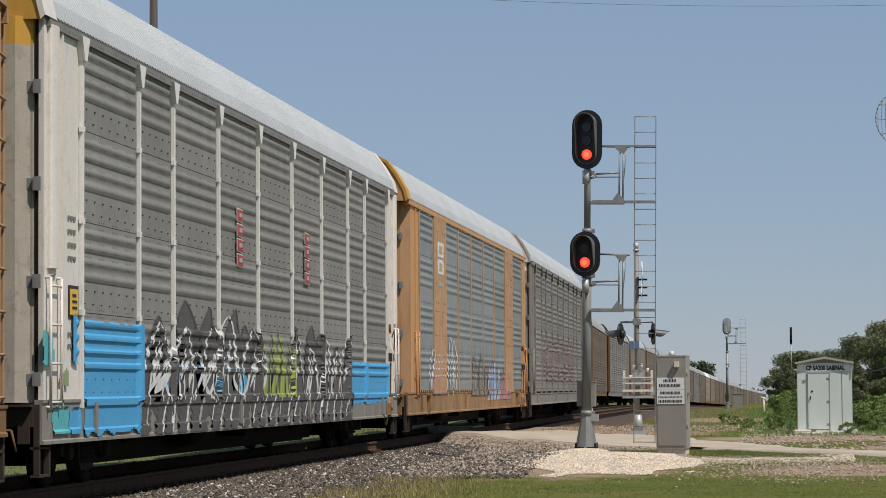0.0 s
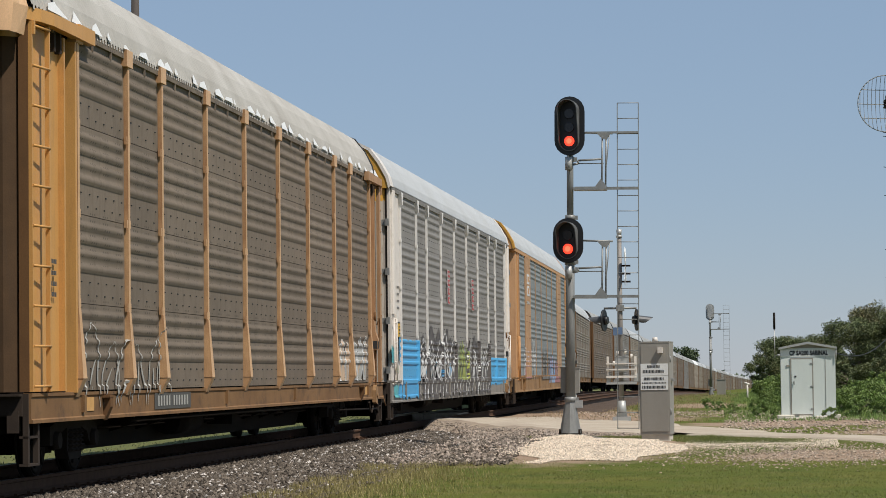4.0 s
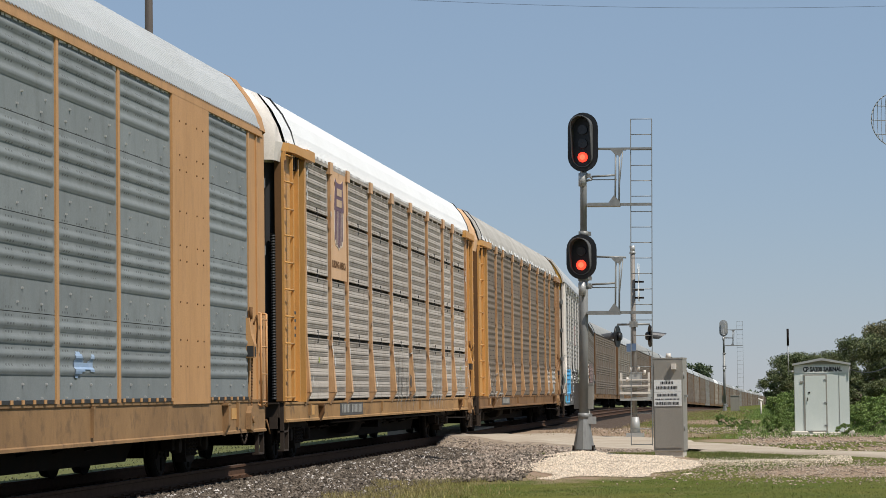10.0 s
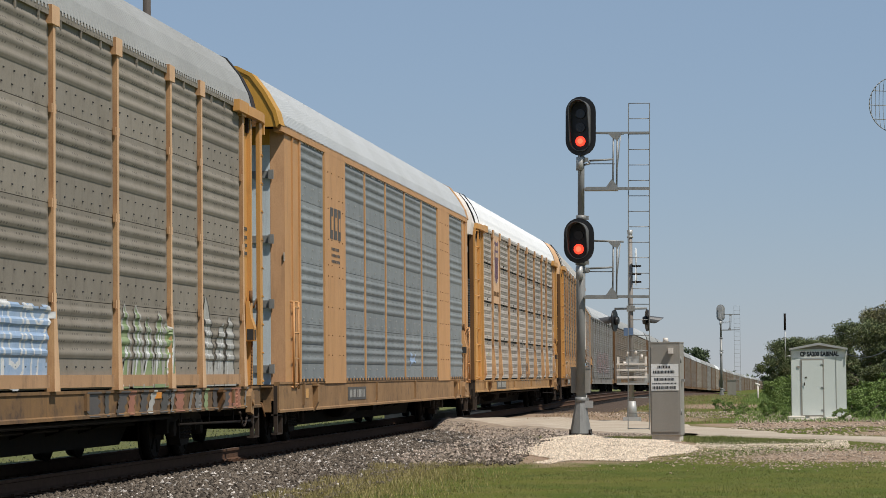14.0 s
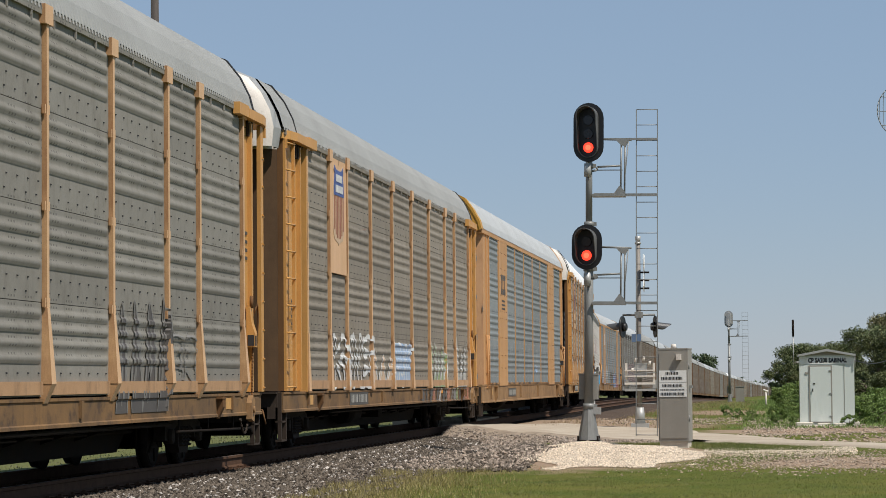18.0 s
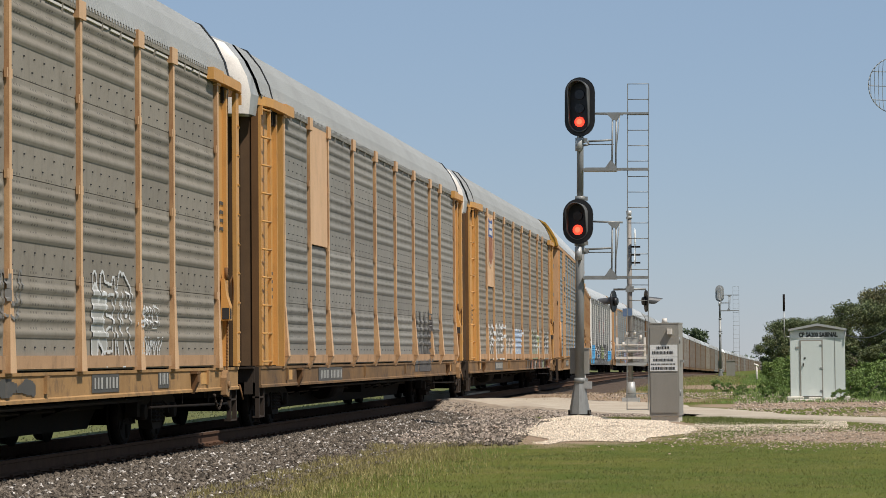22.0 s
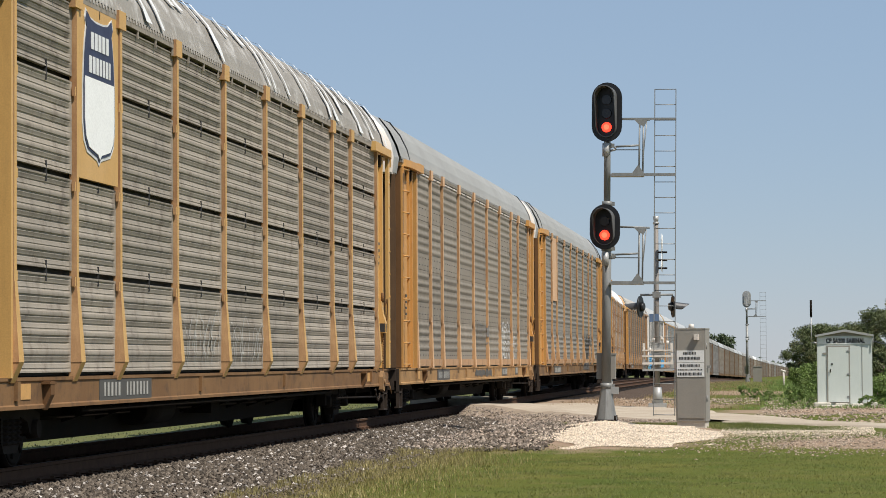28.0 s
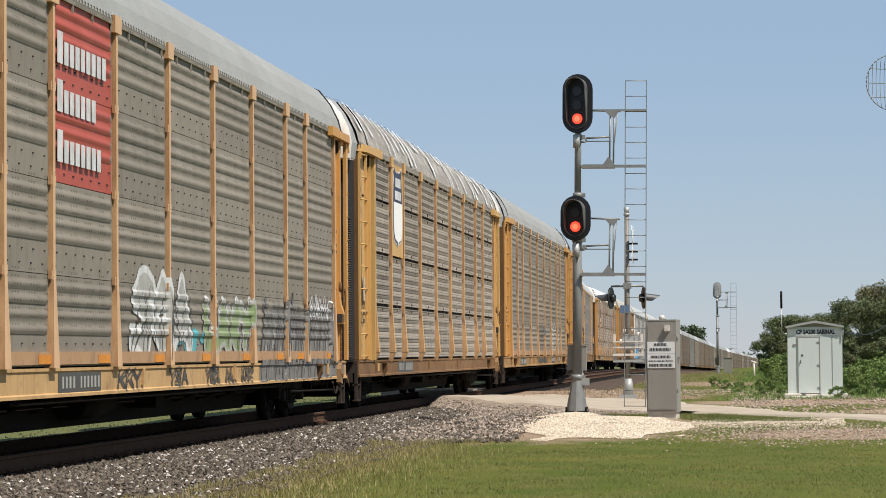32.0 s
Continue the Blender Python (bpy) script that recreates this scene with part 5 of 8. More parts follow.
    if plain and frame_mat is WHITE:
        share("ladder_cover", once("ladder_cover", ladder_cover_shape, frame_mat), car, flip, frame_mat)
        for k, z in enumerate((2.10, 2.02, 1.94, 1.86, 1.78)):
            share("print_bar", once(("door_print", k), lambda bm, k=k: box(bm, 1.02 + 0.03 * (k % 3), 1.22 - 0.04 * (k % 2), 13.44, 13.446, -0.022, 0.022), INK), car, flip @ pose(0, hinge_y - 13.44, z))
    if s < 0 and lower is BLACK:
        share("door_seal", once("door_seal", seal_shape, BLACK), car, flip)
    share("step", once("step", step_shape, IRON), car, pose(0, s * 13.3, 0))
    if brake:
        stand = new("brake_stand")
        stand.parent = car
        stand.matrix_basis = slid @ pose(0, -0.42, 0) @ flip
        for nm, pm, shape in brake_shapes():
            share(nm, once(nm, shape, pm or frame_mat), stand, None, pm or frame_mat)


def autorack(name, label, panel, kind, style, frame_mat, sill_mat, roof_mat, upper, lower, bays=POSTS, skip=(), plates=(), kick=False, sill=(0.66, 0.985), brake=1, spin=True, front_hoop=None, shifts=(0.0, 0.0), post_mat=None):
    car = thing(name, label, "railway wagon", group="wagons of the train")
    if bays is POSTS:
        bays = (POSTS[0] + shifts[1], *POSTS[1:-1], POSTS[-1] + shifts[0])
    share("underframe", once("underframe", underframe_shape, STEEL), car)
    share("side_sill", once(("side_sill", sill), sill_shape(*sill), sill_mat), car, None, sill_mat)
    for y in (-10.25, 10.35) if style != "thin" else ():
        share("stake_pocket", once(("stake_pocket", sill), pocket_shape(*sill), RUST_SHADE), car, pose(0, y, 0), SILL_O if frame_mat is ORANGE else RUST_SHADE)
    share("side_sill", once(("side_sill", sill), sill_shape(*sill), sill_mat), car, pose(0, 0, 0, 0, 0, 180), sill_mat)
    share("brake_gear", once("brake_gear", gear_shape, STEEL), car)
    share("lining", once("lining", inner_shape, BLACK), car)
    share("roof", roof_mesh("slope", -13.03, 13.1) if style in ("flat", "thin") else roof_mesh("round", -13.52, 12.5 + shifts[0]), car, None, roof_mat)
    share("top_chord", once("top_band" if style in ("thin", "flat") else "top_chord", top_band_shape if style in ("thin", "flat") else top_chord_shape, ALU), car, None, {"flat": frame_mat, "thin": P_SILVER}.get(style, panel))
    share("far_wall", once("far_wall", far_wall_shape, panel), car, None, panel)
    for y in POSTS:
        share("post", once("plain_post", plain_post_shape, frame_mat), car, pose(0, y, 0, 0, 0, 180), frame_mat)
    for s in (-1, 1):
        truck(car, s * 10.05, spin)
        ends(car, s, AMBER if frame_mat is TAN or frame_mat is RUSSET and s < 0 else frame_mat, upper, lower, s == brake, roof_mat, style in ("thin", "flat"), front_hoop, *shifts)
    if style == "thin":
        share("centre_beam", once("centre_beam", lambda bm: prism(bm, [(-8.4, 0.5), (-7.8, 0.19), (7.8, 0.19), (8.4, 0.5)], "x", -0.5, 0.5), STEEL), car)
    pm = post_mesh(style, SNOW if frame_mat is WHITE else post_mat or frame_mat)
    for i, y in enumerate(bays):
        share("post", pm, car, pose(0, y, 0))
    for i, (a, b) in enumerate(zip(bays, bays[1:])):
        if (i, "all") in skip:
            continue
        gap = 0.10 if style != "thin" else 0.07
        for t in range(4):
            if (i, t) in skip:
                continue
            share("side_panel", panel_mesh(kind, b - a - gap, t, panel), car, pose(0, (a + b) / 2, 0))
        if kick:
            share("kick_plate", once(("kick_plate", round(b - a, 1)), lambda bm: box(bm, FACE - 0.02, FACE + 0.04, -(b - a) / 2 + 0.15, (b - a) / 2 - 0.15, 1.022, 1.165), frame_mat), car, pose(0, (a + b) / 2, 0), KICK)
        if kind == "slot":
            for z in SLOT_TIERS[1:4]:
                share("slot_clip", once("slot_clip", lambda bm: box(bm, FACE - 0.02, FACE + 0.012, -0.009, 0.009, -0.11, 0.11), HOLE), car, pose(0, (a + b) / 2 + 0.1, z))
        if style == "flat":
            slot = share("drain_slot", once(("drain_slot", round(b - a, 2)), lambda bm, w=b - a: box(bm, FACE + 0.002, FACE + 0.034, -w / 2 + 0.07, w / 2 - 0.07, 1.042, 1.085), HOLE), car, pose(0, (a + b) / 2, 0))
            for q in range(7):
                share("spacer", once("spacer", lambda bm: box(bm, FACE + 0.03, FACE + 0.045, -0.045, 0.045, 1.042, 1.088), frame_mat), slot, pose(0, (b - a - 0.3) * (q / 6 - 0.5), 0), frame_mat)
    for a, b, z0, z1, pmat in plates:
        def plate(bm, a=a, b=b, z0=z0, z1=z1):
            box(bm, FACE - 0.02, FACE + 0.035, a, b, z0, z1)
        me = once(("side_plate", a, b, z0), plate, pmat)
        share("side_plate", me, car, None, pmat)
    return car


CARS = {}
FLAT = (-11.5, -9.05, -6.85, -4.27, -1.46, 1.42, 4.22, 7.12, 9.31, 12.28)
THIN = (-11.9, -9.15, -7.25, -4.4, -1.49, 1.37, 4.22, 7.08, 9.1, 12.0)
CARS[-1] = autorack("autorack_wagon", "weathered silver-grey car-carrier wagon with pink paint scrawl", P_SILVER, "rib", "thin", SILL_G, SILL_G, R_PALE, WHITE, SILL_G, bays=THIN, sill=(0.57, 0.95))
CARS[0] = autorack("autorack_wagon", "orange-brown framed car-carrier wagon with grey ribbed panels", P_BLUE, "rib", "flat", ORANGE, SILL_O, R_PALE, ORANGE, ORANGE, bays=FLAT,
                   skip=((1, "all"), (7, "all")), plates=((-9.1, -6.8, 1.0, 5.16, KICK), (7.07, 9.36, 1.0, 5.16, KICK)), sill=(0.55, 1.04), post_mat=KICK)
CARS[1] = autorack("autorack_wagon", "silver car-carrier wagon, white ends, blue and white graffiti along the bottom", P_SILVER, "rib", "thin", WHITE, SILL_G, R_PALE, GOLD, CREAM, bays=THIN, sill=(0.55, 1.03))
CARS[2] = autorack("autorack_wagon", "brown-grey panelled car-carrier wagon with tan posts", P_BROWN, "rib", "flare", RUSSET, SILL_D, R_DUSTY, TAN, RUSSET, post_mat=POST_T)
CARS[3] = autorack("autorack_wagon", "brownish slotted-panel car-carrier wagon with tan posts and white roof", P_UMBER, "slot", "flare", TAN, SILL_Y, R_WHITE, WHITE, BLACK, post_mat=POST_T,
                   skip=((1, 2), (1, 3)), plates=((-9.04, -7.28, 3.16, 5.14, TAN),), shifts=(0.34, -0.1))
CARS[4] = autorack("autorack_wagon", "orange-framed car-carrier wagon with blue-grey ribbed panels", P_BLUE, "rib", "flat", ORANGE, SILL_O, R_PALE, GOLD, P_ICE, bays=FLAT,
                   skip=((1, "all"), (7, "all")), plates=((-9.1, -6.8, 1.0, 5.16, ORANGE), (7.07, 9.36, 1.0, 5.16, ORANGE)), sill=(0.55, 1.04))
CARS[5] = autorack("autorack_wagon", "grey ribbed car-carrier wagon with tan posts, shield panel and graffiti", P_GREY, "rib", "straight", TAN, SILL, R_GREY, WHITE, P_SILVER, front_hoop=IRON,
                   skip=((1, 2), (1, 3)), plates=((-9.04, -7.28, 3.06, 5.14, TAN),), kick=True, shifts=(0.37, 0.19))
CARS[6] = autorack("autorack_wagon", "grey ribbed car-carrier wagon with tan posts and a blank tan panel", P_ASH, "rib", "flare", TAN, SILL, R_GREY, WHITE, TAN, kick=True,
                   skip=((1, 2), (1, 3)), plates=((-9.04, -7.28, 3.06, 5.14, TAN),), shifts=(0.4, 0.0))
CARS[7] = autorack("autorack_wagon", "grey-brown ribbed car-carrier wagon with tan posts and kick plates", P_GREY, "rib", "straight", TAN, SILL_Y, R_GREY, WHITE, TAN, kick=True, shifts=(0.28, 0.3))
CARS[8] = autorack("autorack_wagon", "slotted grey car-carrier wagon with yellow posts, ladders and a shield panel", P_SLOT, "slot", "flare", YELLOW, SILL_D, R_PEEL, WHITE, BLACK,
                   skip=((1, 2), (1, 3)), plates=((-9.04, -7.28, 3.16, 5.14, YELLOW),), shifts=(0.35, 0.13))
CARS[9] = autorack("autorack_wagon", "grey ribbed car-carrier wagon with tan posts, red panel and graffiti", P_GREY, "rib", "straight", TAN, SILL_T, R_GREY, WHITE, TAN,
                   kick=True, shifts=(0.42, 0.1))
CARS[10] = autorack("autorack_wagon", "grey ribbed car-carrier wagon with tan posts", P_GREY, "rib", "flare", TAN, SILL, R_GREY, WHITE, TAN, spin=False)


def plain_wagon(panel, frame_mat, sill_mat, roof_mat, label):
    """A wagon that is only seen far off."""
    car = thing("autorack_wagon", label, "railway wagon", group="wagons of the train")
    share("underframe", once("underframe", underframe_shape, STEEL), car)
    share("side_sill", once(("side_sill", (0.66, 0.985)), sill_shape(0.66, 0.985), sill_mat), car, None, sill_mat)
    share("roof", roof_mesh("round", -13.4, 13.4), car, None, roof_mat)
    share("far_wall", once("far_wall", far_wall_shape, panel), car, None, panel)
    share("side_wall", once("far_wall", far_wall_shape, panel), car, pose(0, 0, 0, 0, 0, 180), panel)
    for y in POSTS:
        share("post", once("plain_post", plain_post_shape, frame_mat), car, pose(0, y, 0), frame_mat)
    for s in (-1, 1):
        truck(car, s * 10.05, False)
        m = pose(0, 0, 0) if s > 0 else pose(0, 0, 0, 0, 0, 180)
        # doors dark as iron: shade between far wagons, put into the colour
        share("end_door", once(("end_door_low", 1), end_door_shape(1.0, 4.85), frame_mat), car, m, IRON)
        share("upper_door", once(("end_door_high", 1), end_door_shape(4.85, 5.16), frame_mat), car, m, IRON)
        share("roof_end", once("far_roof_end", arch_plate(ROUND, 13.3, 13.36), frame_mat), car, m, frame_mat)
        share("coupler", once("coupler", coupler_shape, STEEL), car, m)
        # dark strips added so that the shaded gaps show far off
        share("corner_post", once("far_corner", lambda bm: box(bm, 1.40, 1.53, 13.1, 13.55, 0.98, 5.15), RUST_SHADE), car, flip_of(s))
        share("ladder_bay", once("far_bay", lambda bm: box(bm, 1.44, 1.50, 12.05, 13.09, 0.98, 5.15), frame_mat), car, flip_of(s), frame_mat)
    return car


FARKINDS = ((P_GREY, DUSTY, SILL, R_PALE, "grey-brown car-carrier wagon with dull brown posts"), (P_SILVER, SILL_G, SILL_G, R_GREY, "dusty silver-grey car-carrier wagon with plain sides"),
            (P_BROWN, DUSTY, SILL, R_GREY, "dusty brown car-carrier wagon with brown posts"), (P_BROWN, DUSTY, SILL, R_PALE, "brown weathered car-carrier wagon with pale roof"),
            (P_SLOT, DUSTY, SILL, R_WHITE, "grey car-carrier wagon with a white roof"))
ORDER = (2, 0, 2, 1, 0, 2, 2, 3, 0, 2, 1, 2, 4, 0, 3, 2, 2, 0, 2, 1, 2, 3, 2, 0, 2, 2, 1, 2, 0, 2, 2)
for i, k in enumerate(ORDER):
    CARS[-2 - i] = plain_wagon(*FARKINDS[k])


# white remains of the roof coating on wagon 8, in bands over the sheets
half = [(1.53, 5.23), (1.47, 5.44), (1.33, 5.715), (1.12, 5.985), (0.85, 6.085), (0.4, 6.145), (0.0, 6.165)]
rp = random.Random(5)
for k in range(30):
    y = -13.0 + 0.9 * k + rp.uniform(-0.25, 0.25)
    n0, w = rp.choice((0, 0, 1, 2)), rp.uniform(0.08, 0.2) * (1.0 if y < -2 else 1.6)
    vs, fs = [], []
    for i, (x, z) in enumerate(half[n0:]):
        a = w * rp.uniform(0.25, 1.0)
        back = 0.11 * i      # the strips lean back as they rise
        vs += [(x + 0.004, y - back - a * rp.random(), z + 0.02), (x + 0.004, y - back + a * rp.random() + 0.03, z + 0.02)]
        if i:
            fs.append((2 * i - 2, 2 * i - 1, 2 * i + 1, 2 * i))
    ob = raw("peeling_strip", vs, fs, R_WHITE)
    ob.parent = CARS[8]

# torn white coating along the eaves of wagon 2
for k in range(34):
    y = -13.2 + 0.78 * k + rp.uniform(-0.3, 0.3)
    w, top = rp.uniform(0.15, 0.7), rp.uniform(0.03, 0.14)
    vs = [(1.535, y, 5.215), (1.535, y + w, 5.215), (1.535 - 0.3 * top, y + w * rp.uniform(0.3, 0.9), 5.235 + top), (1.535 - 0.15 * top, y + w * rp.uniform(0.0, 0.3), 5.235 + 0.5 * top)]
    raw("torn_coating", vs, [(0, 1, 2, 3)], R_WHITE).parent = CARS[2]


# ---------------------------------------------------------------- the block signal with its ladder
def stadium(w, h, n=10):
    r = w / 2
    pts = []
    for k in range(n + 1):
        a = math.pi * k / n
        pts.append((r * math.cos(a), h / 2 - r + r * math.sin(a)))
    for k in range(n + 1):
        a = math.pi + math.pi * k / n
        pts.append((r * math.cos(a), -(h / 2 - r) + r * math.sin(a)))
    return pts


def signal_head(owner, x, z, h, lamps, lit, turn=0, case=None):
    """A black oval backboard with a deep hood, and its lenses; it looks towards -y."""
    head = new("signal_head")
    head.parent = owner
    head.matrix_basis = pose(x, -0.18 if not turn else 0.18, z, 0, 0, turn - 6)
    b = bmesh.new()
    prism(b, stadium(0.60, h), "y", 0.0, 0.03)
    prism(b, stadium(0.585, h - 0.015), "y", -0.012, -0.0005)
    part("backboard", b, case or SIGNBLACK, head, "oval backboard")
    b = bmesh.new()
    prism(b, stadium(0.30, h - 0.28), "y", 0.031, 0.24)
    part("lamp_case", b, case or SIGNBLACK, head)
    # hood: a shell round the top and the sides, longest at the top
    b = bmesh.new()
    ring = [(u, v) for u, v in stadium(0.40, h - 0.17, 14)]
    low = -(h / 2 - 0.08) + 0.1
    for (u0, v0), (u1, v1) in zip(ring, ring[1:] + ring[:1]):
        def reach(v):
            return 0.05 + 0.30 * max(0.0, min(1.0, (v - low) / (h - 0.3))) ** 0.6
        k = 0.93
        p = [(u0, -0.0125, v0), (u1, -0.0125, v1), (u1, -0.0125 - reach(v1), v1), (u0, -0.0125 - reach(v0), v0)]
        q = [(u0 * k, -0.0125, v0 * 0.97), (u1 * k, -0.0125, v1 * 0.97), (u1 * k, -0.0125 - reach(v1), v1 * 0.97), (u0 * k, -0.0125 - reach(v0), v0 * 0.97)]
        vs = [b.verts.new(c) for c in p + q]
        for f in ((0, 1, 2, 3), (4, 7, 6, 5), (3, 2, 6, 7)):
            b.faces.new([vs[i] for i in f])
    bmesh.ops.remove_doubles(b, verts=b.verts[:], dist=0.0005)
    part("hood", b, mat("weathered_black_hood", (0.085, 0.085, 0.083), 0.5, second=(0.17, 0.17, 0.165), scale=5, amount=0.8, bump=0.05), head)
    dark = mat("unlit_lens", (0.02, 0.018, 0.02), 0.25, bump=0)
    for i in range(lamps):
        zz = (i - (lamps - 1) / 2) * 0.27 - 0.03
        on = i == lit
        b = bmesh.new()
        rod(b, (0, -0.014, zz), (0, -0.05, zz), 0.100, 0.094, n=24)
        glass = part("lens", b, RED if on else dark, head, "glowing red lens" if on else "unlit dark lens")
        if on:
            b = bmesh.new()
            rod(b, (0, -0.051, zz), (0, -0.054, zz), 0.055, 0.045, n=20)
            part("lens_centre", b, HOT, glass)
    return head


def platform(owner, z, x0, x1, x2):
    """A grated step on the mast's side, its folding rail, and the bar to the ladder."""
    b = bmesh.new()
    box(b, x0, x1, -0.16, 0.22, z - 0.03, z + 0.02)
    step = part("platform", b, GALV, owner)
    for k in range(6):
        b = bmesh.new()
        box(b, x0 + 0.03, x1 - 0.03, -0.14 + 0.06 * k, -0.12 + 0.06 * k, z + 0.021, z + 0.035)
        part("grating_bar", b, GALV, step)
    b = bmesh.new()
    box(b, x1, x2, -0.02, 0.03, z - 0.02, z + 0.035)
    part("ladder_bracket", b, GALV, owner)
    b = bmesh.new()
    for xx in (0.625, 0.70):
        rod(b, (xx, 0.0, z + 0.02), (xx + 0.012, 0.0, z + 1.08), 0.019, n=6)
    rod(b, (0.775, 0.0, z + 1.05), (0.70, 0.0, z + 0.3), 0.011, n=6)
    prism(b, [(0.48, z + 0.02), (0.74, z + 0.02), (0.66, z + 0.13), (0.60, z + 0.19)], "y", -0.03, 0.03)
    prism(b, [(0.52, z + 1.10), (0.80, z + 1.10), (0.72, z + 0.96), (0.62, z + 1.0)], "y", -0.03, 0.03)
    rod(b, (0.2, 0.0, z + 1.11), (0.84, 0.0, z + 1.09), 0.022, n=6)
    rod(b, (0.06, 0.0, z + 0.48), (0.16, 0.0, z + 0.50), 0.024, n=6)
    rod(b, (0.16, 0.0, z + 0.56), (0.62, 0.0, z + 0.585), 0.022, n=6)
    rod(b, (0.16, 0.0, z + 0.50), (0.16, 0.0, z + 0.56), 0.022, n=6)
    rod(b, (0.1, 0.02, z + 0.5), (0.66, 0.02, z + 0.5), 0.011, n=6)
    part("handrail", b, GALV, owner)


def ladder_on(owner, x0, x1, z0, z1, y=0.04):
    lad = new("ladder")
    lad.parent = owner
    for x in (x0, x1):
        b = bmesh.new()
        box(b, x - 0.008, x + 0.008, y - 0.025, y + 0.025, z0, z1)
        part("rail", b, GALV, lad)
    rung = bmesh.new()
    rod(rung, (x0, y, 0), (x1, y, 0), 0.009, n=6)
    me = mesh_of("rung", rung, GALV)
    z = z0 + 0.02
    while z < z1:
        share("rung", me, lad, pose(0, 0, z))
        z += 0.305
    return lad


def block_signal(m, label, two=True, back=False):
    s = thing("railway_signal", label, "signal", m)
    b = bmesh.new()
    rod(b, (0, 0, 0.6), (0, 0, 4.3), 0.088, n=16)
    rod(b, (0, 0, 4.3), (0, 0, 6.1), 0.066, n=16)
    part("mast", b, GALV, s)
    b = bmesh.new()
    rod(b, (0, 0, 0.05), (0, 0, 0.70), 0.215, 0.10, n=8)
    for f in b.faces:
        f.smooth = False
    part("base_casting", b, GALV, s, "tapered galvanised base")
    b = bmesh.new()
    box(b, -0.24, 0.24, -0.24, 0.24, -0.25, 0.035)
    part("foundation", b, CONCRETE, s)
    b = bmesh.new()
    for x in (-0.19, 0.19):
        for y in (-0.19, 0.19):
            rod(b, (x, y, 0.03), (x, y, 0.14), 0.022, n=8)
    box(b, -0.22, 0.22, -0.22, 0.22, 0.036, 0.06)
    part("anchor_bolts", b, STEEL, s)
    for z, r in ((5.62, 0.1), (5.45, 0.09), (3.42, 0.11), (3.28, 0.105), (0.72, 0.115), (4.3, 0.1)):
        b = bmesh.new()
        rod(b, (0, 0, z - 0.05), (0, 0, z + 0.05), r, n=14)
        box(b, 0.05, r + 0.05, -0.03, 0.03, z - 0.04, z + 0.04)
        part("clamp", b, GALV, s)
    for z in (5.35, 3.2):
        b = bmesh.new()
        rod(b, (-0.02, -0.13, z - 0.12), (-0.02, -0.13, z + 0.14), 0.07, n=12)
        part("junction_box", b, ALU, s)
    b = bmesh.new()
    box(b, -0.20, 0.17, 0.09, 0.34, 0.85, 1.33)
    box(b, -0.21, 0.18, 0.08, 0.35, 1.33, 1.36)
    part("relay_box", b, CABINET, s)
    b = bmesh.new()
    box(b, 0.08, 0.24, -0.06, 0.08, 0.56, 0.70)
    part("cable_box", b, ALU, s)
    b = bmesh.new()
    rod(b, (0.12, 0.12, 0.05), (0.1, 0.12, 0.9), 0.02, n=6)
    part("conduit", b, GALV, s)
    signal_head(s, 0.0, 6.10, 1.17, 3, 0, 180 if back else 0, ALU if back else None)
    platform(s, 4.87, 0.07, 0.72, 1.35)
    b = bmesh.new()
    box(b, 0.3, 1.35, -0.02, 0.03, 5.96, 6.0)
    part("ladder_bracket", b, GALV, s)
    if two:
        signal_head(s, -0.03, 3.84, 0.89, 2, 0)
        platform(s, 2.74, 0.07, 0.72, 1.35)
    ladder_on(s, 0.93, 1.345, 0.14, 6.57)
    return s


block_signal(pose(-3.735, 52.7, 0.26, 0, 0.75, 0), "galvanised railway signal mast with two red lights and a ladder")
block_signal(pose(-3.48, 190, -0.42), "distant galvanised signal mast seen from behind", two=False, back=True)
b = bmesh.new()
box(b, -0.3, 0.3, -0.3, 0.3, 0, 1.2)
box(b, -0.33, 0.33, -0.33, 0.33, 1.2, 1.25)
cb = tagged(new("relay_cabinet", mesh_of("relay_cabinet", b, CABINET)), "small grey relay cabinet beside the distant signal", "cabinet")
cb.matrix_basis = pose(-2.75, 189, -0.3)

# ---------------------------------------------------------------- grey roadside cabinet with its notice
cab = thing("relay_cabinet", "tall grey metal cabinet with a white notice on its front", "cabinet", pose(-1.995, 51.85, 0.24, 0, 0, -7))
b = bmesh.new()
box(b, -0.29, 0.29, -0.25, 0.25, 0.06, 1.82)
part("body", b, CABINET, cab)
b = bmesh.new()
box(b, -0.295, 0.295, -0.256, 0.255, 1.82, 1.845)
part("lid", b, CABINET, cab)
b = bmesh.new()
box(b, -0.26, 0.26, -0.262, -0.251, 0.12, 1.77)
part("door", b, CABINET, cab)
b = bmesh.new()
box(b, -0.27, 0.27, -0.22, 0.22, -0.15, 0.06)
part("plinth", b, CONCRETE, cab)
b = bmesh.new()
rod(b, (-0.02, 0.0, 1.845), (-0.02, 0, 1.93), 0.06, 0.045, n=12)
part("vent_cap", b, WHITE, cab)
b = bmesh.new()
box(b, 0.08, 0.17, -0.34, -0.262, 1.62, 1.73)
part("lamp", b, WHITE, cab)
for z in (0.5, 1.5):
    b = bmesh.new()
    rod(b, (0.30, -0.2, z - 0.06), (0.30, -0.2, z + 0.06), 0.016, n=8)
    part("hinge", b, GALV, cab)
b = bmesh.new()
box(b, 0.29, 0.345, -0.1, 0.02, 1.08, 1.13)
part("handle", b, GALV, cab)
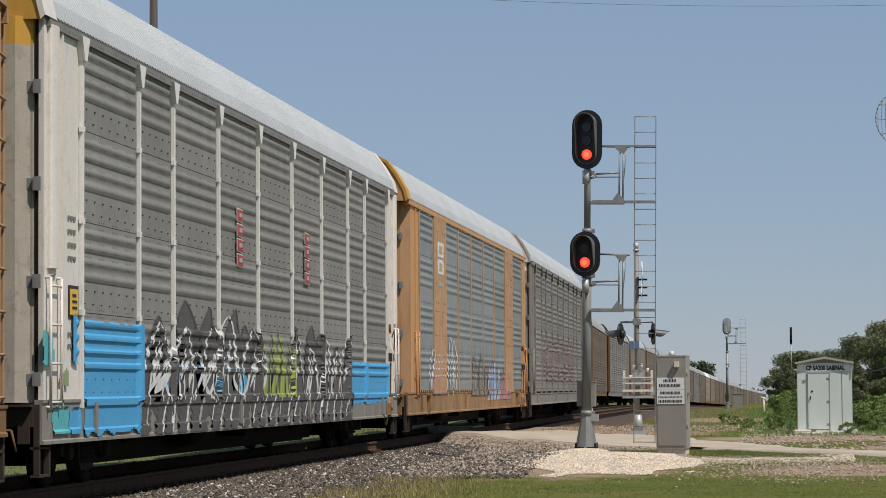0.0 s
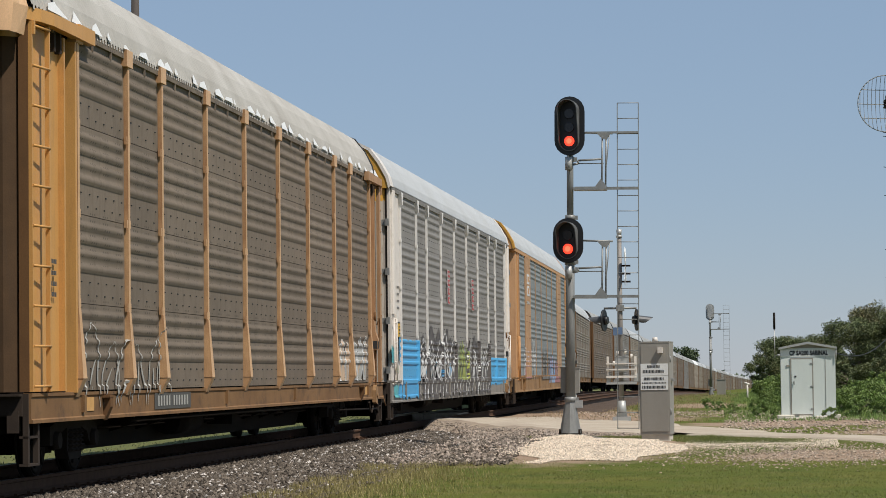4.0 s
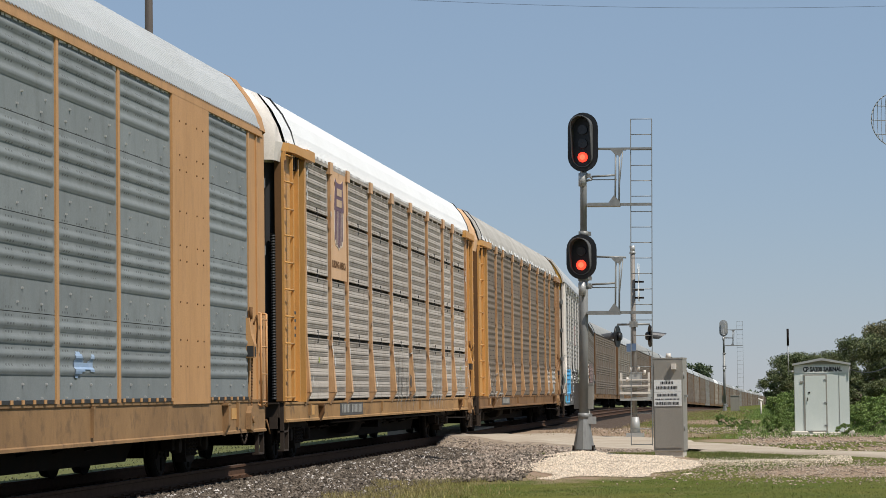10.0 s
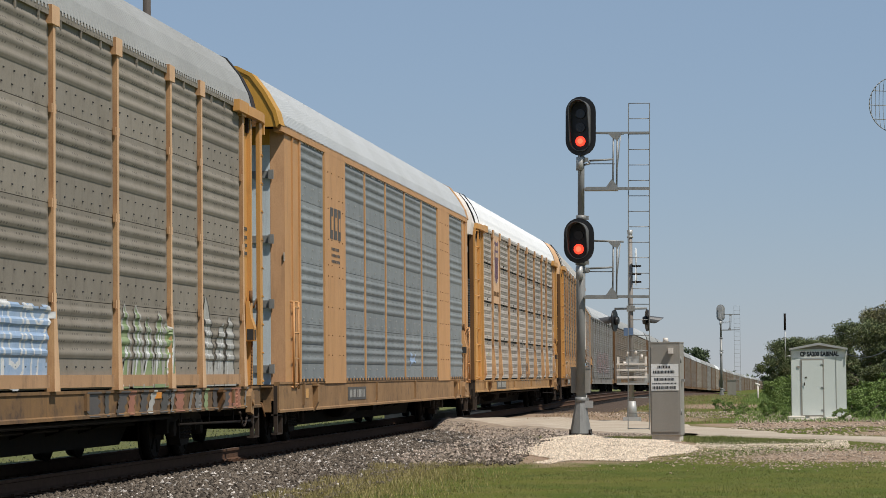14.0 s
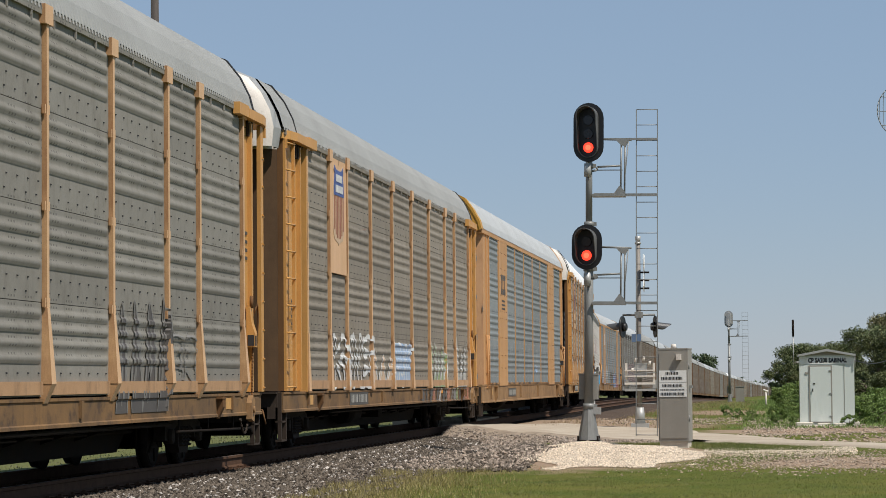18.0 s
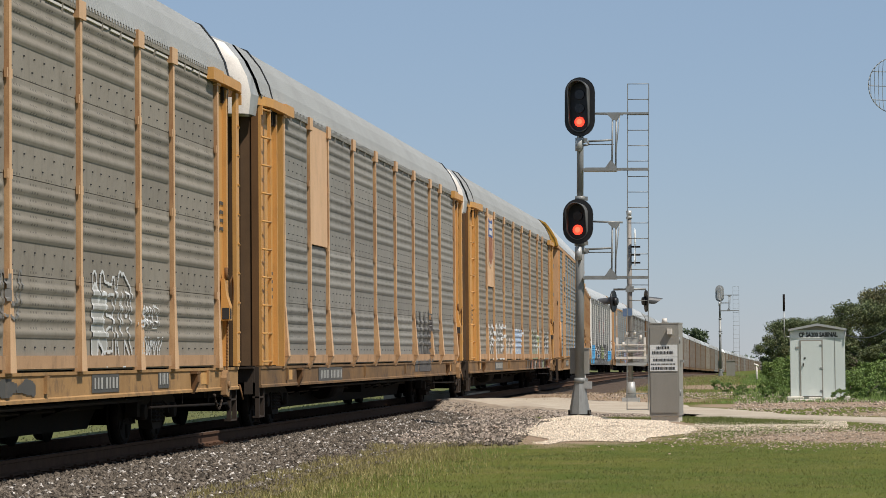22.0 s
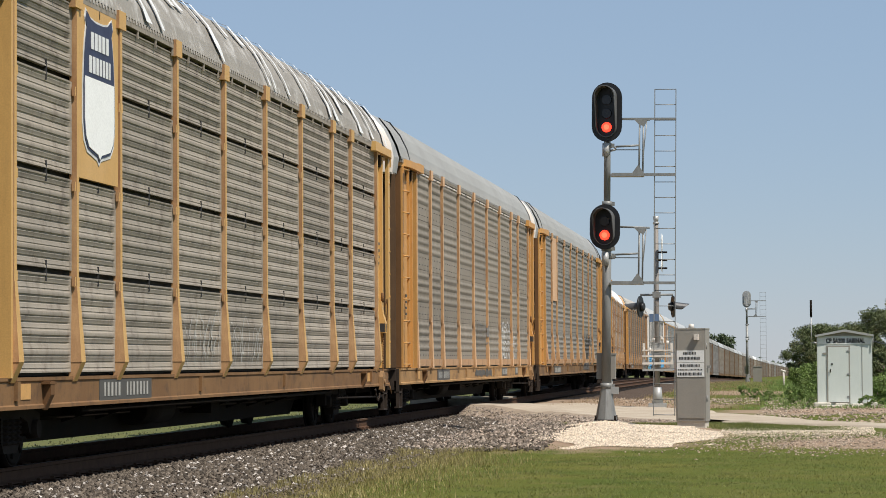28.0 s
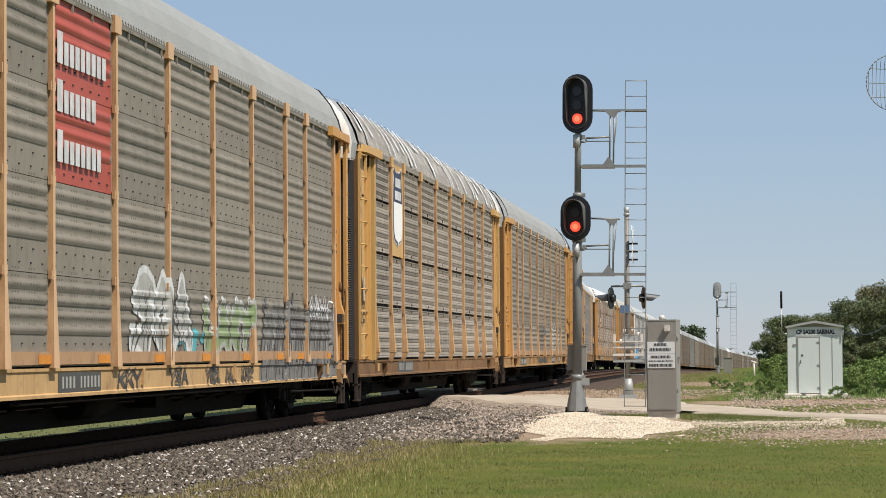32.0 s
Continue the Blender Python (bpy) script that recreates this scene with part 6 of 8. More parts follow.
for z0, z1, lines in ((1.19, 1.42, ((1.365, 0.27, 0.05), (1.27, 0.44, 0.055))), (0.915, 1.183, ((1.13, 0.40, 0.05), (1.05, 0.48, 0.024), (0.97, 0.47, 0.055)))):
    b = bmesh.new()
    box(b, -0.265, 0.265, -0.272, -0.264, z0, z1)
    sign = part("notice", b, SIGNWHITE, cab, "white notice with rows of black bars")
    for zz, w, h in lines:       # each line of print as a row of dark bars
        x = -w / 2
        while x < w / 2 - 0.03:
            ww = rng.uniform(0.010, 0.024)
            b = bmesh.new()
            box(b, x, min(x + ww, w / 2), -0.276, -0.2725, zz - h / 2, zz + h / 2)
            part("print_bar", b, INK, sign)
            x += ww + rng.uniform(0.009, 0.014)

# ---------------------------------------------------------------- crossing signal: lamps, crossbuck and gate gear seen from the side
fl = thing("crossing_signal", "level-crossing signal mast with black flasher discs and edge-on crossbuck", "crossing signal", pose(-3.82, 74, 0.22))
b = bmesh.new()
rod(b, (0, 0, 0.1), (0, 0, 5.0), 0.066, n=14)
part("mast", b, MASTGREY, fl, "weathered brownish-grey mast")
b = bmesh.new()
rod(b, (0, 0, 5.0), (0, 0, 5.06), 0.085, n=14)
rod(b, (0, 0, 5.06), (0, 0, 5.22), 0.06, 0.085, n=14)
part("bell", b, ALU, fl)
b = bmesh.new()
box(b, -0.24, 0.24, -0.2, 0.2, -0.1, 0.06)
rod(b, (0, 0, 0.06), (0, 0, 0.5), 0.15, 0.11, n=12)
part("base_casting", b, ALU, fl)
b = bmesh.new()
rod(b, (-0.45, 0, 3.05), (0.45, 0, 3.05), 0.03, n=8)
box(b, -0.11, 0.11, -0.1, 0.1, 2.97, 3.13)
part("cross_arm", b, GALV, fl)
for s in (-1, 1):
    lamp = new("flasher")
    lamp.parent = fl
    lamp.matrix_basis = pose(s * 0.45, -0.03, 2.72, 0, 0, s * 90 - (13 if s < 0 else -13))
    b = bmesh.new()
    rod(b, (0, -0.02, 0), (0, 0.02, 0), 0.30, n=28)
    part("disc", b, SIGNBLACK, lamp, "black round background disc")
    b = bmesh.new()
    for k in range(16):      # the long visor: a half tube cut back at its sides, drooping
        a0, a1 = math.pi * (k / 16 * 1.3 - 0.15), math.pi * ((k + 1) / 16 * 1.3 - 0.15)
        e0, e1 = [-0.10 - 0.36 * max(0.0, 0.55 + 0.45 * math.sin(a)) for a in (a0, a1)]
        p, q = [[(r * math.cos(a), y, r * math.sin(a) + 0.12 * (y + 0.02)) for a, y in ((a0, -0.02), (a1, -0.02), (a1, e1), (a0, e0))] for r in (0.13, 0.122)]
        vs = [b.verts.new(c) for c in p + q]
        for f in ((0, 1, 2, 3), (4, 7, 6, 5), (3, 2, 6, 7)):
            b.faces.new([vs[i] for i in f])
    bmesh.ops.remove_doubles(b, verts=b.verts[:], dist=0.0005)
    part("visor", b, WORNBLACK, lamp)
    b = bmesh.new()
    rod(b, (0, 0.02, 0), (0, 0.12, 0), 0.13, 0.10, n=16)
    part("lamp_case", b, SIGNBLACK, lamp)
    b = bmesh.new()
    rod(b, (0, -0.021, 0), (0, -0.035, 0), 0.14, n=20)
    part("lens", b, mat("dull_red_lens", (0.16, 0.02, 0.015), 0.25, bump=0), lamp)
b = bmesh.new()
for a in (42, -42):
    m = pose(0.16, 0, 4.2, 0, 0, 0) @ pose(0, 0, 0, a, 0, 0)
    vs = box(b, -0.006, 0.006, -0.11, 0.11, -0.6, 0.6)
    bmesh.ops.transform(b, matrix=m, verts=vs)
part("crossbuck", b, SIGNWHITE, fl, "white crossbuck boards seen edge-on")
for z in (3.78, 4.0, 4.22):
    b = bmesh.new()
    box(b, 0.03, 0.3, -0.03, 0.03, z - 0.025, z + 0.025)
    part("bracket", b, STEEL, fl)
b = bmesh.new()
box(b, -0.2, 0.06, -0.1, -0.08, 2.3, 2.52)
part("blue_plate", b, mat("blue_plate", (0.11, 0.17, 0.28), 0.5, bump=0), fl, "small blue notice plate")
b = bmesh.new()
box(b, -0.14, 0.2, -0.12, 0.2, 1.3, 1.70)
box(b, -0.15, 0.21, -0.13, 0.21, 1.70, 1.725)
part("gate_mechanism", b, ALU, fl)
for x in (-0.36, 0.4):
    b = bmesh.new()
    box(b, x - 0.028, x + 0.028, -0.12, 0.06, 1.2, 1.72)
    part("gate_arm_support", b, WHITE, fl, "white gate-arm support")
    b = bmesh.new()
    box(b, x - 0.05, x + 0.05, 0.1, 0.3, 1.0, 1.25)
    part("counterweight", b, ALU, fl)
for z, h, pm in ((1.16, 0.03, WHITE), (1.36, 0.022, WHITE), (1.52, 0.018, WHITE), (0.98, 0.03, ALU)):
    b = bmesh.new()
    box(b, -0.4, 0.44, -0.19, -0.13, z - h, z + h)
    part("cross_shaft", b, pm, fl)
for x, z in ((-0.1, 1.82), (0.12, 1.86), (0.28, 1.74), (-0.2, 1.55)):
    b = bmesh.new()
    rod(b, (x, -0.16, z - 0.08), (x + 0.02, -0.16, z + 0.04), 0.036, n=10)
    part("tip_light", b, WHITE, fl)

# ---------------------------------------------------------------- pale equipment hut
hut = thing("equipment_hut", "pale grey-green metal hut with a closed door and black lettering", "hut", pose(1.395, 80.0, 0.1))
hw, hd, hh = 0.80, 1.0, 2.05
b = bmesh.new()
box(b, -hw, hw, 0, 2 * hd, 0.0, hh)
part("wall", b, HUT, hut)
b = bmesh.new()
prism(b, [(-hw - 0.05, hh - 0.03), (-hw - 0.05, hh + 0.03), (0, hh + 0.19), (hw + 0.05, hh + 0.03), (hw + 0.05, hh - 0.03), (0, hh + 0.12)], "y", -0.12, 2 * hd + 0.1)
part("roof", b, ALU, hut, "low grey gable roof")
b = bmesh.new()
prism(b, [(-hw, hh), (hw, hh), (0, hh + 0.125)], "y", -0.01, 0.02)
part("gable", b, CABINET, hut)
b = bmesh.new()
box(b, -hw + 0.01, hw - 0.01, -0.012, -0.002, 1.80, 2.0)
part("name_board", b, SIGNWHITE, hut, "white board with black capitals")
lettering("CP SA200 SABINAL", 0.185, INK, hut, pose(0.02, -0.016, 1.9, 90), squeeze=0.74)
b = bmesh.new()
box(b, -0.49, 0.11, -0.03, -0.002, 0.1, 1.72)
door = part("door", b, HUT, hut)
b = bmesh.new()
for x0, x1, z0, z1 in ((-0.53, -0.49, 0.06, 1.76), (0.11, 0.15, 0.06, 1.76), (-0.49, 0.11, 1.72, 1.76), (-0.49, 0.11, 0.06, 0.1)):
    box(b, x0, x1, -0.02, -0.001, z0, z1)
part("door_frame", b, CABINET, hut)
for z in (0.25, 0.92, 1.6):
    b = bmesh.new()
    box(b, 0.06, 0.15, -0.045, -0.031, z - 0.02, z + 0.02)
    part("hinge", b, GALV, door)
b = bmesh.new()
rod(b, (-0.42, -0.03, 1.06), (-0.42, -0.07, 1.06), 0.014, n=8)
rod(b, (-0.42, -0.06, 1.07), (-0.42, -0.06, 0.97), 0.011, n=8)
part("handle", b, STEEL, door)
b = bmesh.new()
box(b, -0.40, -0.35, -0.045, -0.031, 1.2, 1.24)
part("hasp", b, STEEL, door)
b = bmesh.new()
box(b, 0.5, 0.512, -0.012, -0.001, 0.03, 1.8)
part("seam", b, CABINET, hut)
b = bmesh.new()
box(b, -0.64, -0.55, -0.02, -0.001, 1.5, 1.56)
part("small_plate", b, CABINET, hut)
b = bmesh.new()
rod(b, (hw + 0.02, -0.05, 1.7), (hw + 0.02, -0.05, hh), 0.02, n=6)
part("conduit", b, ALU, hut)
b = bmesh.new()
rod(b, (-hw - 0.02, -0.05, 1.85), (-hw - 0.1, -0.05, 1.85), 0.03, n=6)
part("conduit", b, ALU, hut)
b = bmesh.new()
rod(b, (-hw - 0.17, 0.2, 2.62), (-hw - 0.17, 0.2, 3.12), 0.034, n=8)
part("antenna", b, STEEL, hut, "short dark antenna tube")
b = bmesh.new()
rod(b, (-hw - 0.17, 0.2, 1.75), (-hw - 0.17, 0.2, 2.62), 0.016, n=6)
rod(b, (-hw - 0.17, 0.2, 1.85), (-hw, 0.2, 1.85), 0.012, n=6)
part("antenna_rod", b, ALU, hut)
pad = thing("hut_footing", "pale broken concrete blocks under the hut", "footing", pose(1.445, 79.95, 0.07))
for k, (x, y, w, h) in enumerate(((-0.72, -0.15, 0.5, 0.13), (-0.15, -0.12, 0.4, 0.1), (0.3, -0.1, 0.35, 0.09), (0.72, -0.18, 0.32, 0.14), (-0.45, -0.9, 0.6, 0.06), (0.2, -1.0, 0.5, 0.05))):
    b = bmesh.new()
    box(b, x - w / 2, x + w / 2, y - 0.2, y + 0.25, -0.15, h - 0.01)
    bmesh.ops.bevel(b, geom=b.edges[:], offset=0.025, segments=1, affect="EDGES")
    part("block", b, CONCRETE, pad)
b = bmesh.new()
box(b, -0.7, 0.7, 0.12, 2.0, -0.22, 0.025)
part("slab", b, CONCRETE, pad)

# ---------------------------------------------------------------- pole with the grid dish
dp = thing("antenna_pole", "dark wooden pole carrying a round wire-grid dish antenna", "pole", pose(5.13, 105, -0.1))
b = bmesh.new()
for k in range(10):
    rod(b, (0.12 - 0.012 * k, 0, 1.22 * k), (0.108 - 0.012 * k, 0, 1.22 * (k + 1) + 0.01), 0.20 - 0.006 * k, 0.194 - 0.006 * k, n=14)
part("pole", b, WOODPOLE, dp)
dish = new("grid_dish")
dish.parent = dp
dish.matrix_basis = pose(-0.15, -0.55, 11.85, 0, 0, 10)
R, DEEP = 1.09, 0.34
b = bmesh.new()
for k in range(40):
    a0, a1 = 2 * math.pi * k / 40, 2 * math.pi * (k + 1) / 40
    rod(b, (R * math.cos(a0), 0, R * math.sin(a0)), (R * math.cos(a1), 0, R * math.sin(a1)), 0.02, n=6)
part("rim", b, GALV, dish)
for k in range(-6, 7):
    b = bmesh.new()
    x = k * 0.165
    top = math.sqrt(R * R - x * x)
    pts = [(x, DEEP * (1 - (x * x + z * z) / (R * R)), z) for z in (top * j / 5 for j in range(-5, 6))]
    tube(b, pts, 0.011, 5)
    part("rib", b, GALV, dish)
for z in (-0.55, 0.0, 0.55):
    b = bmesh.new()
    w = math.sqrt(R * R - z * z)
    pts = [(x, DEEP * (1 - (x * x + z * z) / (R * R)) + 0.015, z) for x in (w * j / 5 for j in range(-5, 6))]
    tube(b, pts, 0.016, 5)
    part("cross_rib", b, GALV, dish)
b = bmesh.new()
rod(b, (0, 0.3, 0), (0, -0.45, 0), 0.03, n=8)
rod(b, (0, -0.45, 0), (0, -0.5, 0.12), 0.03, n=8)
part("feed", b, STEEL, dish)
b = bmesh.new()
rod(b, (0, 0.36, 0.1), (0.3, 0.6, 0.1), 0.035, n=8)
rod(b, (0, 0.36, -0.12), (0.3, 0.6, -0.12), 0.035, n=8)
box(b, 0.1, 0.5, 0.42, 0.8, -0.06, 0.22)
part("mount", b, STEEL, dish)
for k, z in enumerate((10.75, 10.6, 9.4, 8.3, 6.2, 5.1)):
    b = bmesh.new()
    rod(b, (-0.05, -0.1, z), (-0.26, -0.1, z + 0.03), 0.014, n=6)
    part("step_bolt", b, STEEL, dp)

# ---------------------------------------------------------------- line poles and wires
def line_pole(x, y, top, label):
    p = thing("utility_pole", label, "pole", pose(x, y, ground_z(x, y) - 0.2))
    b = bmesh.new()
    rod(b, (0, 0, 0), (0, 0, top), 0.21, 0.145, n=14)
    part("pole", b, WOODPOLE, p)
    b = bmesh.new()
    box(b, -1.2, 1.2, -0.06, 0.06, top - 0.7, top - 0.55)
    part("cross_arm", b, WOODPOLE, p)
    for xx in (-1.1, -0.5, 0.5, 1.1):
        b = bmesh.new()
        rod(b, (xx, 0, top - 0.55), (xx, 0, top - 0.38), 0.05, 0.035, n=8)
        part("insulator", b, GALV, p)
    return p


line_pole(-23.55, 100, 18.4, "dark wooden utility pole behind the train")
line_pole(16.0, 118, 18.4, "dark wooden utility pole with a cross-arm")
for dz, lab in ((0.0, "thin sagging overhead wire"), (0.9, "thin sagging overhead wire")):
    b = bmesh.new()
    pts = []
    for k in range(41):
        s = k / 40
        pts.append((-23.55 + 39.55 * s, 100 + 18 * s, 17.3 + dz + 1.0 * s - 3.2 * s * (1 - s)))
    tube(b, pts, 0.006, 4)
    tagged(new("overhead_wire", mesh_of("overhead_wire", b, BLACK)), lab, "wire")
b = bmesh.new()
pts = [(2.2 + 3.05 * k / 16, 80.0 + 25 * k / 16, 2.0 + 1.2 * k / 16 - 2.0 * (k / 16) * (1 - k / 16)) for k in range(17)]
tube(b, pts, 0.018, 5)
tagged(new("service_cable", mesh_of("service_cable", b, BLACK)), "black cable from the hut to the pole", "cable")
mk = thing("marker_post", "short white marker post with an angled cap", "post", pose(-0.75, 150, -0.06))
b = bmesh.new()
rod(b, (0, 0, -0.2), (0, 0, 0.85), 0.05, n=8)
part("post", b, WHITE, mk)
b = bmesh.new()
rod(b, (-0.16, 0, 0.9), (0.12, 0, 0.8), 0.06, n=8)
part("cap", b, WHITE, mk)

# ---------------------------------------------------------------- trees and bushes
LEAF_A = leafy("bush_leaves", (0.085, 0.115, 0.038), (0.12, 0.135, 0.048), dirt=(0.15, 0.11, 0.045))
LEAF_B = leafy("brownish_leaves", (0.15, 0.135, 0.055), (0.10, 0.12, 0.042), dirt=(0.22, 0.14, 0.06))
LEAF_C = leafy("far_tree_leaves", (0.07, 0.10, 0.045), (0.09, 0.115, 0.05))
BARK = mat("grey_brown_bark", (0.11, 0.085, 0.06), 0.9, second=(0.17, 0.14, 0.11), scale=5, amount=0.7, streak=4)


def crown_mesh(name, lobes, count, size, material, seed):
    """Leaves, each a small bent blade, scattered over the shells of several uneven lobes."""
    r = np.random.RandomState(seed)
    lob = np.array(lobes, float)
    w = lob[:, 3] ** 2
    pick = r.choice(len(lob), count, p=w / w.sum())
    d = r.normal(0, 1, (count, 3))
    d /= np.linalg.norm(d, axis=1)[:, None]
    rad = lob[pick, 3] * (0.25 + 0.95 * r.rand(count) ** 0.7)
    rad *= 1 + 0.22 * np.sin(d[:, 0] * 5 + pick) * np.cos(d[:, 2] * 4 + 2 * pick)
    c = lob[pick, :3] + d * rad[:, None] * np.array((1, 1, 0.8))
    a = r.normal(0, 1, (count, 3))
    a /= np.linalg.norm(a, axis=1)[:, None]
    e = np.cross(a, r.normal(0, 1, (count, 3)))
    e /= np.linalg.norm(e, axis=1)[:, None]
    s = size * r.uniform(0.6, 1.4, (count, 1))
    v = np.stack([c - a * s, c + e * s * 0.45, c + a * s, c - e * s * 0.45 + np.array((0, 0, 0.15)) * s], 1).reshape(-1, 3)
    me = bpy.data.meshes.new(name)
    me.from_pydata(v.tolist(), [], np.arange(4 * count).reshape(-1, 4).tolist())
    me.materials.append(material)
    return me


def trunk_mesh(h, spread, seed):
    r = random.Random(seed)
    bm = bmesh.new()
    p = Vector((0, 0, -0.2))
    rad = 0.035 * h
    for k in range(4):
        q = p + Vector((r.uniform(-0.06, 0.06) * h, r.uniform(-0.06, 0.06) * h, 0.16 * h))
        rod(bm, p, q, rad, rad * 0.78, n=8)
        p, rad = q, rad * 0.78
        for _ in range(2):
            a = r.uniform(0, 6.28)
            e = p + Vector((math.cos(a) * spread * 0.5, math.sin(a) * spread * 0.5, h * r.uniform(0.1, 0.25)))
            rod(bm, p, e, rad * 0.6, rad * 0.2, n=6)
    return mesh_of("trunk", bm, BARK)


def tree_kind(h, spread, leaves, size, material, seed, low=0.35):
    r = random.Random(seed)
    lobes = []
    for k in range(34):
        a, q = r.uniform(0, 6.28), r.random() ** 0.5
        z = h * r.uniform(low, 0.9)
        wide = spread * (1 - 0.45 * abs(z / h - 0.55))
        lobes.append((math.cos(a) * q * wide * 0.85, math.sin(a) * q * wide * 0.85, z, h * r.uniform(0.06, 0.14)))
    return trunk_mesh(h, spread, seed), crown_mesh("crown", lobes, leaves, size, material, seed)


KINDS = {"a": tree_kind(4.2, 2.2, 30000, 0.05, LEAF_A, 21, 0.12), "b": tree_kind(4.6, 2.4, 30000, 0.05, LEAF_B, 22, 0.15), "c": tree_kind(3.2, 1.9, 22000, 0.05, LEAF_A, 23, 0.08),
         "far": tree_kind(10, 4.5, 5000, 0.3, LEAF_C, 24, 0.3), "far2": tree_kind(9, 5, 5000, 0.3, LEAF_C, 25, 0.25), "bush": tree_kind(1.5, 1.1, 6500, 0.045, WEED, 26, 0.06)}


def tree(kind, x, y, scale, turn, name, label, category, dz=0.0):
    t = thing(name, label, category, pose(x, y, ground_z(x, y) + dz, 0, 0, turn) @ Matrix.Diagonal((scale[0], scale[0], scale[1], 1)))
    trunk, crown = KINDS[kind]
    share("trunk", trunk, t)
    share("crown", crown, t)
    return t


for k, (kind, x, y, s, h) in enumerate((("a", 4.2, 118, 0.85, 0.9), ("b", 5.7, 121, 0.85, 0.98), ("a", 6.2, 116, 1.0, 1.0), ("b", 7.6, 122, 1.0, 1.0), ("a", 8.8, 118, 1.1, 1.15), ("b", 10.6, 123, 1.2, 1.3),
                                      ("c", 3.8, 112, 0.9, 0.62), ("c", 5.5, 110, 0.9, 0.8), ("c", 7.2, 111, 1.0, 1.05), ("a", 12.5, 118, 1.2, 1.3), ("c", 2.6, 124, 1.0, 0.9), ("b", 15.5, 122, 1.2, 1.3),
                                      ("b", 6.4, 126, 1.0, 0.98), ("a", 8.4, 128, 1.2, 1.2))):
    tree(kind, x, y, (s, h), 47 * k, "scrub_tree", "dense green scrub tree with brownish tips" if kind != "b" else "brownish green scrub tree with dense leaves", "tree")
for k, (x, y, s, h) in enumerate(((0.55, 172, 0.85, 0.98), (1.9, 178, 1.0, 0.92), (2.4, 172, 1.1, 1.05), (4.2, 178, 1.3, 0.95), (1.6, 184, 1.0, 0.95))):
    tree(("c", "a", "c", "a", "a")[k], x, y, (s, h), 71 * k, "scrub_tree", "rounded dark green scrub tree behind the weeds", "tree")
for k, (kind, x, y, s, h) in enumerate((("far", -19.5, 440, 1.0, 0.98), ("far2", -24, 450, 1.0, 1.02), ("far", -17.5, 600, 0.9, 1.05), ("far2", -21.5, 615, 1.0, 1.08), ("far2", -30, 470, 1.2, 0.95), ("far", -27, 640, 1.1, 0.9))):
    tree(kind, x, y, (s, h), 63 * k, "distant_tree", "dark green tree beyond the far end of the train", "tree")
for k, (x, y, s) in enumerate(((-1.0, 92, 0.26), (-0.2, 87, 0.24), (-0.15, 98, 0.33), (0.1, 93.5, 0.3), (-1.6, 101, 0.26), (-2.1, 107, 0.3), (0.45, 86, 0.22), (2.0, 78.9, 0.26), (2.9, 84, 0.5), (3.1, 86, 0.7), (4.0, 88, 0.75), (3.4, 95, 0.8), (2.6, 92, 0.6), (5.0, 92, 0.9), (0.2, 100, 0.36), (0.9, 108, 0.5), (0.5, 116, 0.4), (1.9, 106, 0.6),
                               (0.7, 124, 0.7), (0.55, 121, 0.55), (0.3, 129, 0.8), (0.6, 134, 0.65), (2.6, 130, 0.9), (0.3, 140, 0.7), (1.6, 147, 1.0), (0.7, 158, 0.9), (4.6, 100, 1.0), (6.3, 99, 1.0))):
    tree("bush", x, y, (s, s), 97 * k, "weed_bush", "leafy green weed bush in the rough grass", "bush")

# far woods along the horizon
lob = []
for k in range(150):
    x = -420 + 900 * k / 150 + rng.uniform(-4, 4)
    y = 1150 + 120 * noise.noise((k * 0.1, 0, 0)) + 0.25 * abs(x)
    h = rng.uniform(3.5, 6.5)
    lob.append((x, y, ground_z(x, y) + h * 0.6, h))
woods = new("far_woods", crown_mesh("far_woods", lob, 26000, 1.1, LEAF_C, 31))
tagged(woods, "dark line of distant woods on the horizon", "woods", kind="stuff")


# ---------------------------------------------------------------- paint on the wagons: graffiti, shields, plates
def paint(name, colour, second=None, rough=0.6):
    return mat(name, colour, rough, second=second or tuple(c * 0.75 for c in colour), scale=4, amount=0.7, grain=40, bump=0)


PT_WHITE = paint("white_spray_paint", (0.70, 0.70, 0.68), (0.42, 0.42, 0.40))
PT_PALE = paint("faded_white_spray", (0.44, 0.43, 0.39), (0.28, 0.27, 0.24))
PT_DARK = paint("black_spray_paint", (0.05, 0.045, 0.045), (0.10, 0.09, 0.085))
PT_UMBER = paint("dark_umber_spray_paint", (0.075, 0.065, 0.06), (0.11, 0.10, 0.09))
PT_GREY = paint("grey_spray_paint", (0.165, 0.155, 0.14), (0.24, 0.23, 0.21))
PT_BLUE = paint("blue_spray_paint", (0.05, 0.30, 0.58), (0.10, 0.36, 0.55))
PT_SKY = paint("pale_blue_spray_paint", (0.25, 0.36, 0.52), (0.40, 0.48, 0.58))
PT_TEAL = paint("turquoise_spray_paint", (0.10, 0.42, 0.45))
PT_GREEN = paint("green_spray_paint", (0.20, 0.28, 0.12), (0.32, 0.36, 0.20))
PT_LIME = paint("lime_spray_paint", (0.34, 0.38, 0.07))
PT_PINK = paint("pink_spray_paint", (0.45, 0.20, 0.20))
PT_FADED = paint("faded_pink_spray_paint", (0.33, 0.235, 0.225))
PT_RED = paint("red_stencil_paint", (0.42, 0.05, 0.05))
PT_TANPALE = paint("pale_tan_paint", (0.60, 0.43, 0.28))
PT_BRICK = paint("faded_brick_red_paint", (0.36, 0.15, 0.09))
PT_GOLD = paint("golden_yellow_paint", (0.74, 0.44, 0.06))
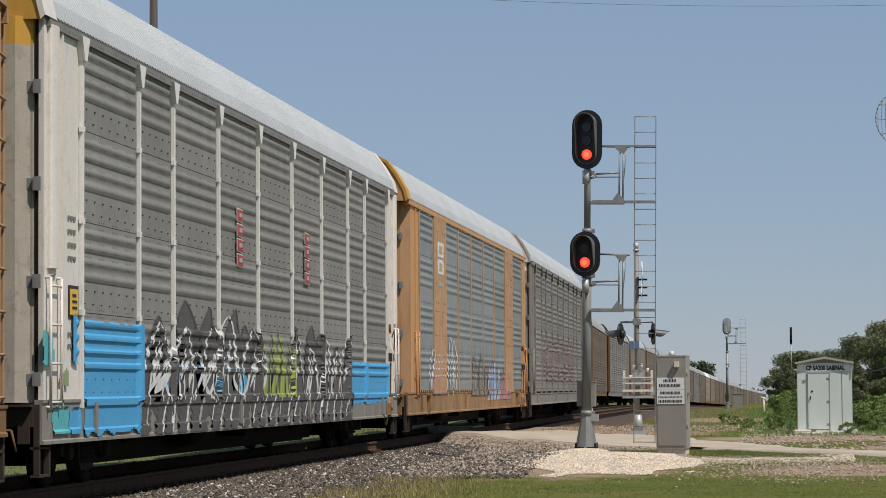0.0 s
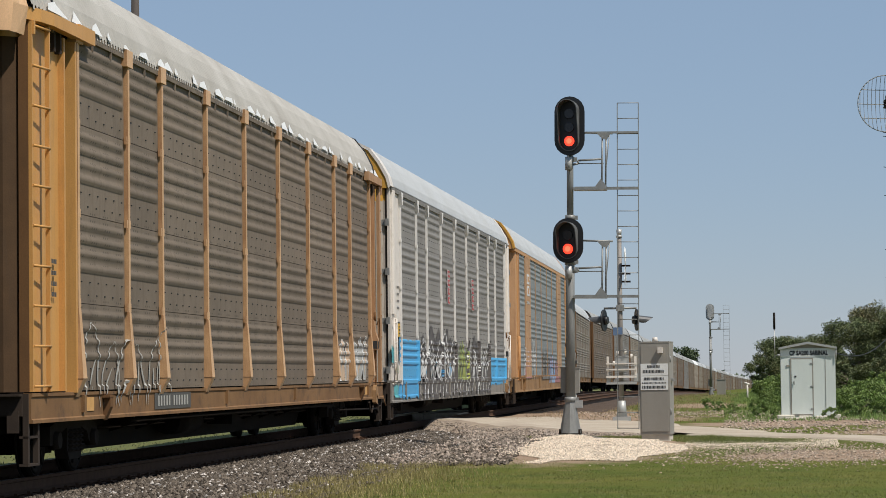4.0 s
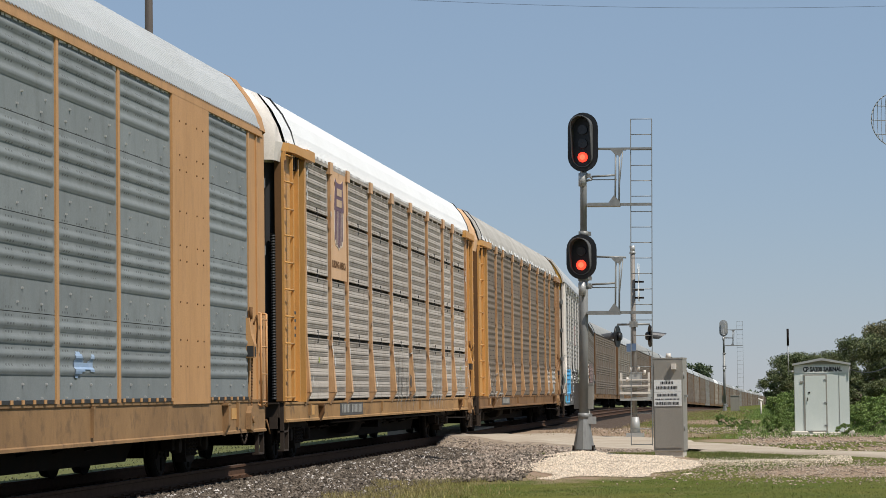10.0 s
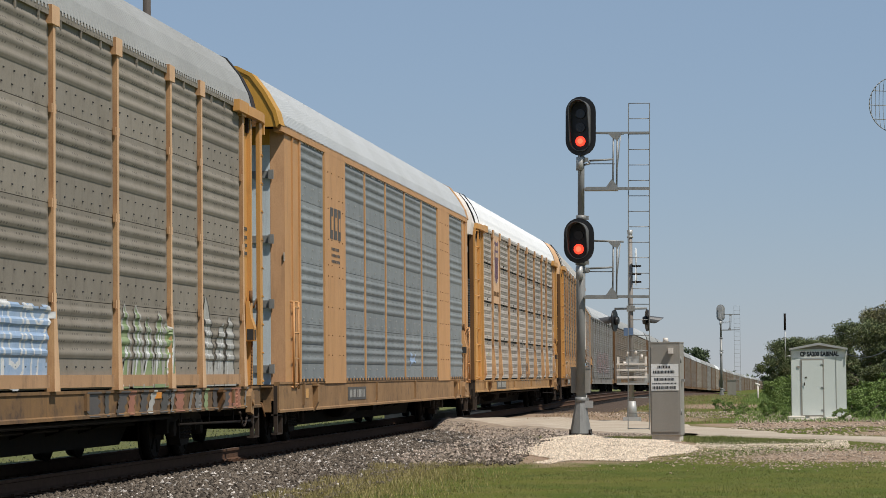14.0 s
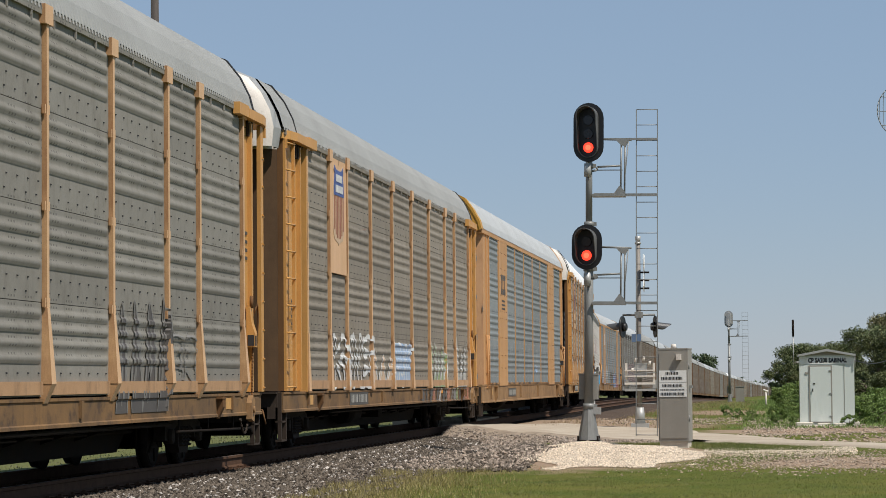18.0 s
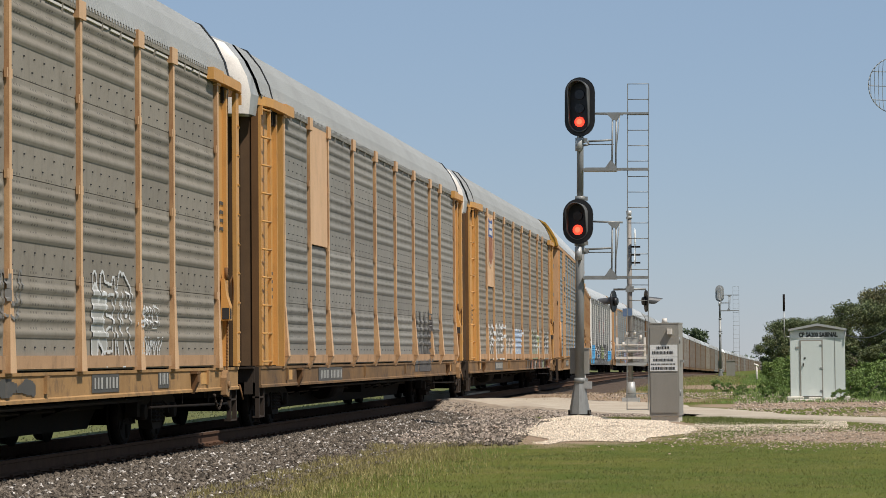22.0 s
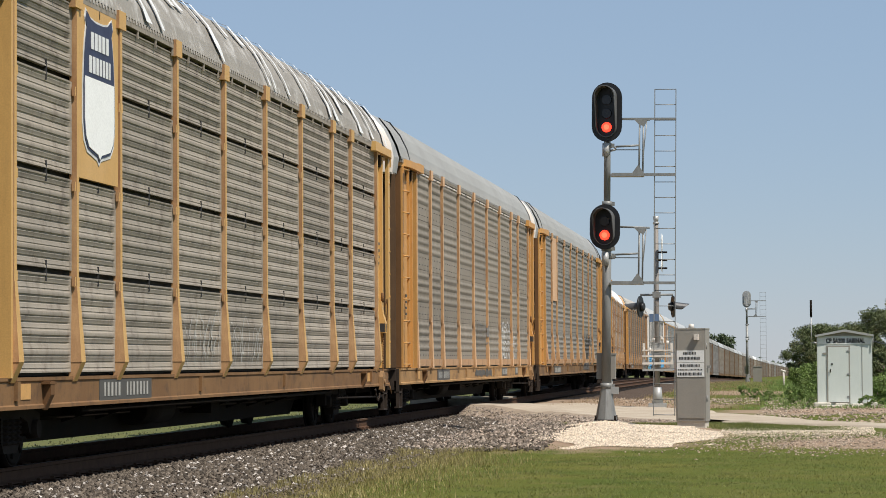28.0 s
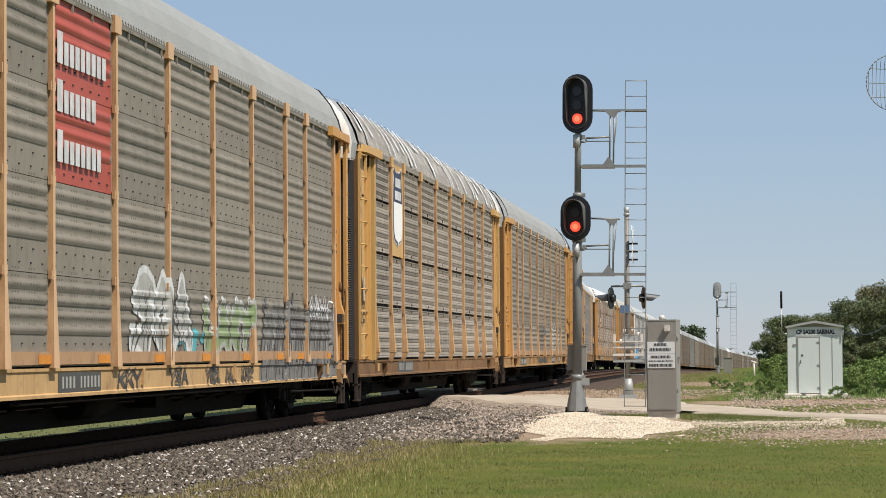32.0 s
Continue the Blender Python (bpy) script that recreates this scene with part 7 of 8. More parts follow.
PT_SHIELD = paint("bright_white_paint", (0.90, 0.90, 0.87), (0.84, 0.84, 0.81))
PT_PANELRED = mat("red_panel_paint", (0.46, 0.085, 0.05), 0.55, second=(0.38, 0.07, 0.045), scale=1.5, amount=0.7, bump=0.05)
PT_NAVY = paint("navy_paint", (0.028, 0.032, 0.075), rough=0.5)
PT_ROYAL = paint("blue_shield_paint", (0.06, 0.10, 0.30), rough=0.5)
PT_PURPLE = paint("faded_purple_paint", (0.15, 0.085, 0.115))
PT_CREAM = paint("cream_stripe_paint", (0.72, 0.60, 0.47))
PT_TANPATCH = paint("fresh_tan_paint", (0.62, 0.34, 0.11))
PT_SLATE = paint("dark_grey_stencil_ground", (0.07, 0.066, 0.058), (0.10, 0.09, 0.078))
PT_BRIGHT = paint("bright_orange_patch", (0.72, 0.27, 0.03))


def skin(kind, y, z, posts):
    """How far out the wagon's side is at (y, z)."""
    if abs(y) > 12.12 and z > 1.04:
        return 1.505
    for p in posts:
        if abs(y - p) < 0.075:
            return (1.502 if posts is FLAT else 1.555) if z > 0.99 else 1.512
    if z < 1.05:
        return 1.513 if z > 0.94 or z < 0.7 else 1.492
    for a, b in tiers_of(kind):
        if a - 0.01 <= z <= b + 0.01:
            return FACE + max(0.0, rib_shape(kind, (a, b), z)) + 0.012
    return FACE + 0.005


GLYPHS = ("A0,0 .5,1 1,0 .8,.4 .2,.4", "B0,0 0,1 .8,.95 .7,.55 .1,.5 .9,.4 .85,.05 0,0", "E1,1 .1,.95 0,.5 .8,.55 0,.5 .1,0 1,.05", "K0,0 0,1 .05,.45 .9,1 .3,.5 1,0",
          "R0,0 .05,1 .85,.9 .7,.5 .1,.45 1,0", "S1,.9 .3,1 .05,.7 .9,.4 .75,.05 0,.05", "O.5,1 .05,.7 .1,.2 .5,0 .95,.25 .9,.75 .5,1", "Y0,1 .5,.5 1,1 .5,.5 .4,0", "N0,0 .1,1 .85,0 1,1", "U0,1 .1,.1 .6,0 .9,.2 1,1")


def letters(y0, y1, z0, z1, count, rnd):
    """Strokes of made-up fat signs in a row, no two rows alike."""
    segs = []
    w = (y1 - y0) / count
    for k in range(count):
        a = y0 + k * w
        lean = rnd.uniform(-0.12, 0.18)
        lo, hi = rnd.uniform(0.0, 0.08), rnd.uniform(0.88, 1.0)
        pts = []
        for pair in rnd.choice(GLYPHS)[1:].split(" "):
            u, v = (float(q) for q in pair.split(","))
            v = lo + (hi - lo) * v
            pts.append((a + w * (0.06 + 0.88 * u + lean * v + rnd.uniform(-0.05, 0.05)), z0 + (z1 - z0) * min(1, max(0, v + rnd.uniform(-0.04, 0.04)))))
        segs += list(zip(pts, pts[1:]))
    return segs


LIFT = itertools.count()


def tag(car, kind, posts, y0, y1, z0, z1, count, fill, line, seed, thick=0.13, edge=0.035, label=""):
    """Graffiti draped over the ribs: the inside of fat letters, and their outlines, as one part each."""
    rnd = random.Random(seed)
    segs = np.array([(p[0], p[1], q[0], q[1]) for p, q in letters(y0 + thick, y1 - thick, z0 + thick, z1 - thick, count, rnd)])
    dy, dz = 0.024, 0.015
    ys_, zs_ = np.arange(y0, y1, dy), np.arange(z0, z1, dz)
    gy, gz = np.meshgrid(ys_ + dy / 2, zs_ + dz / 2, indexing="ij")
    best = np.full(gy.shape, 9.0)
    for ax, az, bx, bz in segs:
        ex, ez = bx - ax, bz - az
        t = np.clip(((gy - ax) * ex + (gz - az) * ez) / (ex * ex + ez * ez + 1e-9), 0, 1)
        best = np.minimum(best, np.hypot(gy - ax - t * ex, gz - az - t * ez))
    f = best - thick * (0.55 + 0.45 * np.sin(gy * 3.1 + seed) ** 2)
    lift = 0.0012 * (next(LIFT) % 5)
    masks = [("graffiti_outline", line, np.abs(f) < edge)]
    if fill:
        masks.append(("graffiti_fill", fill, f <= -edge))
    for nm, material, mask in masks:
        idx = np.argwhere(mask)
        if not len(idx) or material is None:
            continue
        vmap, v, q = {}, [], []
        def vert(i, j):
            if (i, j) not in vmap:
                y, z = y0 + i * dy, z0 + j * dz
                vmap[(i, j)] = len(v)
                v.append((skin(kind, y, z, posts) + lift, y, z))
            return vmap[(i, j)]
        for i, j in idx:
            q.append((vert(i, j), vert(i + 1, j), vert(i + 1, j + 1), vert(i, j + 1)))
        ob = raw(nm, v, q, material)
        ob.parent = car
        if label:
            ob["label"] = label


def wash(car, kind, posts, y0, y1, z0, z1, material, seed, name="paint_patch", ragged=0.12, label=""):
    """A sprayed patch with an uneven edge."""
    dy, dz = 0.06, 0.025
    v, q, vmap = [], [], {}
    ny, nz = int((y1 - y0) / dy), int((z1 - z0) / dz)
    def vert(i, j):
        if (i, j) not in vmap:
            y, z = y0 + i * dy, z0 + j * dz
            vmap[(i, j)] = len(v)
            v.append((skin(kind, y, z, posts) - 0.002, y, z))
        return vmap[(i, j)]
    for i in range(ny):
        for j in range(nz):
            y, z = y0 + i * dy, z0 + j * dz
            d = min(y - y0, y1 - y, z - z0, z1 - z)
            if d < ragged * (0.5 + noise.noise((y * 3, z * 3, seed))):
                continue
            q.append((vert(i, j), vert(i + 1, j), vert(i + 1, j + 1), vert(i, j + 1)))
    ob = raw(name, v, q, material)
    ob.parent = car
    if label:
        ob["label"] = label


def drape(car, name, kind, posts, sheets, material, label=""):
    """Sheets of (y, z) rows laid over the wagon's side, each a part of its own."""
    for lift, rows in sheets:
        wide = len(rows[0])
        v = [(skin(kind, y, z, posts) + lift, y, z) for row in rows for y, z in row]
        q = [(a, a + 1, a + 1 + wide, a + wide) for i in range(len(rows) - 1) for a in range(i * wide, i * wide + wide - 1)]
        ob = raw(name, v, q, material)
        ob.parent = car
        if label:
            ob["label"] = label


def ribbon(points, width, taper=True):
    """A brush stroke along (y, z) points, thin at both ends."""
    rows, n = [], len(points) - 1
    for i, (y, z) in enumerate(points):
        (ya, za), (yb, zb) = points[max(0, i - 1)], points[min(n, i + 1)]
        d = math.hypot(yb - ya, zb - za) or 1.0
        h = width * (0.25 + 0.75 * math.sin(math.pi * i / n)) / 2 if taper else width / 2
        ny, nz = (zb - za) / d * h, -(yb - ya) / d * h
        rows.append([(y - ny, z - nz), (y, z), (y + ny, z + nz)])
    return rows


def flames(car, kind, posts, y0, y1, z0, z1, n, fill, line, seed, inner=None, width=0.07, strokes=2, sharp=2.2, label=""):
    """Graffiti of tall pointed letters: filled blades, bright edges and slanting strokes inside."""
    rnd = random.Random(seed)
    pitch = (y1 - y0) / n
    bodies, edges, inside = [], [], []
    for k in range(n):
        yc = y0 + (k + 0.5 + rnd.uniform(-0.12, 0.12)) * pitch
        half = pitch * rnd.uniform(0.42, 0.64)
        top = z0 + (z1 - z0) * rnd.uniform(0.72, 1.0)
        lean, bow, ph = pitch * rnd.uniform(-0.2, 0.35), pitch * rnd.uniform(-0.18, 0.18), rnd.uniform(0, 6)
        m = max(8, int((top - z0) / 0.022))
        mid, wid = [], []
        for i in range(m + 1):
            u = i / m
            mid.append((yc + lean * u + bow * math.sin(math.pi * u), z0 + (top - z0) * u))
            wid.append(half * max(0.015, 1 - u ** sharp) ** 0.8 * (0.85 + 0.15 * math.sin(7 * u + ph)))
        lift = 0.0009 * (k % 4)
        cols = max(3, int(2 * half / 0.045))
        bodies.append((lift, [[(y + h * (2 * j / cols - 1), z) for j in range(cols + 1)] for (y, z), h in zip(mid, wid)]))
        for side in (-1, 1):
            edges.append((lift + 0.004, ribbon([(y + side * h, z) for (y, z), h in zip(mid, wid)], width * rnd.uniform(0.7, 1.3))))
        for j in range(strokes):
            a, b, c, d = rnd.uniform(-0.8, 0.1), rnd.uniform(-0.3, 0.8), rnd.uniform(0.0, 0.3), rnd.uniform(0.45, 0.9)
            pick = range(int(c * m), int(d * m) + 1)
            if len(pick) > 4:
                inside.append((lift + 0.005, ribbon([(mid[i][0] + wid[i] * (a + (b - a) * max(0.0, (i / m - c) / (d - c)) ** 1.6), mid[i][1]) for i in pick], width * rnd.uniform(0.7, 1.5))))
    if fill:
        drape(car, "graffiti_letter", kind, posts, bodies, fill, label)
    if line:
        drape(car, "letter_edge", kind, posts, edges, line)
    if inside and (inner or line):
        drape(car, "graffiti_stroke", kind, posts, inside, inner or line)


def smear(car, kind, posts, y, width, z0, z1, lean, material, lift=0.001):
    """One broad slanting stroke, or a run of paint."""
    m = max(6, int((z1 - z0) / 0.02))
    cols = max(2, int(width / 0.04))
    rows = [[(y + lean * i / m + width * (j / cols - 0.5) * (0.8 + 0.2 * math.sin(i * 1.3 + y)), z0 + (z1 - z0) * i / m) for j in range(cols + 1)] for i in range(m + 1)]
    drape(car, "paint_run", kind, posts, [(lift, rows)], material)


def flat_shape(name, outline, x, material, parent, label=""):
    b = bmesh.new()
    prism(b, outline, "x", x, x + 0.006)
    return part(name, b, material, parent, label)


def bars(parent, x, y0, y1, z, h, material, seed, w=(0.06, 0.13), gap=0.05):
    """A row of plain bars in place of print."""
    rnd = random.Random(seed)
    y = y0
    while y < y1 - 0.03:
        ww = min(rnd.uniform(*w), y1 - y)
        flat_shape("print_bar", [(y, z - h / 2), (y + ww, z - h / 2), (y + ww, z + h / 2), (y, z + h / 2)], x, material, parent)
        y += ww + gap


def number_board(car, y0, y1, z, h, seed, ground=PT_SLATE, ink=PT_PALE, x=1.4875):
    board = flat_shape("number_board", [(y0, z - h / 2), (y1, z - h / 2), (y1, z + h / 2), (y0, z + h / 2)], x, ground, car, "dark painted patch with pale bars")
    span = y1 - y0
    bars(board, x + 0.007, y0 + 0.08 * span, y0 + 0.40 * span, z, h * 0.60, ink, seed, (0.05, 0.075), 0.10)
    bars(board, x + 0.007, y0 + 0.50 * span, y1 - 0.05 * span, z, h * 0.60, ink, seed + 1, (0.05, 0.075), 0.10)


def shield_outline(y, z0, z1, w):
    h = z1 - z0
    pts = [(-0.40, 1.0), (-0.28, 0.955), (-0.12, 0.94), (0.12, 0.94), (0.28, 0.955), (0.40, 1.0), (0.44, 0.94), (0.40, 0.89), (0.44, 0.80), (0.47, 0.70), (0.50, 0.5), (0.50, 0.24), (0.46, 0.13), (0.36, 0.06), (0.18, 0.035), (0.06, 0.02), (0, -0.015),
           (-0.06, 0.02), (-0.18, 0.035), (-0.36, 0.06), (-0.46, 0.13), (-0.50, 0.24), (-0.50, 0.5), (-0.47, 0.70), (-0.44, 0.80), (-0.40, 0.89), (-0.44, 0.94)]
    return [(y + a * w, z0 + b * h) for a, b in pts]


def cut(outline, level, above):
    """The part of an outline over or under a level."""
    out = []
    for (y0, z0), (y1, z1) in zip(outline, outline[1:] + outline[:1]):
        i0, i1 = (z0 >= level) == above, (z1 >= level) == above
        if i0:
            out.append((y0, z0))
        if i0 != i1:
            s = (level - z0) / (z1 - z0)
            out.append((y0 + (y1 - y0) * s, level))
    return out


PX = FACE + 0.036
# wagon 1: white fat letters over black, blue ends
c = CARS[1]
wash(c, "rib", THIN, -11.85, -8.95, 0.58, 1.95, PT_BLUE, 1, ragged=0.07, label="sprayed blue paint patch")
wash(c, "rib", THIN, 7.3, 12.0, 0.80, 1.65, PT_BLUE, 2, ragged=0.06, label="sprayed blue paint patch")
wash(c, "rib", THIN, -9.0, 7.7, 0.72, 1.45, PT_UMBER, 3, ragged=0.2)
for k in range(24):       # the letters' feet, run slanting down over the sill
    smear(c, "rib", THIN, -8.9 + 0.70 * k + 0.1 * math.sin(k * 2.1), 0.62, 0.57, 1.05, 0.28 + 0.1 * math.sin(k), PT_UMBER, 0.001 + 0.0005 * (k % 3))
flames(c, "rib", THIN, -9.3, -1.2, 0.98, 2.40, 5, PT_UMBER, PT_DARK, 41, None, 0.12, 0, 3.2, "dark pointed graffiti letters with white strokes")
flames(c, "rib", THIN, -8.7, -0.9, 0.98, 2.15, 7, PT_UMBER, PT_DARK, 47, None, 0.10, 0, 2.6)
flames(c, "rib", THIN, 1.2, 7.6, 0.98, 2.20, 5, PT_UMBER, PT_DARK, 44, None, 0.12, 0, 3.0, "dark pointed graffiti letters with white strokes")
flames(c, "rib", THIN, -9.2, -1.3, 0.98, 2.30, 5, None, PT_WHITE, 41, None, 0.13, 2, 3.2)
flames(c, "rib", THIN, 1.3, 7.5, 0.98, 2.10, 5, None, PT_WHITE, 44, None, 0.12, 2, 3.0)
flames(c, "rib", THIN, -8.5, -1.2, 1.0, 1.75, 4, None, PT_WHITE, 49, None, 0.12, 1, 1.8)
flames(c, "rib", THIN, -7.9, -2.2, 1.1, 1.6, 4, PT_BLUE, None, 46, None, 0.05, 0, 1.6)
flames(c, "rib", THIN, -1.4, 1.4, 1.0, 2.15, 4, PT_LIME, PT_GREEN, 43, PT_UMBER, 0.09, 2, 2.2, "lime graffiti letter")
rs = random.Random(7)
for k in range(22):
    smear(c, "rib", THIN, -8.7 + 0.74 * k + rs.uniform(-0.15, 0.15), rs.uniform(0.08, 0.16), 0.58 + rs.uniform(0, 0.15), 1.03, rs.uniform(0.1, 0.55), PT_WHITE if k % 4 else PT_PALE, 0.004)
for y0, y1, z0, z1, pm in ((-12.4, -11.98, 1.4, 2.05, PT_BLUE), (-13.6, -13.05, 1.35, 1.8, PT_TEAL), (-13.2, -12.4, 0.58, 1.0, PT_TEAL), (-12.9, -12.45, 1.15, 1.4, PT_GREEN), (-12.5, -11.9, 0.57, 0.95, PT_BLUE)):
    wash(c, "rib", THIN, y0, y1, z0, z1, pm, 5, ragged=0.12, label="sprayed paint dab")
for y, z in ((-2.95, 3.34), (2.7, 3.30)):        # red stencilled column
    for k in range(4):
        zz = z + 0.33 - 0.22 * k
        flat_shape("stencil_mark", [(y - 0.22, zz - 0.09), (y + 0.22, zz - 0.105), (y + 0.22, zz + 0.09), (y - 0.22, zz + 0.105)], FACE + 0.03, PT_WHITE, c)
        flat_shape("stencil_mark", [(y - 0.20, zz - 0.075), (y + 0.20, zz - 0.085), (y + 0.20, zz + 0.075), (y - 0.20, zz + 0.085)], FACE + 0.037, PT_RED, c)
        flat_shape("stencil_mark", [(y - 0.1, zz - 0.03), (y + 0.1, zz - 0.03), (y + 0.1, zz + 0.035), (y - 0.1, zz + 0.035)], FACE + 0.044, PT_PALE, c)
flat_shape("placard", [(-12.40, 1.93), (-11.98, 1.93), (-11.98, 2.3), (-12.40, 2.3)], 1.476, INK, c, "yellow placard with a dark rim")
flat_shape("placard", [(-12.36, 1.97), (-12.02, 1.97), (-12.02, 2.26), (-12.36, 2.26)], 1.483, PT_GOLD, c)
for k in range(3):
    bars(c, 1.490, -12.28, -12.08, 2.19 - 0.07 * k, 0.03, INK, 40 + k, (0.04, 0.08), 0.02)
for z in (2.6, 2.75, 2.9, 3.05, 1.75, 1.62):
    bars(c, 1.476, -12.42, -12.08, z, 0.05, PT_GREY, int(z * 100), (0.06, 0.1), 0.04)
# wagon 0
c = CARS[0]
flames(c, "rib", FLAT, -9.9, -4.7, 0.95, 2.35, 5, None, PT_WHITE, 51, None, 0.10, 2, 5.0, "tall white outlined graffiti letters")
flames(c, "rib", FLAT, -9.6, -6.9, 1.0, 2.1, 3, PT_PINK, None, 54, None, 0.05, 0, 2.5)
flames(c, "rib", FLAT, -1.8, 2.2, 0.95, 2.05, 4, PT_GREY, PT_SLATE, 52, PT_PALE, 0.07, 1, 4.0, "grey outlined graffiti letters")
flames(c, "rib", FLAT, 2.2, 5.4, 0.8, 1.95, 4, PT_SKY, PT_PINK, 53, PT_BLUE, 0.08, 2, 3.0, "blue and pink graffiti letters")
flames(c, "rib", FLAT, 5.4, 8.6, 0.8, 1.75, 4, PT_PINK, PT_FADED, 56, None, 0.08, 1, 3.0)
for zz in (4.35, 3.95):
    flat_shape("stencil_mark", [(-8.5, zz - 0.17), (-7.4, zz - 0.17), (-7.4, zz + 0.17), (-8.5, zz + 0.17)], PX, PT_WHITE, c)
    flat_shape("stencil_mark", [(-8.2, zz - 0.09), (-7.7, zz - 0.09), (-7.7, zz + 0.09), (-8.2, zz + 0.09)], PX + 0.007, ORANGE, c)
bars(c, PX, -8.5, -7.4, 3.55, 0.1, PT_PALE, 9)
# wagon -1: pink rows
c = CARS[-1]
for k in range(4):
    tag(c, "rib", THIN, -8.5, 7.0, 1.35 + 0.38 * k, 1.75 + 0.38 * k, 14, None, PT_FADED, 60 + k, 0.07, 0.022)
# wagon 2
c = CARS[2]
flames(c, "rib", POSTS, 7.3, 8.9, 1.05, 2.0, 3, PT_TANPALE, PT_WHITE, 71, PT_PALE, 0.09, 1, 7.0, "pale block graffiti letters")
flames(c, "rib", POSTS, 9.3, 11.2, 1.05, 2.0, 3, PT_PALE, PT_WHITE, 76, PT_TANPALE, 0.09, 1, 7.0, "pale block graffiti letters")
flames(c, "rib", POSTS, -11.2, -6.6, 0.80, 1.8, 6, None, PT_PALE, 72, None, 0.05, 1, 4.0)
number_board(c, -7.6, -5.4, 0.84, 0.22, 81)
# wagon 3: faded shield
c = CARS[3]
full = shield_outline(-8.16, 3.70, 4.98, 1.05)
sh = flat_shape("shield", full, PX, PT_CREAM, c, "faded purple shield over red-brown stripes")
flat_shape("shield_top", cut(full, 4.40, True), PX + 0.007, PT_PURPLE, sh)
bars(sh, PX + 0.014, -8.42, -7.90, 4.74, 0.13, PT_TANPALE, 5, (0.07, 0.09), 0.03)
bars(sh, PX + 0.014, -8.46, -7.86, 4.54, 0.13, PT_TANPALE, 6, (0.07, 0.09), 0.03)
for k in range(6):
    y = -8.62 + 0.152 * k
    low = 3.74 + 0.13 * (abs(k - 2.5) / 2.5) ** 2
    flat_shape("shield_stripe", [(y, low), (y + 0.085, low), (y + 0.085, 4.395), (y, 4.395)], PX + 0.007, PT_PURPLE, sh)
lettering("BUILDING AMERICA", 0.17, RUST_SHADE, c, pose(PX + 0.002, -8.16, 3.42, 90, 0, 90), squeeze=0.98)
flames(c, "slot", POSTS, -0.7, 2.3, 0.72, 2.25, 5, None, PT_PALE, 73, PT_SLATE, 0.04, 3, 5.0, "thin pale and dark graffiti lines")
flames(c, "slot", POSTS, 4.5, 6.9, 0.75, 1.9, 5, None, PT_PALE, 74, None, 0.045, 3, 5.0, "washed-out white graffiti")
flames(c, "slot", POSTS, 9.3, 11.8, 1.1, 1.8, 4, None, PT_PALE, 75, None, 0.045, 2, 5.0)
number_board(c, -8.05, -5.35, 0.84, 0.25, 82)
for y in (-10.4, 10.6):
    flat_shape("tag_label", [(y, 1.65), (y + 0.1, 1.65), (y + 0.1, 1.74), (y, 1.74)], FACE + 0.03, PT_LIME, c)
# wagon 4
c = CARS[4]
for zz, hh in ((3.86, 0.28),):
    for k in range(3):
        y = -8.55 + 0.42 * k
        flat_shape("stencil_mark", [(y, zz - hh), (y + 0.32, zz - hh), (y + 0.32, zz + hh), (y, zz + hh)], PX, PT_SLATE, c)
        flat_shape("stencil_mark", [(y + 0.1, zz - 0.12), (y + 0.24, zz - 0.12), (y + 0.24, zz + 0.12), (y + 0.1, zz + 0.12)], PX + 0.007, ORANGE, c)
for k in range(3):
    bars(c, PX, -8.4, -7.5, 3.40 - 0.11 * k, 0.05, PT_SLATE, 20 + k, (0.06, 0.1), 0.06)
number_board(c, -6.5, -4.3, 0.80, 0.24, 83)
flat_shape("placard", [(-12.9, 3.0), (-12.5, 3.0), (-12.5, 3.14), (-12.9, 3.14)], 1.461, PT_PALE, c)
wash(c, "rib", FLAT, 2.0, 3.0, 1.25, 1.65, PT_SKY, 8, ragged=0.22)
# wagon 5: blue shield over striped panel, several tags
c = CARS[5]
full = shield_outline(-8.16, 3.62, 4.98, 1.12)
sh = flat_shape("shield", [(y, z) for y, z in shield_outline(-8.16, 3.58, 5.01, 1.20)], PX, PT_TANPALE, c, "blue shield over red-brown stripes")
flat_shape("shield_top", cut(full, 4.45, True), PX + 0.008, PT_ROYAL, sh)
bars(sh, PX + 0.016, -8.5, -7.82, 4.76, 0.13, PT_WHITE, 5, (0.08, 0.11), 0.035)
bars(sh, PX + 0.016, -8.54, -7.78, 4.57, 0.13, PT_WHITE, 6, (0.08, 0.11), 0.035)
for k in range(7):
    y = -8.655 + 0.156 * k
    low = 3.68 + 0.16 * (abs(k - 3) / 3) ** 2
    flat_shape("shield_stripe", [(y, low), (y + 0.068, low), (y + 0.068, 4.44), (y, 4.44)], PX + 0.008, PT_BRICK, sh)
tag(c, "rib", POSTS, -8.8, -4.3, 1.0, 2.05, 4, None, PT_WHITE, 85, 0.17, 0.05, "white outlined graffiti")
wash(c, "rib", POSTS, -1.3, 1.3, 1.05, 1.95, PT_SKY, 9, ragged=0.1)
tag(c, "rib", POSTS, -1.4, 1.4, 1.0, 2.0, 3, PT_SKY, PT_WHITE, 87, 0.13, 0.03, "pale blue graffiti")
flames(c, "rib", POSTS, 4.4, 7.5, 1.0, 2.05, 5, PT_GREEN, PT_PALE, 88, PT_WHITE, 0.09, 2, 3.0, "green graffiti with pale pointed tops")
flames(c, "rib", POSTS, 9.3, 11.4, 1.0, 2.25, 3, PT_PALE, PT_SLATE, 89, PT_WHITE, 0.04, 3, 3.0, "pale graffiti of tall rounded strokes")
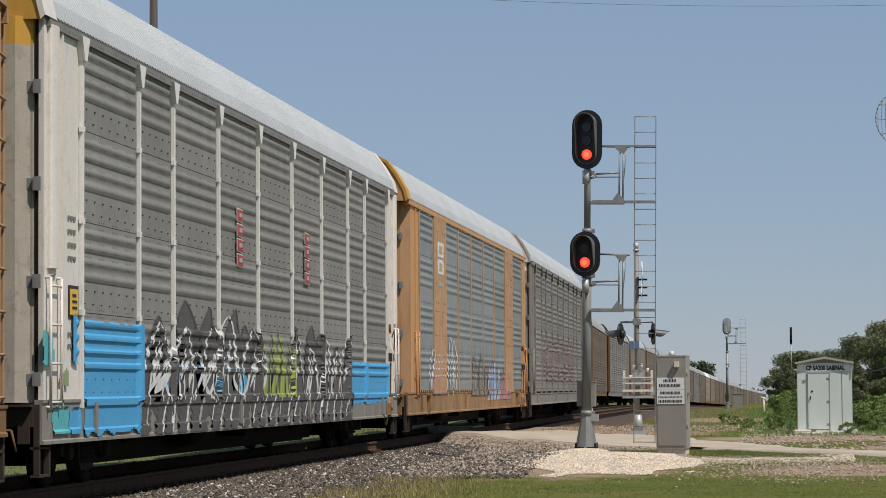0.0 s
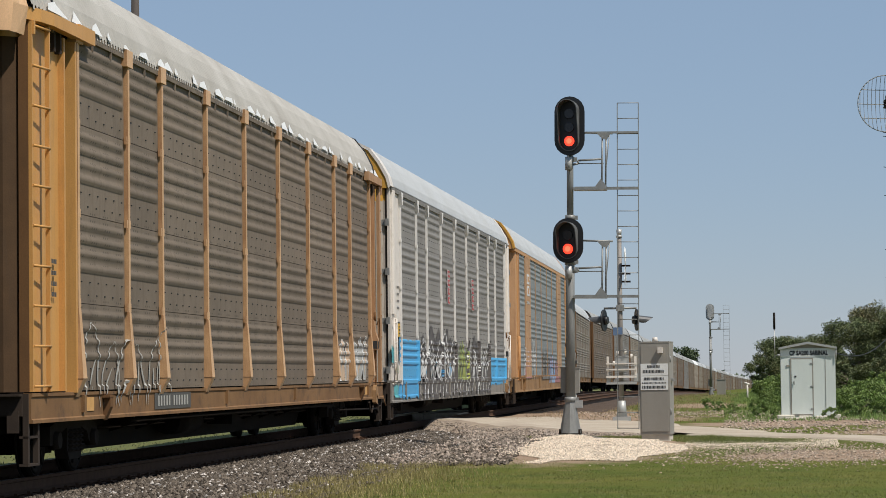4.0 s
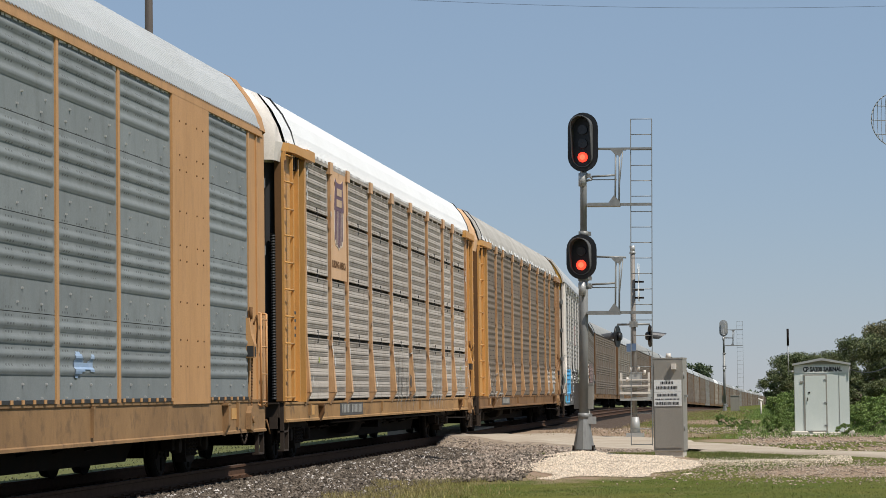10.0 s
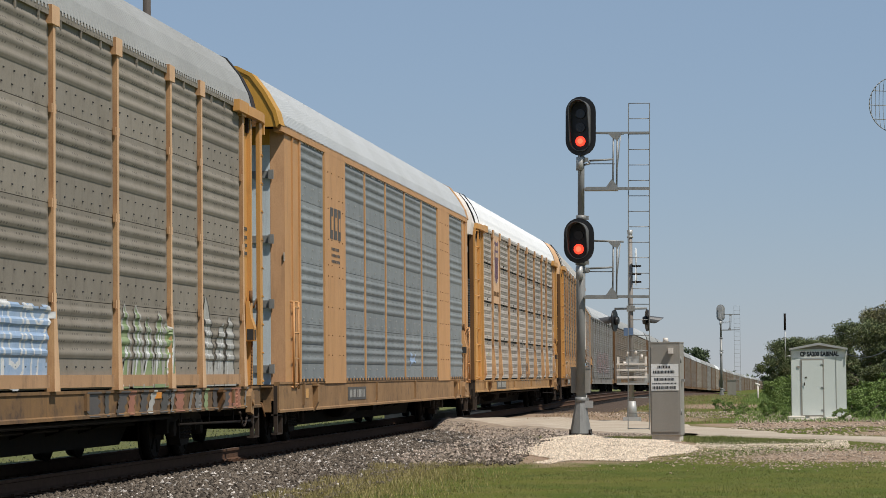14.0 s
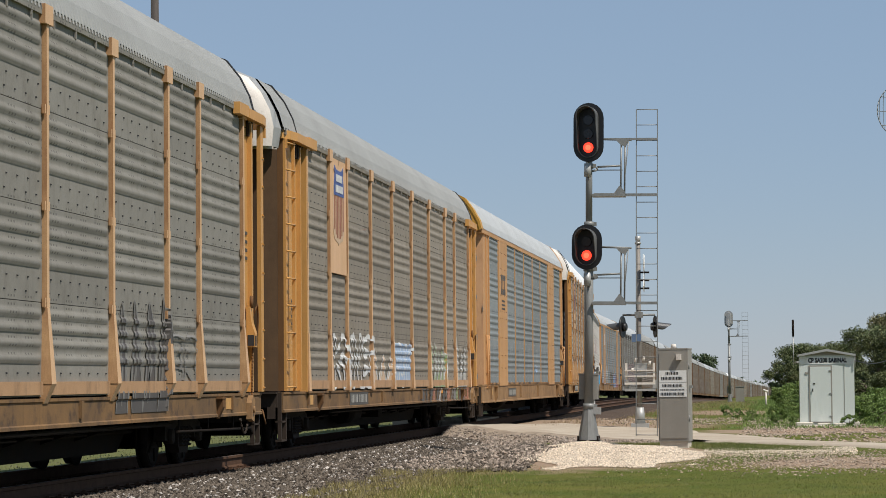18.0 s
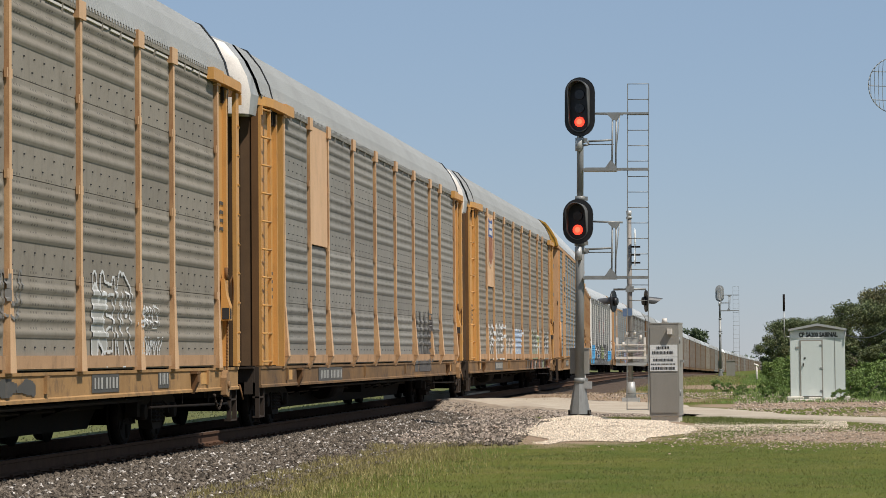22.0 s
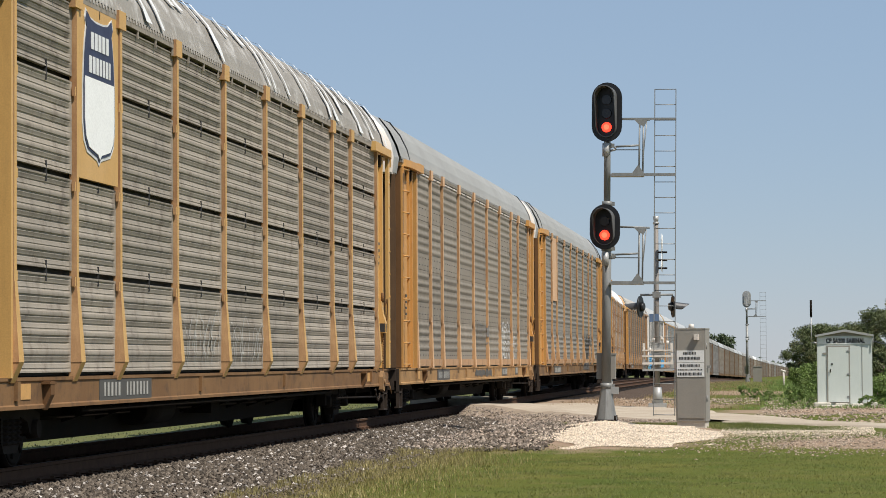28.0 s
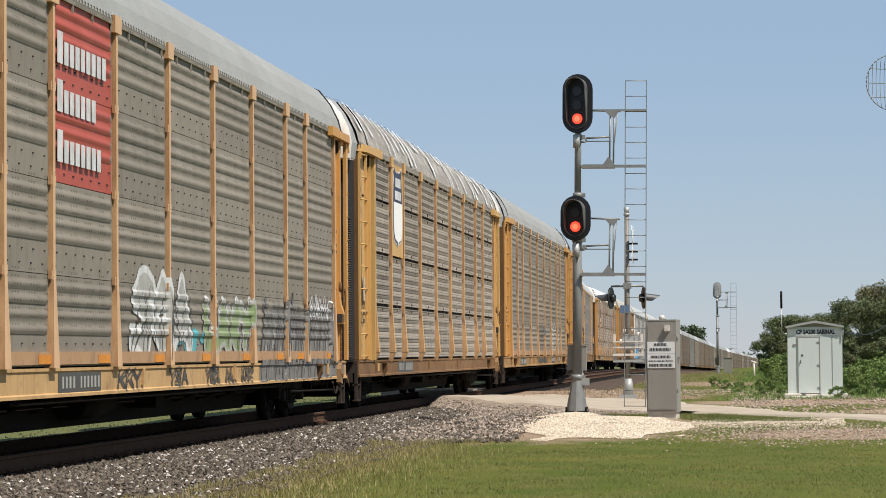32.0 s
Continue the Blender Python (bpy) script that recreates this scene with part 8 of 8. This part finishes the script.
flames(c, "rib", POSTS, -4.2, -1.6, 1.05, 1.75, 3, PT_TANPALE, PT_WHITE, 86, None, 0.07, 1)
rs = random.Random(55)
for k in range(17):      # runs of several paints on the sill
    smear(c, "rib", POSTS, 3.4 + 0.56 * k + rs.uniform(-0.15, 0.15), rs.uniform(0.2, 0.7), 0.68, 0.97, rs.uniform(-0.1, 0.3), rs.choice((PT_SLATE, PT_GREEN, PT_BRICK, PT_GREY, PT_PALE, PT_UMBER, PT_GOLD)), 0.001 + 0.0006 * k % 0.004)
flat_shape("orange_label", [(6.3, 0.86), (6.75, 0.86), (6.75, 0.95), (6.3, 0.95)], 1.4875, PT_BRIGHT, c)
number_board(c, -6.9, -4.7, 0.83, 0.24, 84)
# wagon 6: dark smudged tag
c = CARS[6]
flames(c, "rib", POSTS, 4.5, 7.2, 0.78, 2.25, 4, PT_UMBER, PT_GREY, 90, PT_GREY, 0.09, 2, 1.8, "dark grey smudged graffiti")
tag(c, "rib", POSTS, 7.3, 9.0, 1.1, 1.8, 2, None, PT_GREY, 91, 0.12, 0.02)
number_board(c, -8.2, -5.6, 0.82, 0.24, 85)
# wagon 7
c = CARS[7]
tag(c, "rib", POSTS, 4.9, 6.95, 1.02, 2.2, 4, None, PT_WHITE, 92, 0.11, 0.018, "thin white graffiti outlines")
tag(c, "rib", POSTS, 4.85, 5.7, 1.1, 2.05, 1, PT_PALE, PT_WHITE, 99, 0.17, 0.022, "hatched white graffiti stroke")
tag(c, "rib", POSTS, 7.1, 8.3, 1.5, 1.8, 4, None, PT_WHITE, 93, 0.045, 0.014)
tag(c, "rib", POSTS, 7.1, 8.5, 1.1, 1.4, 5, None, PT_WHITE, 98, 0.045, 0.014)
tag(c, "rib", POSTS, -1.0, 2.0, 1.5, 2.1, 4, None, PT_GREY, 94, 0.08, 0.018)
tag(c, "rib", POSTS, -1.2, 2.6, 0.70, 0.96, 5, PT_SLATE, None, 95, 0.1, 0.02)
number_board(c, -8.0, -5.9, 0.82, 0.24, 86)
number_board(c, 4.9, 6.2, 0.84, 0.22, 87)
number_board(c, 8.3, 8.9, 0.86, 0.24, 88)
# wagon 8: navy and white shield
c = CARS[8]
sh = flat_shape("shield", shield_outline(-8.16, 3.36, 5.06, 1.42), PX, PT_WHITE, c, "navy and white shield")
flat_shape("shield_rim", shield_outline(-8.16, 3.40, 5.03, 1.34), PX + 0.007, PT_NAVY, sh)
flat_shape("shield_low", cut(shield_outline(-8.16, 3.43, 5.0, 1.27), 4.30, False), PX + 0.014, PT_SHIELD, sh)
bars(sh, PX + 0.015, -8.54, -7.78, 4.72, 0.19, SIGNWHITE, 5, (0.09, 0.12), 0.05)
bars(sh, PX + 0.015, -8.62, -7.70, 4.45, 0.19, SIGNWHITE, 6, (0.08, 0.11), 0.05)
flames(c, "slot", POSTS, -4.2, -1.7, 1.1, 1.85, 5, None, PT_PALE, 96, None, 0.035, 1, 5.0, "thin white graffiti lines")
flames(c, "slot", POSTS, -1.3, 1.3, 1.1, 1.8, 5, None, PT_PALE, 97, None, 0.035, 1, 5.0)
number_board(c, -8.05, -5.6, 0.83, 0.26, 89)
for y in (-11.6, -10.0):
    bars(c, 1.461, y * 0 - 12.85, -12.6, 4.2, 0.04, PT_SLATE, 4, (0.05, 0.08), 0.03)
for z in (2.1, 1.9, 1.75):
    bars(c, 1.461, -12.75, -12.55, z, 0.08, PT_SLATE, int(z * 10), (0.05, 0.1), 0.03)
flat_shape("label_strip", [(-12.75, 2.15), (-12.6, 2.15), (-12.6, 2.6), (-12.75, 2.6)], 1.462, PT_WHITE, c)
# wagon 9: red panel with white bars, long graffiti
c = CARS[9]
for t in (2, 3):
    me = panel_mesh("rib", 2.75, t, PT_PANELRED)
    b = bmesh.new()
    b.from_mesh(me)
    bmesh.ops.translate(b, verts=b.verts, vec=(0.004, -5.795, 0))
    part("red_panel", b, [PT_PANELRED, HOLE], c, "red painted panel with white bars")
for k, (zz, y0, y1) in enumerate(((4.52, -7.0, -4.75), (3.98, -7.0, -5.3), (3.42, -7.0, -5.2))):
    y = y0
    rnd = random.Random(k)
    first = True
    while y < y1:
        w = 0.22 if first else 0.17
        h = 0.36 if first else 0.26
        tops = zz - 0.15 + h
        flat_shape("print_bar", [(y, zz - 0.15), (y + w, zz - 0.15), (y + w, tops), (y, tops)], FACE + 0.035, PT_WHITE, c)
        y += w + 0.075
        first = False
tag(c, "rib", POSTS, -3.6, 0.1, 1.05, 2.25, 3, PT_PALE, PT_WHITE, 101, 0.22, 0.05, "white graffiti")
wash(c, "rib", POSTS, -1.5, 0.9, 1.1, 1.6, PT_TEAL, 15, ragged=0.3)
tag(c, "rib", POSTS, 0.7, 4.4, 1.05, 1.95, 4, PT_GREEN, PT_PALE, 102, 0.19, 0.04, "green graffiti with pale outlines")
wash(c, "rib", POSTS, 4.9, 13.3, 0.67, 0.98, PT_GREY, 18, ragged=0.05)
wash(c, "rib", POSTS, 5.0, 12.0, 1.0, 2.05, PT_GREY, 17, ragged=0.35, label="grey sprayed ground of a graffiti")
flames(c, "rib", POSTS, 5.0, 11.8, 0.70, 2.15, 11, PT_GREY, PT_UMBER, 103, PT_SLATE, 0.06, 1, 3.0, "grey graffiti with dark and pale strokes")
flames(c, "rib", POSTS, 5.2, 11.6, 0.75, 2.05, 11, None, None, 104, PT_PALE, 0.05, 2, 3.0)
flames(c, "rib", POSTS, 9.4, 11.6, 1.70, 2.15, 5, None, PT_WHITE, 105, PT_WHITE, 0.07, 2, 3.0)
number_board(c, -6.9, -5.0, 0.82, 0.22, 90)
for k, (y0, y1) in enumerate(((-4.2, -2.9), (-1.4, -0.2), (0.9, 1.9), (2.3, 3.1), (3.5, 4.3))):
    tag(c, "rib", POSTS, y0, y1, 0.69, 0.96, 3, None, PT_UMBER, 110 + k, 0.03, 0.016, "dark scribble")
flames(c, "rib", POSTS, -3.5, 0.0, 1.05, 2.25, 5, None, PT_UMBER, 106, PT_SLATE, 0.05, 1, 3.0)
flames(c, "rib", POSTS, 0.8, 4.3, 1.05, 1.95, 5, None, None, 107, PT_UMBER, 0.035, 2, 3.5)
tag(c, "rib", POSTS, 0.7, 4.4, 1.05, 2.0, 4, None, PT_WHITE, 102, 0.24, 0.022)
for y in (-8.0, -5.4, -2.5, 0.4, 3.3, 6.1, 8.0, 11.0):
    flat_shape("orange_label", [(y + 0.2, 1.03), (y + 0.75, 1.03), (y + 0.75, 1.13), (y + 0.2, 1.13)], FACE + 0.042, PT_BRIGHT, c)
# stencilled data on the end plates of all near wagons
for n in range(2, 10):
    for z in (3.35, 3.22, 3.1, 2.98):
        bars(CARS[n], 1.461, 12.35, 12.62, z, 0.05, PT_SLATE, n * 7 + int(z * 100), (0.05, 0.1), 0.03)
        bars(CARS[n], 1.461, -12.62, -12.35, z - 0.9, 0.05, PT_SLATE, n * 9 + int(z * 100), (0.05, 0.1), 0.03)
    for y in (-11.2, 10.9):
        flat_shape("stencil_patch", [(y, 0.76), (y + 0.42, 0.76), (y + 0.42, 0.92), (y, 0.92)], 1.4865, PT_TANPATCH, CARS[n])

# strips of bright flashing under the roof of wagon 7
for a, b_ in zip(POSTS, POSTS[1:]):
    for y0, y1 in ((a + 0.2, (a + b_) / 2 - 0.05), ((a + b_) / 2 + 0.08, b_ - 0.2)):
        b = bmesh.new()
        box(b, 1.47, 1.50, y0, y1, 5.045, 5.075)
        part("flashing", b, WHITE, CARS[7])

# white scraps of old seal under the eaves of the orange-framed wagons
rs = random.Random(12)
for n in (0, 4):
    for a, b_ in zip(FLAT, FLAT[1:]):
        if b_ - a < 2.35 and abs(a) > 6.8:
            continue
        y = a + 0.12
        while y < b_ - 0.2:
            w, lo = rs.uniform(0.08, 0.3), rs.uniform(0.012, 0.05)
            x = FACE + 0.012
            scrap = [(x, y, 5.075 - lo), (x, y + w, 5.075 - lo * rs.uniform(0.3, 1.2)), (x, y + w, 5.085), (x, y, 5.085)]
            raw("torn_seal", scrap, [(0, 1, 2, 3)], WHITE).parent = CARS[n]
            y += w + rs.uniform(0.02, 0.18)
# rows of small bolts on the blank plates of the orange-framed wagons
for n in (0, 4):
    for y0, y1 in ((-9.0, -6.95), (7.25, 9.15)):
        for y in (y0 + 0.22, y0 + 0.62, y1 - 0.62, y1 - 0.22):
            for z in (1.5, 1.85, 2.35, 2.9, 3.1, 3.55, 4.1, 4.3, 4.75):
                share("bolt", once("bolt", lambda bm: rod(bm, (PX - 0.002, 0, 0), (PX + 0.012, 0, 0), 0.014, 0.011, n=6), RUST_SHADE), CARS[n], pose(0, y, z))
# chipped paint on the posts of wagon 3
rs = random.Random(3)
for i in range(120):
    y, z = rs.choice(POSTS), rs.uniform(1.2, 4.95)
    side = rs.choice((-0.045, 0.045))
    h, w = rs.uniform(0.04, 0.2), rs.uniform(0.014, 0.04)
    x = 1.5345 + max(0.0, (1.95 - z)) * 0.106
    vs = [(x, y + side - w, z), (x, y + side + w * 0.7, z + h * 0.2), (x, y + side + w, z + h), (x, y + side - w * 0.5, z + h * 0.8)]
    raw("paint_chip", vs, [(0, 1, 2, 3)], SIGNWHITE).parent = CARS[3]


# ---------------------------------------------------------------- what moves
# how far each wagon sits ahead of an even spacing, by its couplers' slack and length
SLACK = {-1: 0.08, 0: 0.08, 1: 0.05, 2: 0.26, 3: 0.19, 4: 0.02, 5: -0.01, 6: -0.30, 7: -0.53, 8: -0.56, 9: -0.62, 10: -0.65}


def motions():
    """The whole train draws away along the main line and over the turnout; its wheels roll."""
    base = 30.5 - 14.275       # the middle of wagon 3 when RUN is 0
    for n, car in CARS.items():
        rows = []
        for t in range(33):
            y = base + RUN[t] - 28.55 * (n - 3) + SLACK.get(n, 0.0)
            yb, yf = y - 10.05, y + 10.05
            xb, xf = siding_x(yb), siding_x(yf)
            zb, zf = RAIL - drop(yb), RAIL - drop(yf)
            rows.append((t, pose((xb + xf) / 2, y, (zb + zf) / 2, math.degrees(math.atan2(zf - zb, 20.1)), 0, math.degrees(math.atan2(xb - xf, 20.1)))))
        walk(car, rows)
    spin_times = [k / 15 for k in range(481)]
    angles = [-math.degrees((np.interp(t, range(33), RUN) - RUN[0]) / 0.42) for t in spin_times]
    for w, a in WHEELSETS:
        walk(w, [(t, pose(0, a, 0.42, ang)) for t, ang in zip(spin_times, angles)])


motions()
